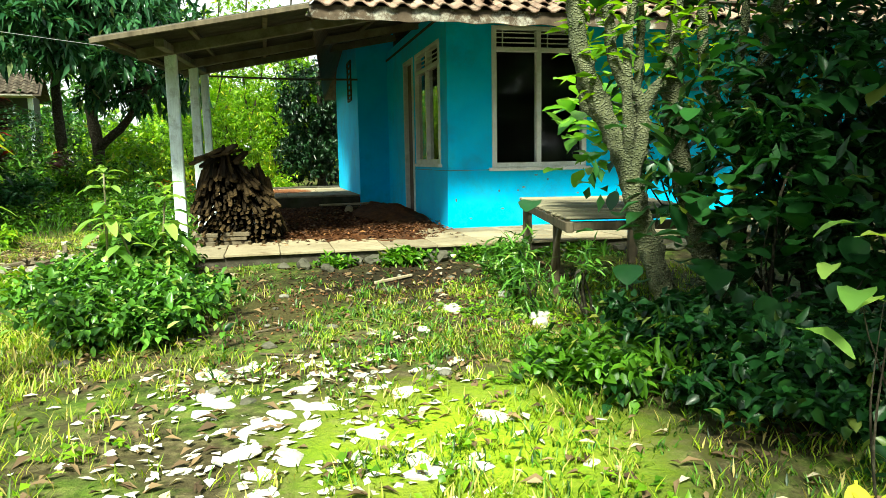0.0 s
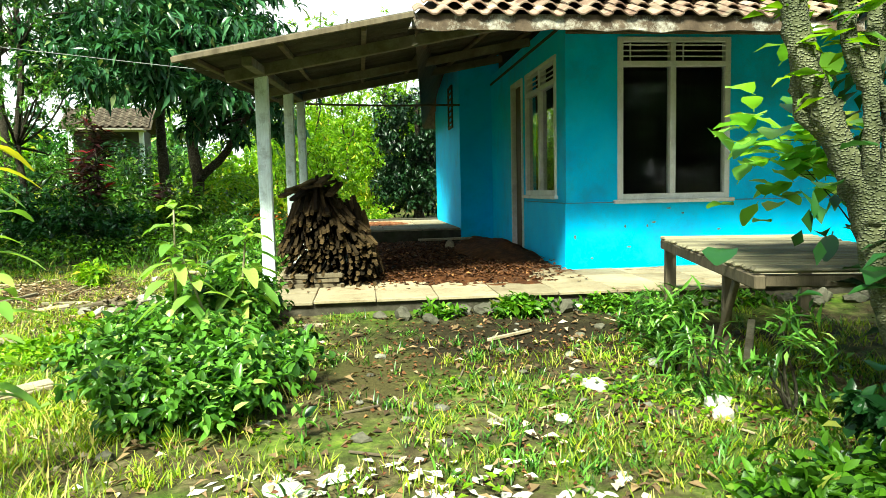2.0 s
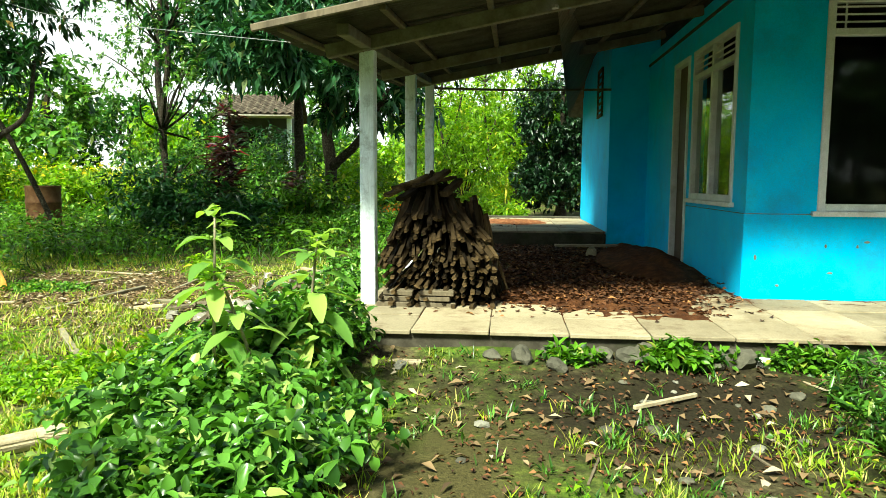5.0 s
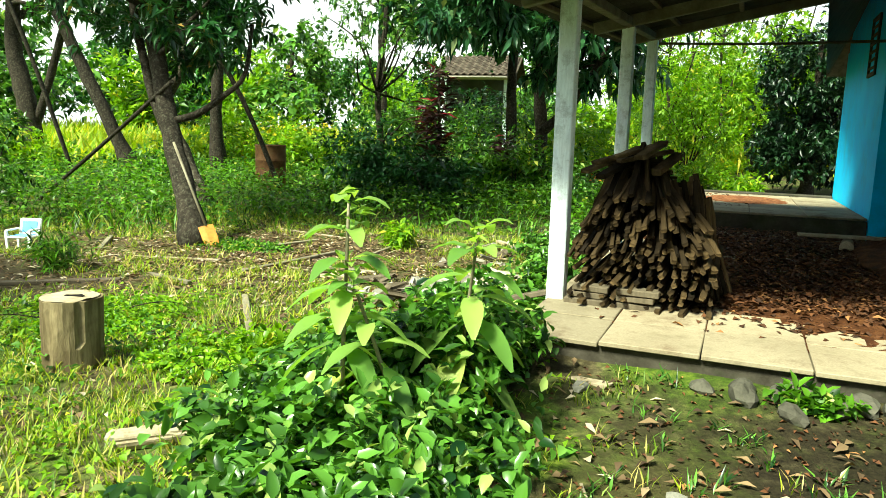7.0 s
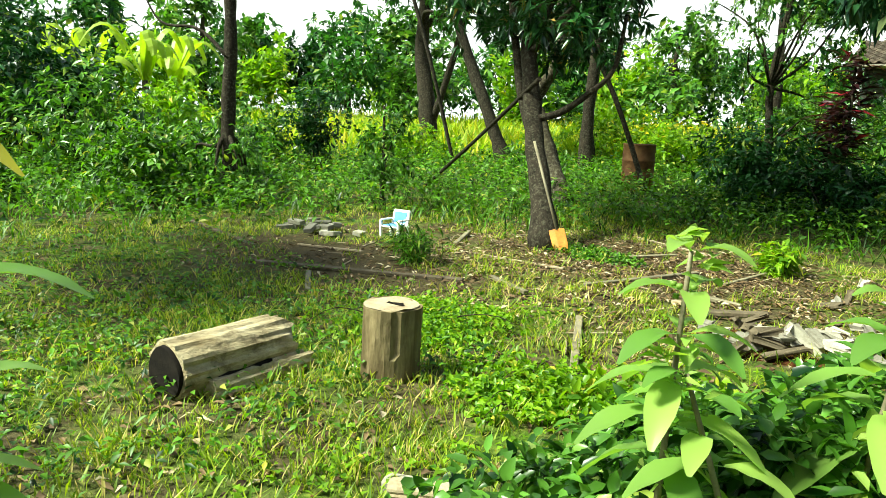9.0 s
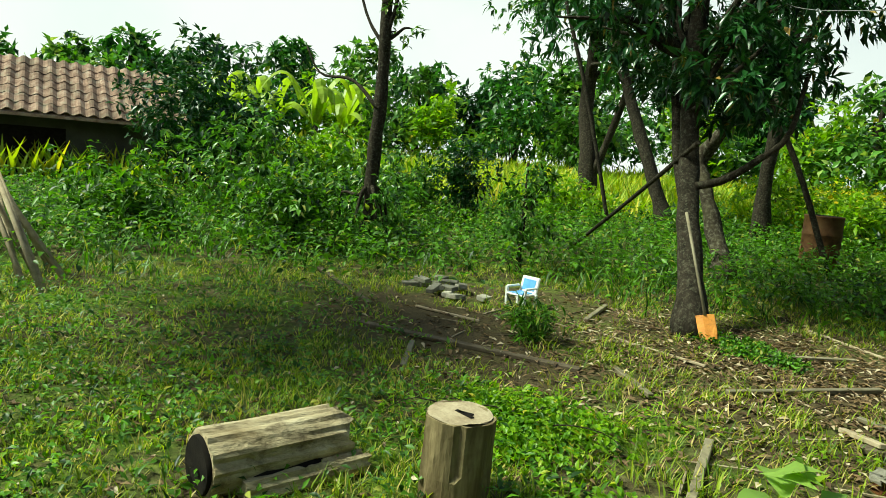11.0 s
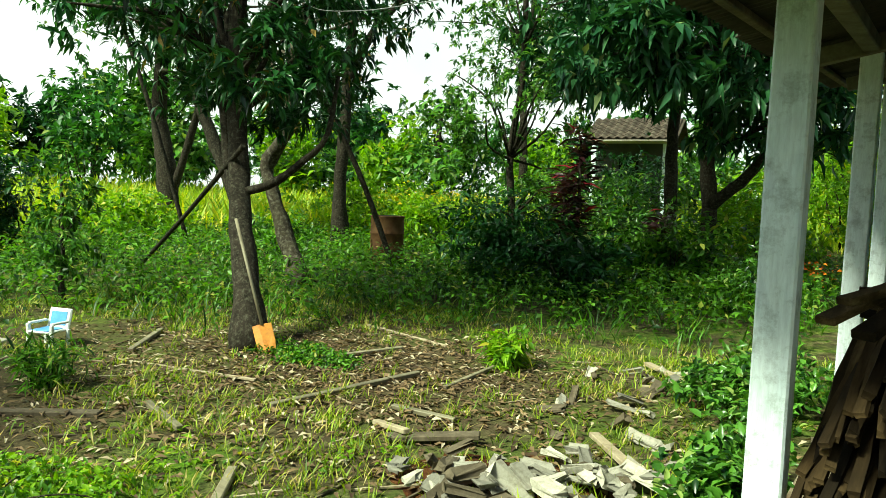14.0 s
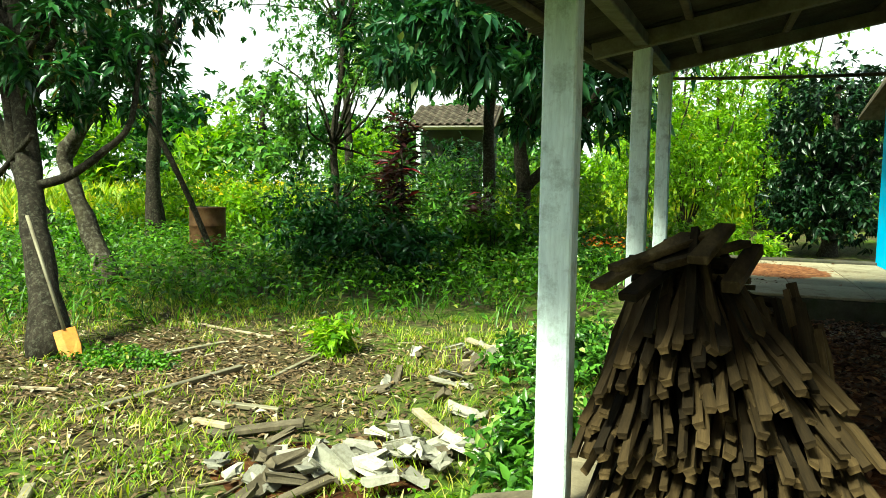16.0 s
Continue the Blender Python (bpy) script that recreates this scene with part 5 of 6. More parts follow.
tree("fine_leaf_tree", "small fine-leaved tree beside the cordyline", -7.4, 17.6,
     [(0, 0, 0), (0.05, 0, 1.2), (-0.1, 0.1, 2.4), (0.1, 0.1, 4.0), (0.0, 0.2, 6.2)], 0.09, 0.05,
     [((0, 0.1, 3.1), (1.6, 1.5, 1.5), 330, 34), ((0.3, 0.3, 5.6), (1.7, 1.6, 1.6), 260, 28), ((0.2, -0.1, 1.4), (1.3, 1.1, 0.8), 150, 18)], L_BUSH, 0.13, 0.05, per=9)
tree("fine_leaf_tree", "tall light-green tree above the hut", -10.5, 23.5,
     [(0, 0, 0), (0.05, 0, 2.2), (-0.1, 0.1, 4.4), (0.1, 0.1, 7.0), (0.0, 0.2, 9.2)], 0.14, 0.06,
     [((0, 0.1, 6.6), (2.8, 2.5, 2.6), 380, 40), ((0.3, 0.3, 10.0), (2.2, 2.0, 1.8), 200, 24)], L_FAR, 0.18, 0.075)
tree("dark_tree", "dense dark evergreen behind the house corner", 1.75, 21.6,
     [(0, 0, 0), (0.0, 0, 1.0), (0.0, 0, 2.2), (0.0, 0, 3.6)], 0.14, 0.05,
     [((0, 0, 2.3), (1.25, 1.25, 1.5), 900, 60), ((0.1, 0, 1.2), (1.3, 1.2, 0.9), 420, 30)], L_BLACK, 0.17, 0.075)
tree("sapling", "small leafy sapling behind the child's chair", -9.5, 9.95, [(0, 0, 0), (0.0, 0, 0.4), (0.03, 0, 0.9), (0.0, 0, 1.7)], 0.045, 0.02,
     [((0, 0, 1.1), (0.42, 0.42, 0.65), 120, 18)], L_BUSH, 0.14, 0.055, per=8)

# dense back growth behind the porch and round the yard
for k, (x, y, rx, ry, h, tw, m, L) in enumerate((
        (-1.2, 24.5, 1.6, 1.3, 3.6, 420, L_BRIGHT, 0.17), (0.6, 27.5, 2.4, 1.6, 4.3, 480, L_BRIGHT, 0.22), (-2.8, 29.0, 2.2, 1.8, 4.2, 380, L_BRIGHT, 0.22), (3.6, 29.0, 2.6, 2.0, 4.4, 420, L_BUSH, 0.24),
        (-0.6, 33.0, 3.4, 2.2, 5.6, 420, L_BRIGHT, 0.30), (5.2, 24.0, 1.8, 1.6, 3.6, 300, L_BUSH, 0.2), (-0.4, 20.6, 1.1, 0.9, 0.8, 260, L_BRIGHT, 0.14), (0.3, 19.4, 0.5, 0.5, 0.6, 120, L_BRIGHT, 0.14))):
    shrub("bush", "tangled sunlit bush behind the porch", x, y, (rx, ry), h, tw, 34, m, L, L * 0.42, 9, 10, "bush", None, 0.4, "bushes behind the porch", 0.25, 0.15)
for x, y, h in ((-2.0, 25.6, 6.2), (-0.6, 27.0, 7.0), (0.9, 25.5, 6.6), (-1.7, 30.5, 8.0)):
    tree("thin_tree", "thin bare-stemmed tree in the thicket behind the porch", x, y, [(0, 0, 0), (0.2, 0, h * 0.25), (0.05, 0, h * 0.55), (0.35, 0, h)], 0.055, 0.03,
         [((0.2, 0, h * 0.75), (1.4, 1.2, h * 0.26), 120, 22)], L_BRIGHT, 0.2, 0.085, per=8, extra=[([(0.15, 0, h * 0.3), (0.6, 0.1, h * 0.5), (1.0, 0.2, h * 0.8)], 0.035, 0.015)], group="thin trees behind the porch")

for k, (x, y, rx, ry, h, tw, m, L) in enumerate((
        (-6.6, 15.9, 1.5, 0.9, 1.7, 380, L_DARK, 0.18), (-4.9, 15.5, 1.0, 0.7, 1.0, 240, L_DARK, 0.18), (-4.2, 17.6, 1.4, 0.9, 1.2, 260, L_SHADEGRASS, 0.18), (-5.2, 18.6, 1.6, 1.0, 1.5, 260, L_BUSH, 0.18), (-2.6, 16.4, 1.0, 0.9, 0.9, 220, L_BUSH, 0.13), (-3.2, 20.5, 1.6, 1.2, 1.5, 260, L_BRIGHT, 0.17),
        (-14.0, 11.0, 0.8, 0.7, 1.9, 260, L_DARK, 0.16), (-15.3, 10.3, 0.8, 0.7, 1.6, 180, L_BUSH, 0.18), (-13.0, 8.6, 1.2, 0.9, 1.4, 260, L_BUSH, 0.17), (-11.5, 6.9, 1.2, 1.0, 1.2, 260, L_SHADEGRASS, 0.17), (-14.5, 6.5, 1.8, 1.4, 1.9, 320, L_BUSH, 0.2), (-12.5, 4.4, 1.5, 1.2, 1.2, 280, L_SHADEGRASS, 0.18),
        (-17.3, 5.7, 1.5, 1.4, 3.3, 420, L_DARK, 0.22), (-16.4, 6.5, 1.0, 1.0, 2.7, 260, L_DARK, 0.22), (-17.0, 9.0, 1.8, 1.4, 2.0, 320, L_BRIGHT, 0.24), (-13.4, 19.6, 2.0, 1.4, 1.8, 300, L_BRIGHT, 0.2), (-10.6, 19.2, 1.6, 1.1, 1.5, 260, L_BRIGHT, 0.18), (-16.0, 14.6, 1.6, 1.2, 1.2, 240, L_BRIGHT, 0.19), (-8.4, 20.4, 1.7, 1.2, 2.2, 320, L_BUSH, 0.18), (-12.0, 15.6, 1.2, 0.9, 0.9, 200, L_SHADEGRASS, 0.15), (-6.6, 22.6, 1.6, 1.2, 2.7, 340, L_BUSH, 0.18), (-8.4, 25.0, 1.8, 1.4, 3.1, 340, L_DARK, 0.2), (-4.0, 22.5, 1.5, 1.2, 1.9, 300, L_BRIGHT, 0.18))):
    shrub("bush", "leafy bush at the edge of the yard", x, y, (rx, ry), h, tw, 24, m, L, L * 0.42, 7, 7, "bush", None, 0.42, "yard edge bushes", 0.25, 0.15)

# far tree line
for k in range(30):
    a = radians(-30 + k * 5.0 + rng.normal() * 1.0)          # heading from +y towards -x
    d = rng.uniform(40, 58)
    x, y, h = -math.sin(a) * d, 5 + math.cos(a) * d, rng.uniform(4.8, 7.6)
    tree("far_tree", "distant leafy tree along the field edge", x, y, [(0, 0, 0), (0.1, 0, h * 0.3), (0, 0, h * 0.6), (0.2, 0, h * 0.85)], 0.28, 0.1,
         [((0, 0, h * 0.62), (h * 0.42, h * 0.4, h * 0.38), 210, 24)], (L_FAR, L_BUSH, L_FAR, L_DARK)[k % 4], 0.62, 0.30, per=7, group="far tree line", category="tree")


# growth added out of view, tall enough to keep horizon light off the porch
for k in range(22):
    a = radians(118 + k * 9.0 + rng.normal() * 2)
    d = rng.uniform(17, 24)
    x, y, h = -math.sin(a) * d, 3 + math.cos(a) * d, rng.uniform(6.0, 9.0)
    if x > 2.5 and y > 5:
        continue
    shrub("boundary_growth", "unseen growth of trees added to close the yard and block low light", x, y, (2.9, 2.5), h, 330, 30, (L_FAR, L_BUSH)[k % 2], 0.5, 0.25, 8, 4, "bush", None, 0.42, "growth round the yard", 0.25, 0.1)
for k in range(46):
    a = radians(-34 + k * 3.2 + rng.normal() * 0.8)
    d = rng.uniform(35, 47)
    x, y, h = -math.sin(a) * d, 5 + math.cos(a) * d, rng.uniform(2.8, 5.2)
    shrub("far_bush", "distant bush along the field edge", x, y, (2.6, 2.2), h, 150, 18, (L_FAR, L_BUSH, L_BRIGHT)[k % 3], 0.5, 0.24, 7, 3, "bush", None, 0.42, "far bushes", 0.25, 0.1)


def banana(x, y, h, n, label, group):
    t = thing("banana_plant", label, "banana plant", x, y, gz(x, y), 0, group)
    part("stem", tube_mesh([([(0, 0, 0), (0.02, 0, h * 0.3), (0, 0, h * 0.55)], [0.14, 0.12, 0.08])], 10, name="stem"), M_LICHEN, t)
    for k in range(n):
        a = k * 2.4 + rng.normal() * 0.2
        out, up = rng.uniform(0.8, 1.6), rng.uniform(1.2, 3.4)
        d = np.array([math.cos(a), math.sin(a), 0])
        rib = [Vector((0, 0, h * 0.52)) + Vector(d) * out * f + Vector((0, 0, up * (f * 1.6 - f * f * 1.3))) for f in np.linspace(0, 1, 10)]
        side = Vector((-d[1], d[0], 0))
        V, F = [], []
        for i, p in enumerate(rib):
            w = 0.17 * math.sin(math.pi * min(1, (i + 0.6) / 10.2)) ** 0.6
            V += [p + side * w - Vector((0, 0, w * 0.35 + rng.uniform(0, 0.04))), p, p - side * w - Vector((0, 0, w * 0.35 + rng.uniform(0, 0.04)))]
        for i in range(9):
            F += [(3 * i, 3 * i + 1, 3 * i + 4, 3 * i + 3), (3 * i + 1, 3 * i + 2, 3 * i + 5, 3 * i + 4)]
        me = bpy.data.meshes.new("leaf")
        me.from_pydata([tuple(v) for v in V], [], F)
        part("leaf", me, L_BANANA, t)


for x, y, h in ((-19.8, 9.0, 3.4), (-21.0, 8.0, 3.0), (-21.5, 10.2, 3.2), (-23.0, 7.2, 3.2)):
    banana(x, y, h, 9, "yellow-green banana plant at the field edge", "banana plants")


def cordyline(x, y, h, label, tiers):
    t = thing("cordyline", label, "ornamental plant", x, y, gz(x, y))
    part("stem", tube_mesh([([(0, 0, 0), (0.03, 0, h * 0.5), (0, 0, h * 0.92)], [0.035, 0.03, 0.02])], 8, name="stem"), M_BARK, t)
    tips = np.array([(rng.normal() * 0.08, rng.normal() * 0.08, h * (0.35 + 0.6 * i / (tiers - 1))) for i in range(tiers)])
    P, D, U = rosettes(tips, np.tile([0, 0, 1.0], (tiers, 1)), 16, 0.4, jitter=0.05, hang=0.35)
    part("foliage", leaf_mesh("leaves", P, D, U, 0.40 * rng.uniform(0.7, 1.1, len(P)), 0.075), L_RED, t)


cordyline(-5.35, 16.3, 2.75, "tall maroon-leaved cordyline plant", 15)
cordyline(-5.75, 16.6, 2.0, "younger maroon-leaved cordyline plant", 11)
cordyline(-4.5, 18.0, 1.3, "short maroon cordyline in the bushes", 4)
n = 160
a = rng.normal(size=(n, 3)) * np.array([0.35, 0.3, 0.10]) + np.array([-2.1, 18.2, 0.55])
stuff("flowers", "small orange flowers in the weeds", "flowers", leaf_mesh("flowers", *flat_leaves(a[:, 0], a[:, 1], a[:, 2], 0.07, 0.05, 0.8)), L_FLOWER)
n = 420
a = rng.normal(size=(n, 3)) * np.array([2.6, 1.6, 0.14]) + np.array([-11.5, 21.5, 1.45])
stuff("flowers", "yellow blossoms over the bushes", "flowers", leaf_mesh("flowers", *flat_leaves(a[:, 0], a[:, 1], a[:, 2], 0.11, 0.08, 0.8)), L_YFLOWER)


# ---- near plants ----
def mallow(x, y, h, leaves, label, L, lean=(0, 0), yellow=3):
    """A tall weed with large soft leaves in whorls and drooping yellow ones."""
    z = gz(x, y)
    t = thing("broadleaf_weed", label, "plant", x, y, z)
    st = curve_pts([(0, 0, 0), (lean[0] * 0.3, lean[1] * 0.3, h * 0.45), (lean[0], lean[1], h)], 12)
    part("stem", tube_mesh([(st, [0.013 - 0.0006 * i for i in range(12)])], 8, name="stem"), M_BAMBOO, t)
    k = np.array([st[min(11, 5 + int(6.9 * (i / leaves) ** 0.8))] for i in range(leaves)])
    a = np.arange(leaves) * 2.4
    up = np.linspace(-0.55, 0.55, leaves)
    D = np.stack([np.cos(a), np.sin(a), up + rng.normal(0, 0.12, leaves)], 1)
    part("foliage", big_leaves(k, D, L * np.linspace(1.1, 0.62, leaves)), L_BIG, t)
    D2 = np.stack([np.cos(a[:yellow] + 1), np.sin(a[:yellow] + 1), np.full(yellow, -1.3)], 1)
    part("yellow_leaves", big_leaves(k[:yellow], D2, np.full(yellow, L * 0.85), 0.34), L_YELLOW, t, "drooping yellow leaves")
    tips = np.array([st[-1]] * 3) + rng.normal(size=(3, 3)) * 0.03
    P, Dd, U = rosettes(tips, np.tile([0, 0, 1.0], (3, 1)), 5, 0.08, jitter=0.01)
    tagged(part("shoot_leaves", leaf_mesh("shoot", P, Dd, U, 0.09, 0.035), L_BIG, t), kind="stuff")
    for c in range(6):
        q = Vector(st[-2]) + Vector(rng.normal(size=3)) * 0.025
        part("bud", tube_mesh([([q, q + Vector((0, 0, 0.012))], [0.009, 0.008])], 6, name="bud"), L_BIG, t)


def big_leaves(P, D, L, wf=0.41, seg=6, arch=0.55):
    """Broad ribbed leaves that arch over, many segments each."""
    D = unit(np.asarray(D, float))
    V, F = [], []
    for p, d, s in zip(P, D, L):
        p, d = Vector(p), Vector(d)
        side = d.cross(Vector((0, 0, 1)))
        side = side.normalized() if side.length > 0.05 else Vector((1, 0, 0))
        up = side.cross(d).normalized()
        b = len(V)
        stalk = s * 0.18
        for i in range(seg + 1):
            f = i / seg
            c = p + d * (stalk + s * f) + up * (s * 0.12 * f) - Vector((0, 0, arch * s * f * f))
            w = s * wf * 0.5 * math.sin(math.pi * (f * 0.93 + 0.04)) ** 0.75
            wav = 0.10 * w * math.sin(i * 2.2)
            V += [c + side * w + up * (w * 0.28 + wav), c, c - side * w + up * (w * 0.28 - wav)]
        for i in range(seg):
            F += [(b + 3 * i, b + 3 * i + 1, b + 3 * i + 4, b + 3 * i + 3), (b + 3 * i + 1, b + 3 * i + 2, b + 3 * i + 5, b + 3 * i + 4)]
        c = len(V)
        V += [p + side * 0.004, p - side * 0.004, p + d * stalk - side * 0.004, p + d * stalk + side * 0.004]
        F.append((c, c + 1, c + 2, c + 3))
    me = bpy.data.meshes.new("leaves")
    me.from_pydata([tuple(v) for v in V], [], F)
    for poly in me.polygons:
        poly.use_smooth = True
    return me


mallow(-1.08, 5.6, 1.10, 24, "tall large-leaved weed with drooping yellow leaves", 0.235, (0.02, 0.02), 1)
mallow(-0.85, 5.7, 0.78, 16, "large-leaved weed in the green bush by the path", 0.23, (-0.16, -0.12), 0)
mallow(-0.78, 6.12, 0.95, 22, "large-leaved weed beside the porch corner", 0.28, (0.08, 0.0), 1)


def tall_edge_plant(x, y, label):
    t = thing("garden_shrub", label, "shrub", x, y, gz(x, y))
    stems = [((0, 0, 0), (0.03, 0.02, 0.8), (0.08, 0.06, 1.42)), ((0, 0, 0), (0.06, 0.08, 0.6), (0.10, 0.14, 1.12)), ((0, 0, 0), (0.08, 0.0, 0.45), (0.14, 0.08, 0.82)), ((0, 0, 0), (-0.02, 0.05, 0.3), (0.05, 0.15, 0.52))]
    for s in stems:
        part("stem", tube_mesh([(curve_pts(s, 8), [0.007] * 8)], 7, name="stem"), M_BAMBOO, t)
    P, D, L = [], [], []
    for s in stems:
        for i in range(9):
            a = i * 2.4 + s[2][0] * 9
            P.append(Vector(s[1]).lerp(Vector(s[2]), 0.35 + 0.65 * i / 8)), D.append((math.cos(a), math.sin(a), rng.uniform(-0.1, 0.5))), L.append(rng.uniform(0.17, 0.25))
    part("foliage", big_leaves(P, D, L, 0.30), L_BIG, t)
    part("yellow_leaves", big_leaves(P[6:9:2], np.array([(1, 0.6, 0.1), (0.7, 1, 0.0)]), [0.24] * 2, 0.32), L_YELLOW, t, "yellowing old leaves")


tall_edge_plant(-1.47, 3.85, "leafy shrub with long glossy leaves beside the path")


# low bush beside the path
def low_bush(x, y, rx, ry, h, twigs, label, m=None, L=0.078):
    shrub("low_bush", label, x, y, (rx, ry), h, int(twigs * 2.2), 60, m or L_BUSH, L, L * 0.58, 6, 12, "bush", None, 0.33, "low bushes by the path", 0.2, 0.1, oval_leaf_mesh)


low_bush(-0.85, 4.68, 0.42, 0.4, 0.42, 220, "dense low green bush beside the path", None, 0.08)
low_bush(-1.25, 5.55, 0.46, 0.6, 0.4, 220, "dense low green bush beside the path", None, 0.08)
low_bush(-1.5, 6.35, 0.42, 0.5, 0.4, 200, "dense low green bush beside the path", None, 0.075)
low_bush(-0.88, 5.35, 0.62, 0.75, 0.5, 360, "dense low green bush beside the path")
low_bush(-1.0, 6.2, 0.55, 0.62, 0.56, 360, "dense low green bush beside the path")
low_bush(-0.72, 4.85, 0.5, 0.4, 0.40, 220, "dense low green bush beside the path")
low_bush(-1.0, 6.85, 0.45, 0.4, 0.58, 240, "leafy weeds at the porch corner")
low_bush(-1.2, 9.25, 0.28, 0.65, 0.36, 200, "green weeds growing along the porch side")
low_bush(-1.5, 11.4, 0.5, 1.1, 0.40, 280, "green weeds growing along the porch side")
low_bush(0.75, 6.98, 0.2, 0.08, 0.10, 40, "weeds sprouting from the porch footing", L_SHADEGRASS)
low_bush(2.3, 6.98, 0.35, 0.1, 0.13, 60, "weeds sprouting from the porch footing", L_SHADEGRASS)
low_bush(3.4, 6.95, 0.5, 0.1, 0.13, 70, "weeds sprouting from the porch footing", L_SHADEGRASS)
low_bush(1.45, 6.95, 0.26, 0.12, 0.17, 60, "weeds sprouting from the porch footing", L_SHADEGRASS)
low_bush(-1.9, 6.9, 0.45, 0.4, 0.26, 150, "bright leafy weeds beside the bush", L_BRIGHT)
# the dark leaf colour carries the shade under these shrubs
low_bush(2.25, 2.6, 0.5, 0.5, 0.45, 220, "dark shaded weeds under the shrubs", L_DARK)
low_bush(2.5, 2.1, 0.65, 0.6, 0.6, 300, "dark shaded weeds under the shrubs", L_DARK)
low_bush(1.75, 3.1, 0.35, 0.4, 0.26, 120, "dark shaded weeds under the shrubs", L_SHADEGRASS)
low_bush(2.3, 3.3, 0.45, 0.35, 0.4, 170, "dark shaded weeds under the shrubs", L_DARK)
low_bush(-2.6, 6.6, 0.55, 0.5, 0.14, 260, "low creeping clover-like weeds on the ground", L_BRIGHT, 0.05)
low_bush(-4.0, 6.9, 0.8, 0.6, 0.16, 320, "low creeping clover-like weeds on the ground", L_BRIGHT, 0.05)
low_bush(-5.3, 10.2, 0.6, 0.35, 0.13, 200, "low creeping clover-like weeds on the ground", L_SHADEGRASS, 0.05)
shrub("tall_weed", "bright fern-like weed on the bare ground", -3.62, 11.3, (0.22, 0.2), 0.3, 60, 14, L_BRIGHT, 0.15, 0.04, 8, 6, "weed", None, 0.4, "", 0.3)
shrub("tall_weed", "grassy weed tuft before the chair", -5.95, 8.12, (0.24, 0.2), 0.34, 60, 14, L_SHADEGRASS, 0.16, 0.022, 9, 6, "weed", None, 0.4, "", 0.1)


def knobbly_shrub():
    """Multi-stemmed succulent with pale knobbly stems."""
    x, y = 2.75, 3.85
    t = thing("knobbly_succulent", "tall succulent shrub with pale knobbly stems and leafy tips", "shrub", x, y, gz(x, y) - 0.03)
    ctrl = [((-0.02, 0, 0), (-0.19, 0.02, 0.38), (-0.34, 0.03, 0.8), (-0.48, 0.03, 1.2), (-0.64, 0.03, 1.52), (-0.78, 0.02, 1.88), (-0.83, 0, 2.5), 0.125),
            ((0.27, 0, 0), (0.17, 0.02, 0.4), (0.08, 0.05, 0.7), (-0.06, 0.08, 1.28), (-0.11, 0.08, 1.7), (-0.06, 0.08, 2.2), (-0.08, 0.08, 2.8), 0.135),
            ((-0.42, 0.0, 1.02), (-0.39, -0.06, 1.3), (-0.42, -0.08, 1.52), (-0.56, -0.08, 1.66), (-0.63, -0.08, 1.94), (-0.66, -0.08, 2.6), 0.07),
            ((-0.40, -0.05, 1.42), (-0.36, -0.1, 1.55), (-0.25, -0.1, 1.68), (-0.20, -0.1, 1.96), (-0.19, -0.1, 2.6), 0.06),
            ((-0.07, 0.06, 1.28), (0.05, 0.03, 1.38), (0.16, 0.02, 1.52), (0.05, 0.0, 1.86), (0.08, 0, 2.6), 0.075),
            ((0.30, -0.03, 0), (0.34, -0.03, 0.72), (0.39, -0.02, 1.3), (0.48, 0, 1.66), (0.62, 0, 2.3), (0.64, 0, 2.8), 0.09),
            ((0.36, -0.02, 0.9), (0.27, -0.08, 1.2), (0.25, -0.08, 1.6), (0.30, -0.08, 2.2), (0.27, -0.08, 2.7), 0.055),
            ((-0.57, 0.03, 1.4), (-0.70, 0.08, 1.5), (-0.72, 0.1, 1.75), (-0.72, 0.1, 2.1), (-0.70, 0.1, 2.6), 0.055),
            ((-0.42, 0.02, 1.1), (-0.50, -0.08, 1.42), (-0.52, -0.1, 1.8), (-0.49, -0.1, 2.2), (-0.50, -0.1, 2.6), 0.055),
            ((-0.20, 0.03, 0.45), (-0.30, 0.1, 0.9), (-0.33, 0.14, 1.4), (-0.30, 0.14, 1.9), (-0.33, 0.14, 2.6), 0.06),
            ((0.42, 0, 1.4), (0.56, -0.05, 1.5), (0.72, -0.06, 1.75), (0.80, -0.06, 2.2), (0.82, 0, 2.6), 0.055)]
    tips = []
    for *c, r in ctrl:
        pts = curve_pts(c, 46)
        part("stem", tube_mesh([(pts, [r * 0.62 * (1 - 0.45 * i / 45) for i in range(46)])], 12, 0.25, 22, "stem", knob=r * 0.2), M_SCALY, t)
        tips += [tuple(pts[-1]), tuple(pts[-5]), tuple(pts[-9]), tuple(pts[-14])]
    P, D, U = rosettes(np.array(tips), np.tile([0, 0, 1.0], (len(tips), 1)), 15, 0.15, jitter=0.06)
    part("foliage", leaf_mesh("leaves", P, D, U, 0.15, 0.04), L_BRIGHT, t)


knobbly_shrub()


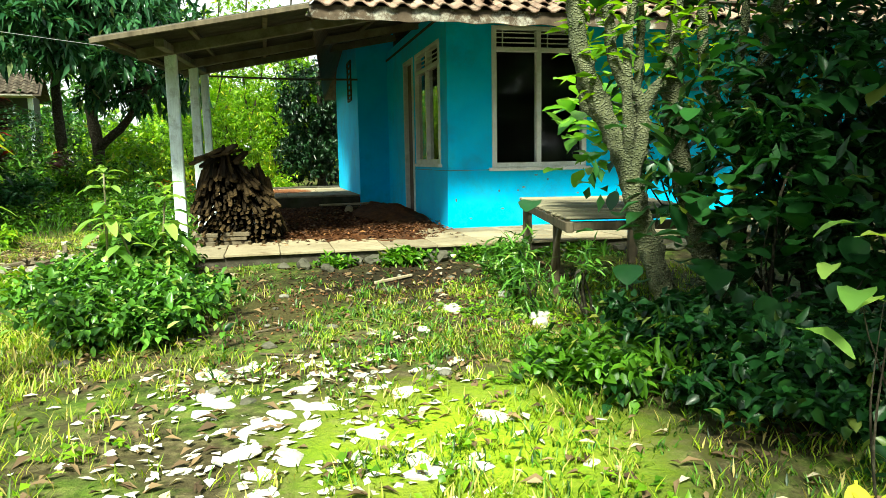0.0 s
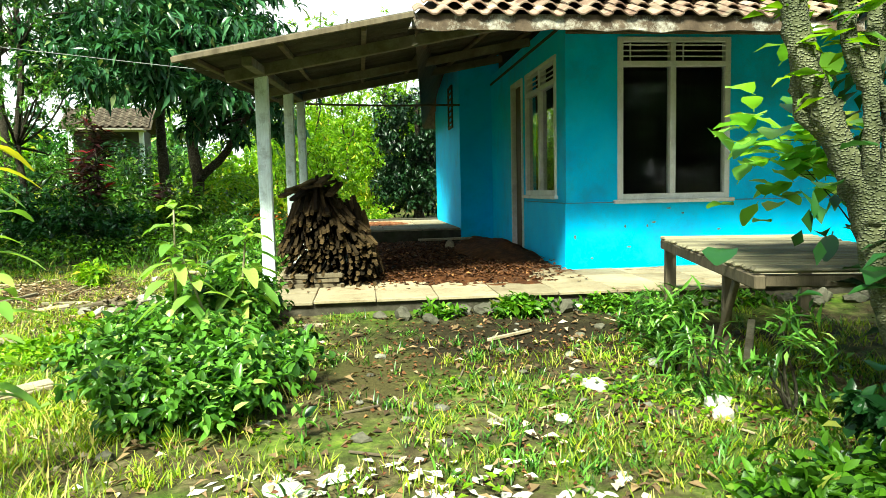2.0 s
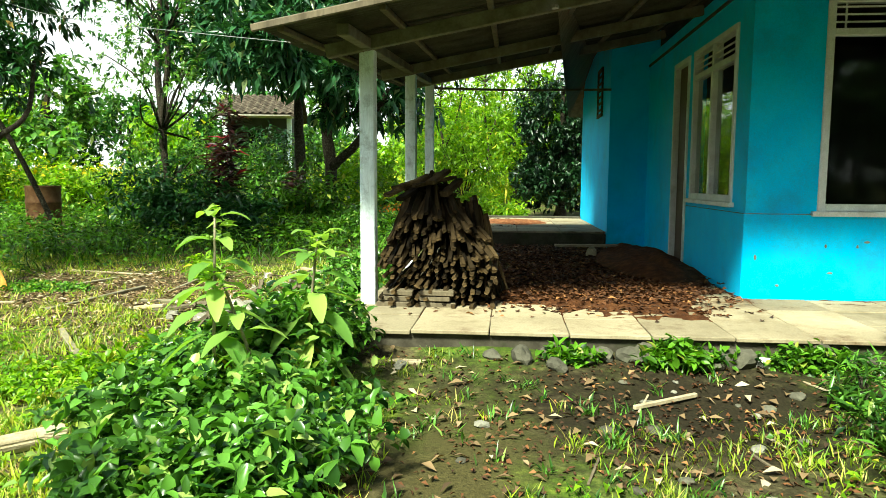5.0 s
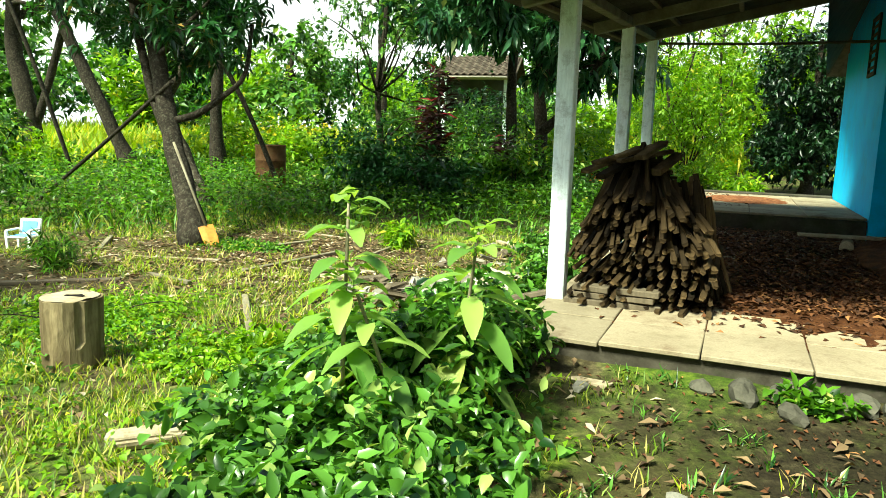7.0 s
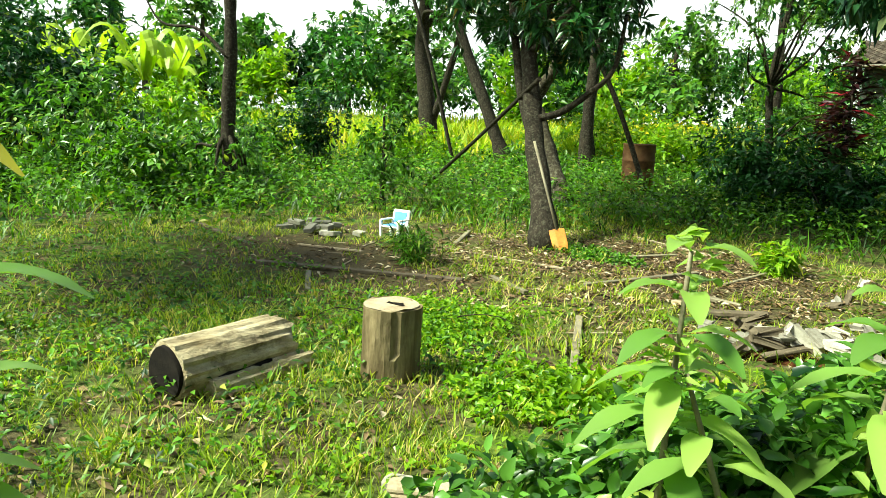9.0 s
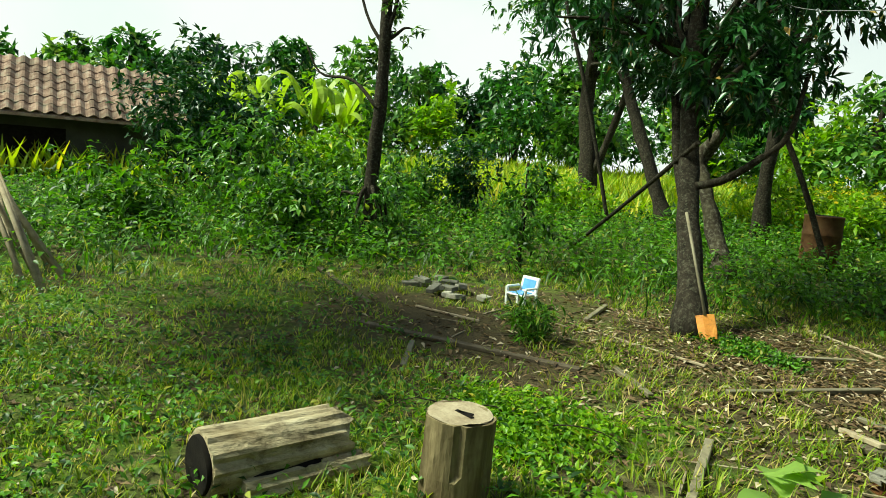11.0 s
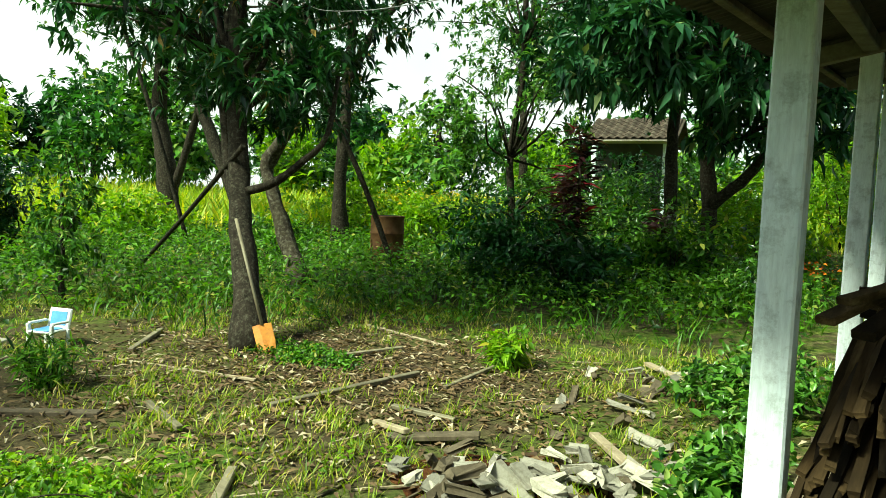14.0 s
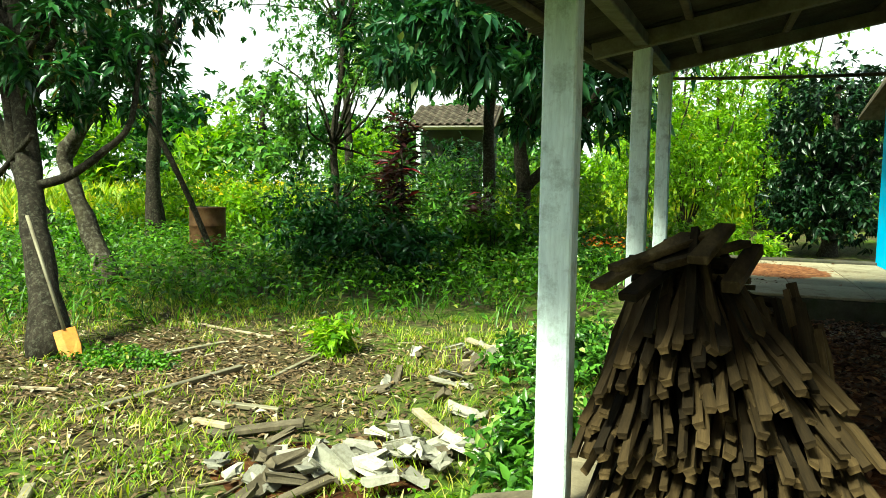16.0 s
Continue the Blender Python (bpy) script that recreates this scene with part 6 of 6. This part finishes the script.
def round_leaf_shrub(x, y, z, n, spread, label, L=0.13, m=None, h=1.35):
    t = thing("round_leaf_shrub", label, "shrub", x, y, gz(x, y))
    c = np.array([z, 0, h])
    P = c + rng.normal(size=(n, 3)) * np.array(spread)
    D = np.stack([rng.normal(size=n), rng.normal(size=n) - 0.4, rng.normal(0, 0.5, n)], 1)
    part("foliage", big_leaves(P, D, L * rng.uniform(0.7, 1.2, n), 0.85, 5, 0.25), m or L_ROUND, t)
    e = P[rng.integers(0, n, 4)]
    for line in limbs_to((0, 0, 0), [tuple(q) for q in e], 0.011, 0.1):
        part("stem", tube_mesh([line], 6, 0.1, 6, "stem"), M_BARK, t)


round_leaf_shrub(3.95, 5.1, -1.12, 120, (0.2, 0.2, 0.2), "shrub with round bright green leaves beside the bench", 0.19, None, 1.38)
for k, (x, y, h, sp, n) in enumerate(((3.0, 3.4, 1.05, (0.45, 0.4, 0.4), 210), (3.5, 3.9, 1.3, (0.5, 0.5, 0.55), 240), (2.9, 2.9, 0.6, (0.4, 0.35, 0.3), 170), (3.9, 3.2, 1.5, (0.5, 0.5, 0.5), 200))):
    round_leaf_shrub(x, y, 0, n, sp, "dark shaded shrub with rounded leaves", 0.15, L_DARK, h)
shrub("dark_bush", "thicket beside the succulent, deep shade in its leaf colour", 3.5, 3.6, (1.0, 0.9), 2.3, 520, 40, L_DARK, 0.14, 0.06, 8, 12, "bush", None, 0.35, "", 0.25, 0.1)
shrub("dark_bush", "thicket beside the succulent, deep shade in its leaf colour", 4.8, 3.4, (1.3, 1.2), 2.9, 420, 40, L_DARK, 0.18, 0.07, 8, 12, "bush", None, 0.35, "", 0.25, 0.1)
# tree added above the view to keep sun off the bushes below
tree("thicket_shade_tree", "broad tree added overhead to shade the thicket", 5.2, 3.2, [(0, 0, 0), (-0.15, 0, 1.2), (-0.35, 0, 2.4), (-0.3, 0, 3.8)], 0.15, 0.09,
     [((-0.9, -0.2, 3.9), (2.2, 1.9, 1.0), 600, 40)], L_DARK, 0.22, 0.08)

# tree added out of view; its crowns only shade the thicket and path
tree("unseen_shade_tree", "unseen tree added to shade the start of the path", 3.0, -0.3, [(0, 0, 0), (-0.2, 0.05, 1.2), (-0.6, 0.2, 2.6), (-1.2, 0.4, 3.8)], 0.14, 0.08,
     [((-1.05, 0.3, 4.0), (1.4, 1.2, 0.7), 380, 28), ((0.4, 0.8, 4.2), (1.6, 1.6, 0.8), 440, 26), ((0.3, 1.9, 4.4), (1.4, 1.2, 0.7), 320, 22)], L_DARK, 0.22, 0.08)

# another tree added out of view, to darken the far yard
tree("unseen_shade_tree", "unseen tree added to shade the far side of the yard", -7.3, 1.7, [(0, 0, 0), (0.1, 0.1, 1.2), (0.4, 0.5, 2.6), (0.8, 1.0, 3.9)], 0.15, 0.09,
     [((-0.2, 1.2, 4.5), (1.8, 1.7, 0.8), 300, 30), ((-1.4, 1.4, 4.6), (2.0, 1.8, 0.8), 300, 26)], L_MANGO, 0.22, 0.08)


def fan_plant(x, y, h, label, leaves, L, wf, m, spread=0.5):
    t = thing("edge_weed", label, "plant", x, y, gz(x, y))
    P = np.array([(rng.normal() * spread * 0.3, rng.normal() * spread * 0.3, h * rng.uniform(0.5, 1.0)) for _ in range(leaves)])
    D = np.stack([rng.normal(size=leaves) - 0.3, rng.normal(size=leaves) - 0.2, rng.normal(0, 0.35, leaves)], 1)
    part("foliage", big_leaves(P, D, L * rng.uniform(0.7, 1.2, leaves), wf), m, t)
    for line in limbs_to((0, 0, 0), [tuple(p) for p in P[::5]], 0.006, 0.1):
        part("stem", tube_mesh([line], 6, name="stem"), M_BARK, t)


fan_plant(1.86, 1.5, 0.98, "shrub with large drooping soft leaves by the path", 13, 0.15, 0.55, L_BIG, 0.35)
fan_plant(1.58, 1.3, 0.34, "low weed with yellowing leaves by the path", 8, 0.10, 0.6, L_YELLOW, 0.25)
shrub("fern", "green fern in the shade of the shrub", 2.3, 2.7, (0.4, 0.35), 0.4, 90, 14, L_SHADEGRASS, 0.10, 0.025, 9, 6, "fern")
shrub("tall_weed", "upright narrow-leaved weed before the bench", 2.02, 5.1, (0.16, 0.16), 0.55, 50, 12, L_BUSH, 0.13, 0.026, 9, 7, "weed")
shrub("tall_weed", "upright narrow-leaved weed before the bench", 2.2, 5.75, (0.16, 0.2), 0.42, 50, 10, L_BUSH, 0.12, 0.026, 9, 7, "weed")
for x, y, h in ((1.95, 4.6, 0.5), (2.25, 4.25, 0.6), (2.3, 6.4, 0.3)):
    shrub("tall_weed", "upright narrow-leaved weed before the bench", x, y, (0.17, 0.17), h, 34, 9, L_BUSH, 0.12, 0.022, 8, 7, "weed")

# ---- grass, weeds and litter ----
def grass(name, label, x, y, hmin, hmax, w, m, lean=0.5):
    N = len(x)
    a = rng.uniform(0, 2 * math.pi, N)
    D = np.stack([np.cos(a) * lean * rng.uniform(0.2, 1.3, N), np.sin(a) * lean * rng.uniform(0.2, 1.3, N), np.ones(N)], 1)
    U = np.stack([np.cos(a + 1.57), np.sin(a + 1.57), np.zeros(N)], 1)
    U = np.cross(D, U)
    P = np.stack([x, y, ground_z(x, y) - 0.01], 1)
    stuff(name, label, "grass", leaf_mesh(name, P, D, U, rng.uniform(hmin, hmax, N), w * rng.uniform(0.6, 1.3, N), 0.15, 0.25), m)


def scatter(n, x0, x1, y0, y1, keep, tuft=0.0, per=1):
    x, y = rng.uniform(x0, x1, n), rng.uniform(y0, y1, n)
    k = keep(x, y) > rng.uniform(size=n)
    x, y = np.repeat(x[k], per), np.repeat(y[k], per)
    return x + rng.normal(size=len(x)) * tuft, y + rng.normal(size=len(y)) * tuft


def blob(x, y, cx, cy, rx, ry):
    return np.clip(1.4 - np.hypot((x - cx) / rx, (y - cy) / ry), 0, 1)


def bare(x, y):
    b = np.zeros_like(x)
    for c in ((1.2, 6.7, 2.6, 0.9), (0.15, 5.3, 0.6, 1.2), (-4.6, 10.6, 2.0, 1.4), (-6.6, 7.6, 1.6, 1.0), (-7.6, 9.3, 1.2, 0.9), (0.1, 2.9, 0.6, 0.8)):
        b = np.maximum(b, blob(x, y, *c))
    house = ((x > -0.95) & (y > 7.05)).astype(float)
    return np.maximum(b, house)


def wave(x, y, f, s):
    return 0.5 + 0.5 * np.sin(x * f + s + 1.7 * np.sin(y * f * 0.7)) * np.sin(y * f * 1.1 + s * 2 + 1.3 * np.sin(x * f * 0.6))


x, y = scatter(5200, -6, 4.2, 1.2, 7.0, lambda x, y: (0.25 + 0.75 * wave(x, y, 2.3, 0.4)) * (1 - bare(x, y)), 0.035, 14)
grass("grass", "short yellow-green grass tufts by the path", x, y, 0.03, 0.11, 0.008, L_GRASS)
x, y = scatter(5600, -10, -1.0, 2.5, 13.5, lambda x, y: (0.2 + 0.8 * wave(x, y, 1.5, 2.1)) * (1 - 0.9 * bare(x, y)), 0.05, 14)
grass("grass", "patchy yard grass among the litter", x, y, 0.04, 0.16, 0.010, L_GRASS, 0.7)
x, y = scatter(1100, 0.3, 3.2, 1.2, 5.2, lambda x, y: 0.15 + 0.85 * wave(x, y, 2.0, 1.4), 0.03, 16)
grass("grass", "soft green moss and grass near the shrubs", x, y, 0.02, 0.07, 0.009, L_SHADEGRASS)


def ring(x, y):
    d = np.hypot(x, y - 5)
    return np.clip((d - 8.2) / 2.2, 0, 1) * (x < -1.6) * (1 - bare(x, y))


x, y = scatter(2000, -17, -1.6, 1.5, 20, ring, 0.09, 9)
grass("tall_grass", "lush tall weeds round the yard", x, y, 0.15, 0.50, 0.022, L_SHADEGRASS, 0.6)
x, y = scatter(9000, -17, -1.6, 1.5, 22, ring, 0.10, 7)
N = len(x)
P = np.stack([x, y, ground_z(x, y) + rng.uniform(0.04, 0.5, N)], 1)
D = rng.normal(size=(N, 3)) * np.array([1, 1, 0.4])
stuff("weeds", "broad-leaved green weeds round the yard", "weeds", leaf_mesh("weeds", P, D, np.tile([0, 0, 1.0], (N, 1)) + rng.normal(size=(N, 3)) * 0.3, 0.12 * rng.uniform(0.5, 1.3, N), 0.06 * rng.uniform(0.5, 1.3, N)), L_SHADEGRASS)
x, y = scatter(2600, -7.5, 2.4, 1.6, 8.8, lambda x, y: (wave(x, y, 1.9, 5.0) ** 2) * (1 - bare(x, y)), 0.05, 8)
N = len(x)
P = np.stack([x, y, ground_z(x, y) + rng.uniform(0.01, 0.07, N)], 1)
D = rng.normal(size=(N, 3)) * np.array([1, 1, 0.35])
stuff("weeds", "small round-leaved weeds in the grass", "weeds", leaf_mesh("weeds", P, D, np.tile([0, 0, 1.0], (N, 1)) + rng.normal(size=(N, 3)) * 0.3, 0.045 * rng.uniform(0.5, 1.4, N), 0.03 * rng.uniform(0.5, 1.4, N)), L_BRIGHT)
x, y = scatter(1700, -8.5, -2.6, 1.8, 7.0, lambda x, y: (0.35 + 0.65 * wave(x, y, 1.3, 3.3)) * (1 - bare(x, y)), 0.07, 9)
N = len(x)
P = np.stack([x, y, ground_z(x, y) + rng.uniform(0.01, 0.13, N)], 1)
D = rng.normal(size=(N, 3)) * np.array([1, 1, 0.45])
stuff("weeds", "lush green weeds over the yard side", "weeds", leaf_mesh("weeds", P, D, np.tile([0, 0, 1.0], (N, 1)) + rng.normal(size=(N, 3)) * 0.3, 0.06 * rng.uniform(0.5, 1.4, N), 0.026 * rng.uniform(0.5, 1.4, N)), L_SHADEGRASS)
# meadow
r, a = rng.uniform(19, 44, 30000), np.radians(rng.uniform(-8, 105, 30000))
x, y = -np.sin(a) * r, 5 + np.cos(a) * r
k = (x < -11) | (y > 27)
grass("meadow_grass", "tall sunlit yellow-green meadow grass", x[k], y[k], 0.5, 1.15, 0.09, L_MEADOW, 0.4)

# dead leaves
n = 6500
x, y = rng.uniform(-8, 3, n), rng.uniform(1.3, 12.5, n)
k = ~((x > -0.95) & (y > 7.1))
x, y = x[k], y[k]
stuff("dead_leaves", "brown dead leaves scattered on the ground", "leaf litter", leaf_mesh("dead_leaves", *flat_leaves(x, y, ground_z(x, y) + rng.uniform(0.008, 0.03, len(x)), 0.085, 0.035), 0.3, 0.15), L_DEAD)
n = 7000
x, y = rng.normal(-4.7, 1.5, n), rng.normal(10.0, 1.3, n)
stuff("dead_leaves", "dry litter on the bare trodden ground", "leaf litter", leaf_mesh("dead_leaves", *flat_leaves(x, y, ground_z(x, y) + rng.uniform(0.008, 0.035, n), 0.095, 0.028), 0.3, 0.15), L_DEAD)
n = 520
x, y = rng.normal(0.1, 0.55, n), rng.uniform(1.7, 4.0, n)
stuff("pale_leaves", "bleached dead leaves on the path", "leaf litter", leaf_mesh("pale_leaves", *flat_leaves(x, y, ground_z(x, y) + rng.uniform(0.006, 0.015, n), 0.07, 0.04, 0.12), 0.1, 0.05), L_PALE)

n = 3500
x, y = rng.normal(1.4, 1.3, n), rng.uniform(3.6, 7.1, n)
stuff("soil_crumbs", "small chips, crumbs and leaf bits on the trodden soil", "leaf litter", leaf_mesh("soil_crumbs", *flat_leaves(x, y, ground_z(x, y) + rng.uniform(0.004, 0.02, n), 0.035, 0.02, 0.5), 0.4, 0.1), L_LITTER)
x, y = scatter(700, -0.2, 4.2, 3.6, 7.05, lambda x, y: wave(x, y, 3.1, 0.9) ** 2, 0.03, 12)
grass("grass", "sparse weed tufts on the dark soil", x, y, 0.03, 0.12, 0.012, L_BUSH, 0.8)
for k in range(26):
    x, y, a, L = rng.uniform(-0.2, 3.0), rng.uniform(4.0, 6.9), rng.uniform(0, 6.28), rng.uniform(0.08, 0.3)
    x2, y2 = x + L * math.cos(a), min(7.0, y + L * math.sin(a))
    lying("twig", "small dry twig on the ground", "stick", (x, y, gz(x, y)), (x2, y2, gz(x2, y2) + 0.01), 0.012, 0.010, M_CUT if k % 3 else M_OLDWOOD, "path twigs")

# plaster chips on the front wall
front = bpy.data.objects["wall_front"]
for x, z, w, hh in ((2.55, 0.55, 0.02, 0.05), (3.15, 0.66, 0.02, 0.035), (3.2, 0.42, 0.05, 0.018), (3.5, 0.70, 0.05, 0.02), (3.42, 0.66, 0.02, 0.03), (3.85, 0.80, 0.035, 0.02), (3.68, 0.86, 0.06, 0.015), (4.3, 0.6, 0.04, 0.02), (2.75, 0.3, 0.03, 0.02)):
    bm = stone_bm(x * 9, w / 2, 0.003, hh / 2)
    chip = part("plaster_chip", bm, M_DARKSTONE, front, "small dark chip in the plaster")
    chip.location = (x, HY - 0.0125, z)

for host, a, b in ((front, (HX - 0.01, HY - 0.013), (XR, HY - 0.013)), (bpy.data.objects["wall_side"], (HX - 0.013, HY), (HX - 0.013, D1[0] - 0.08))):
    pts = [Vector((a[0] + (b[0] - a[0]) * i / 60, a[1] + (b[1] - a[1]) * i / 60, 0.943 + noise.noise((i * 0.7, 3, 0)) * 0.004)) for i in range(61)]
    part("crack_line", tube_mesh([(pts, [0.003 + 0.0035 * max(0, noise.noise((i * 0.5, 0, 7))) for i in range(61)])], 5, name="crack"), M_DARKSTONE, host, "thin dark crack along the painted dado")

# ---- pieces: porch tiles and roof tiles ----
slab = bpy.data.objects["porch_slab"]
tile_me = bpy.data.meshes.new("floor_tile")
bm = boxes((0.004, 0.546, 0.004, 0.546, 0, 0.03), bevel=0.005)
bm.to_mesh(tile_me)
bm.free()
tile_me.materials.append(M_CONC)
for a in range(19):
    for b in range(12):
        x, y = -0.88 + a * 0.55, 7.14 + b * 0.55
        if x + 0.55 > HX and b > 2 or x > 8.8 or y > 13.0:
            continue
        ob = new("floor_tile", tile_me)
        ob.parent = slab
        ob.matrix_basis = pose(x, y, SZ - 0.03 + float(rng.uniform(0, 0.006)), float(rng.normal() * 0.25), float(rng.normal() * 0.25), float(rng.normal() * 0.2))
rear = bpy.data.objects["rear_step"]
big = bpy.data.meshes.new("floor_tile")
bm = boxes((0.004, 0.686, 0.004, 0.96, 0, 0.03), bevel=0.005)
bm.to_mesh(big)
bm.free()
big.materials.append(M_CONC)
for a in range(4):
    for b in range(4):
        ob = new("floor_tile", big)
        ob.parent = rear
        ob.matrix_basis = pose(-0.9 + a * 0.69, 13.47 + b * 0.965, 0.402 + float(rng.uniform(0, 0.004)), 0, 0, 0)
tm = roof_tile()
slope = math.degrees(math.atan(RS))
for b in range(9):
    for a in range(33):
        ob = new("roof_tile", tm)
        ob.parent = house_roof
        x = RX0 + 0.1 * b + a * 0.222
        ob.matrix_basis = pose(x, RY0 - 0.07 + b * 0.26 * math.cos(radians(slope)), RZ0 + 0.028 + b * 0.26 * math.sin(radians(slope)) + float(rng.uniform(0, 0.012)) - 0.03, slope - 4 + float(rng.normal() * 1.2), float(rng.normal() * 1.5), float(rng.normal() * 1.2))
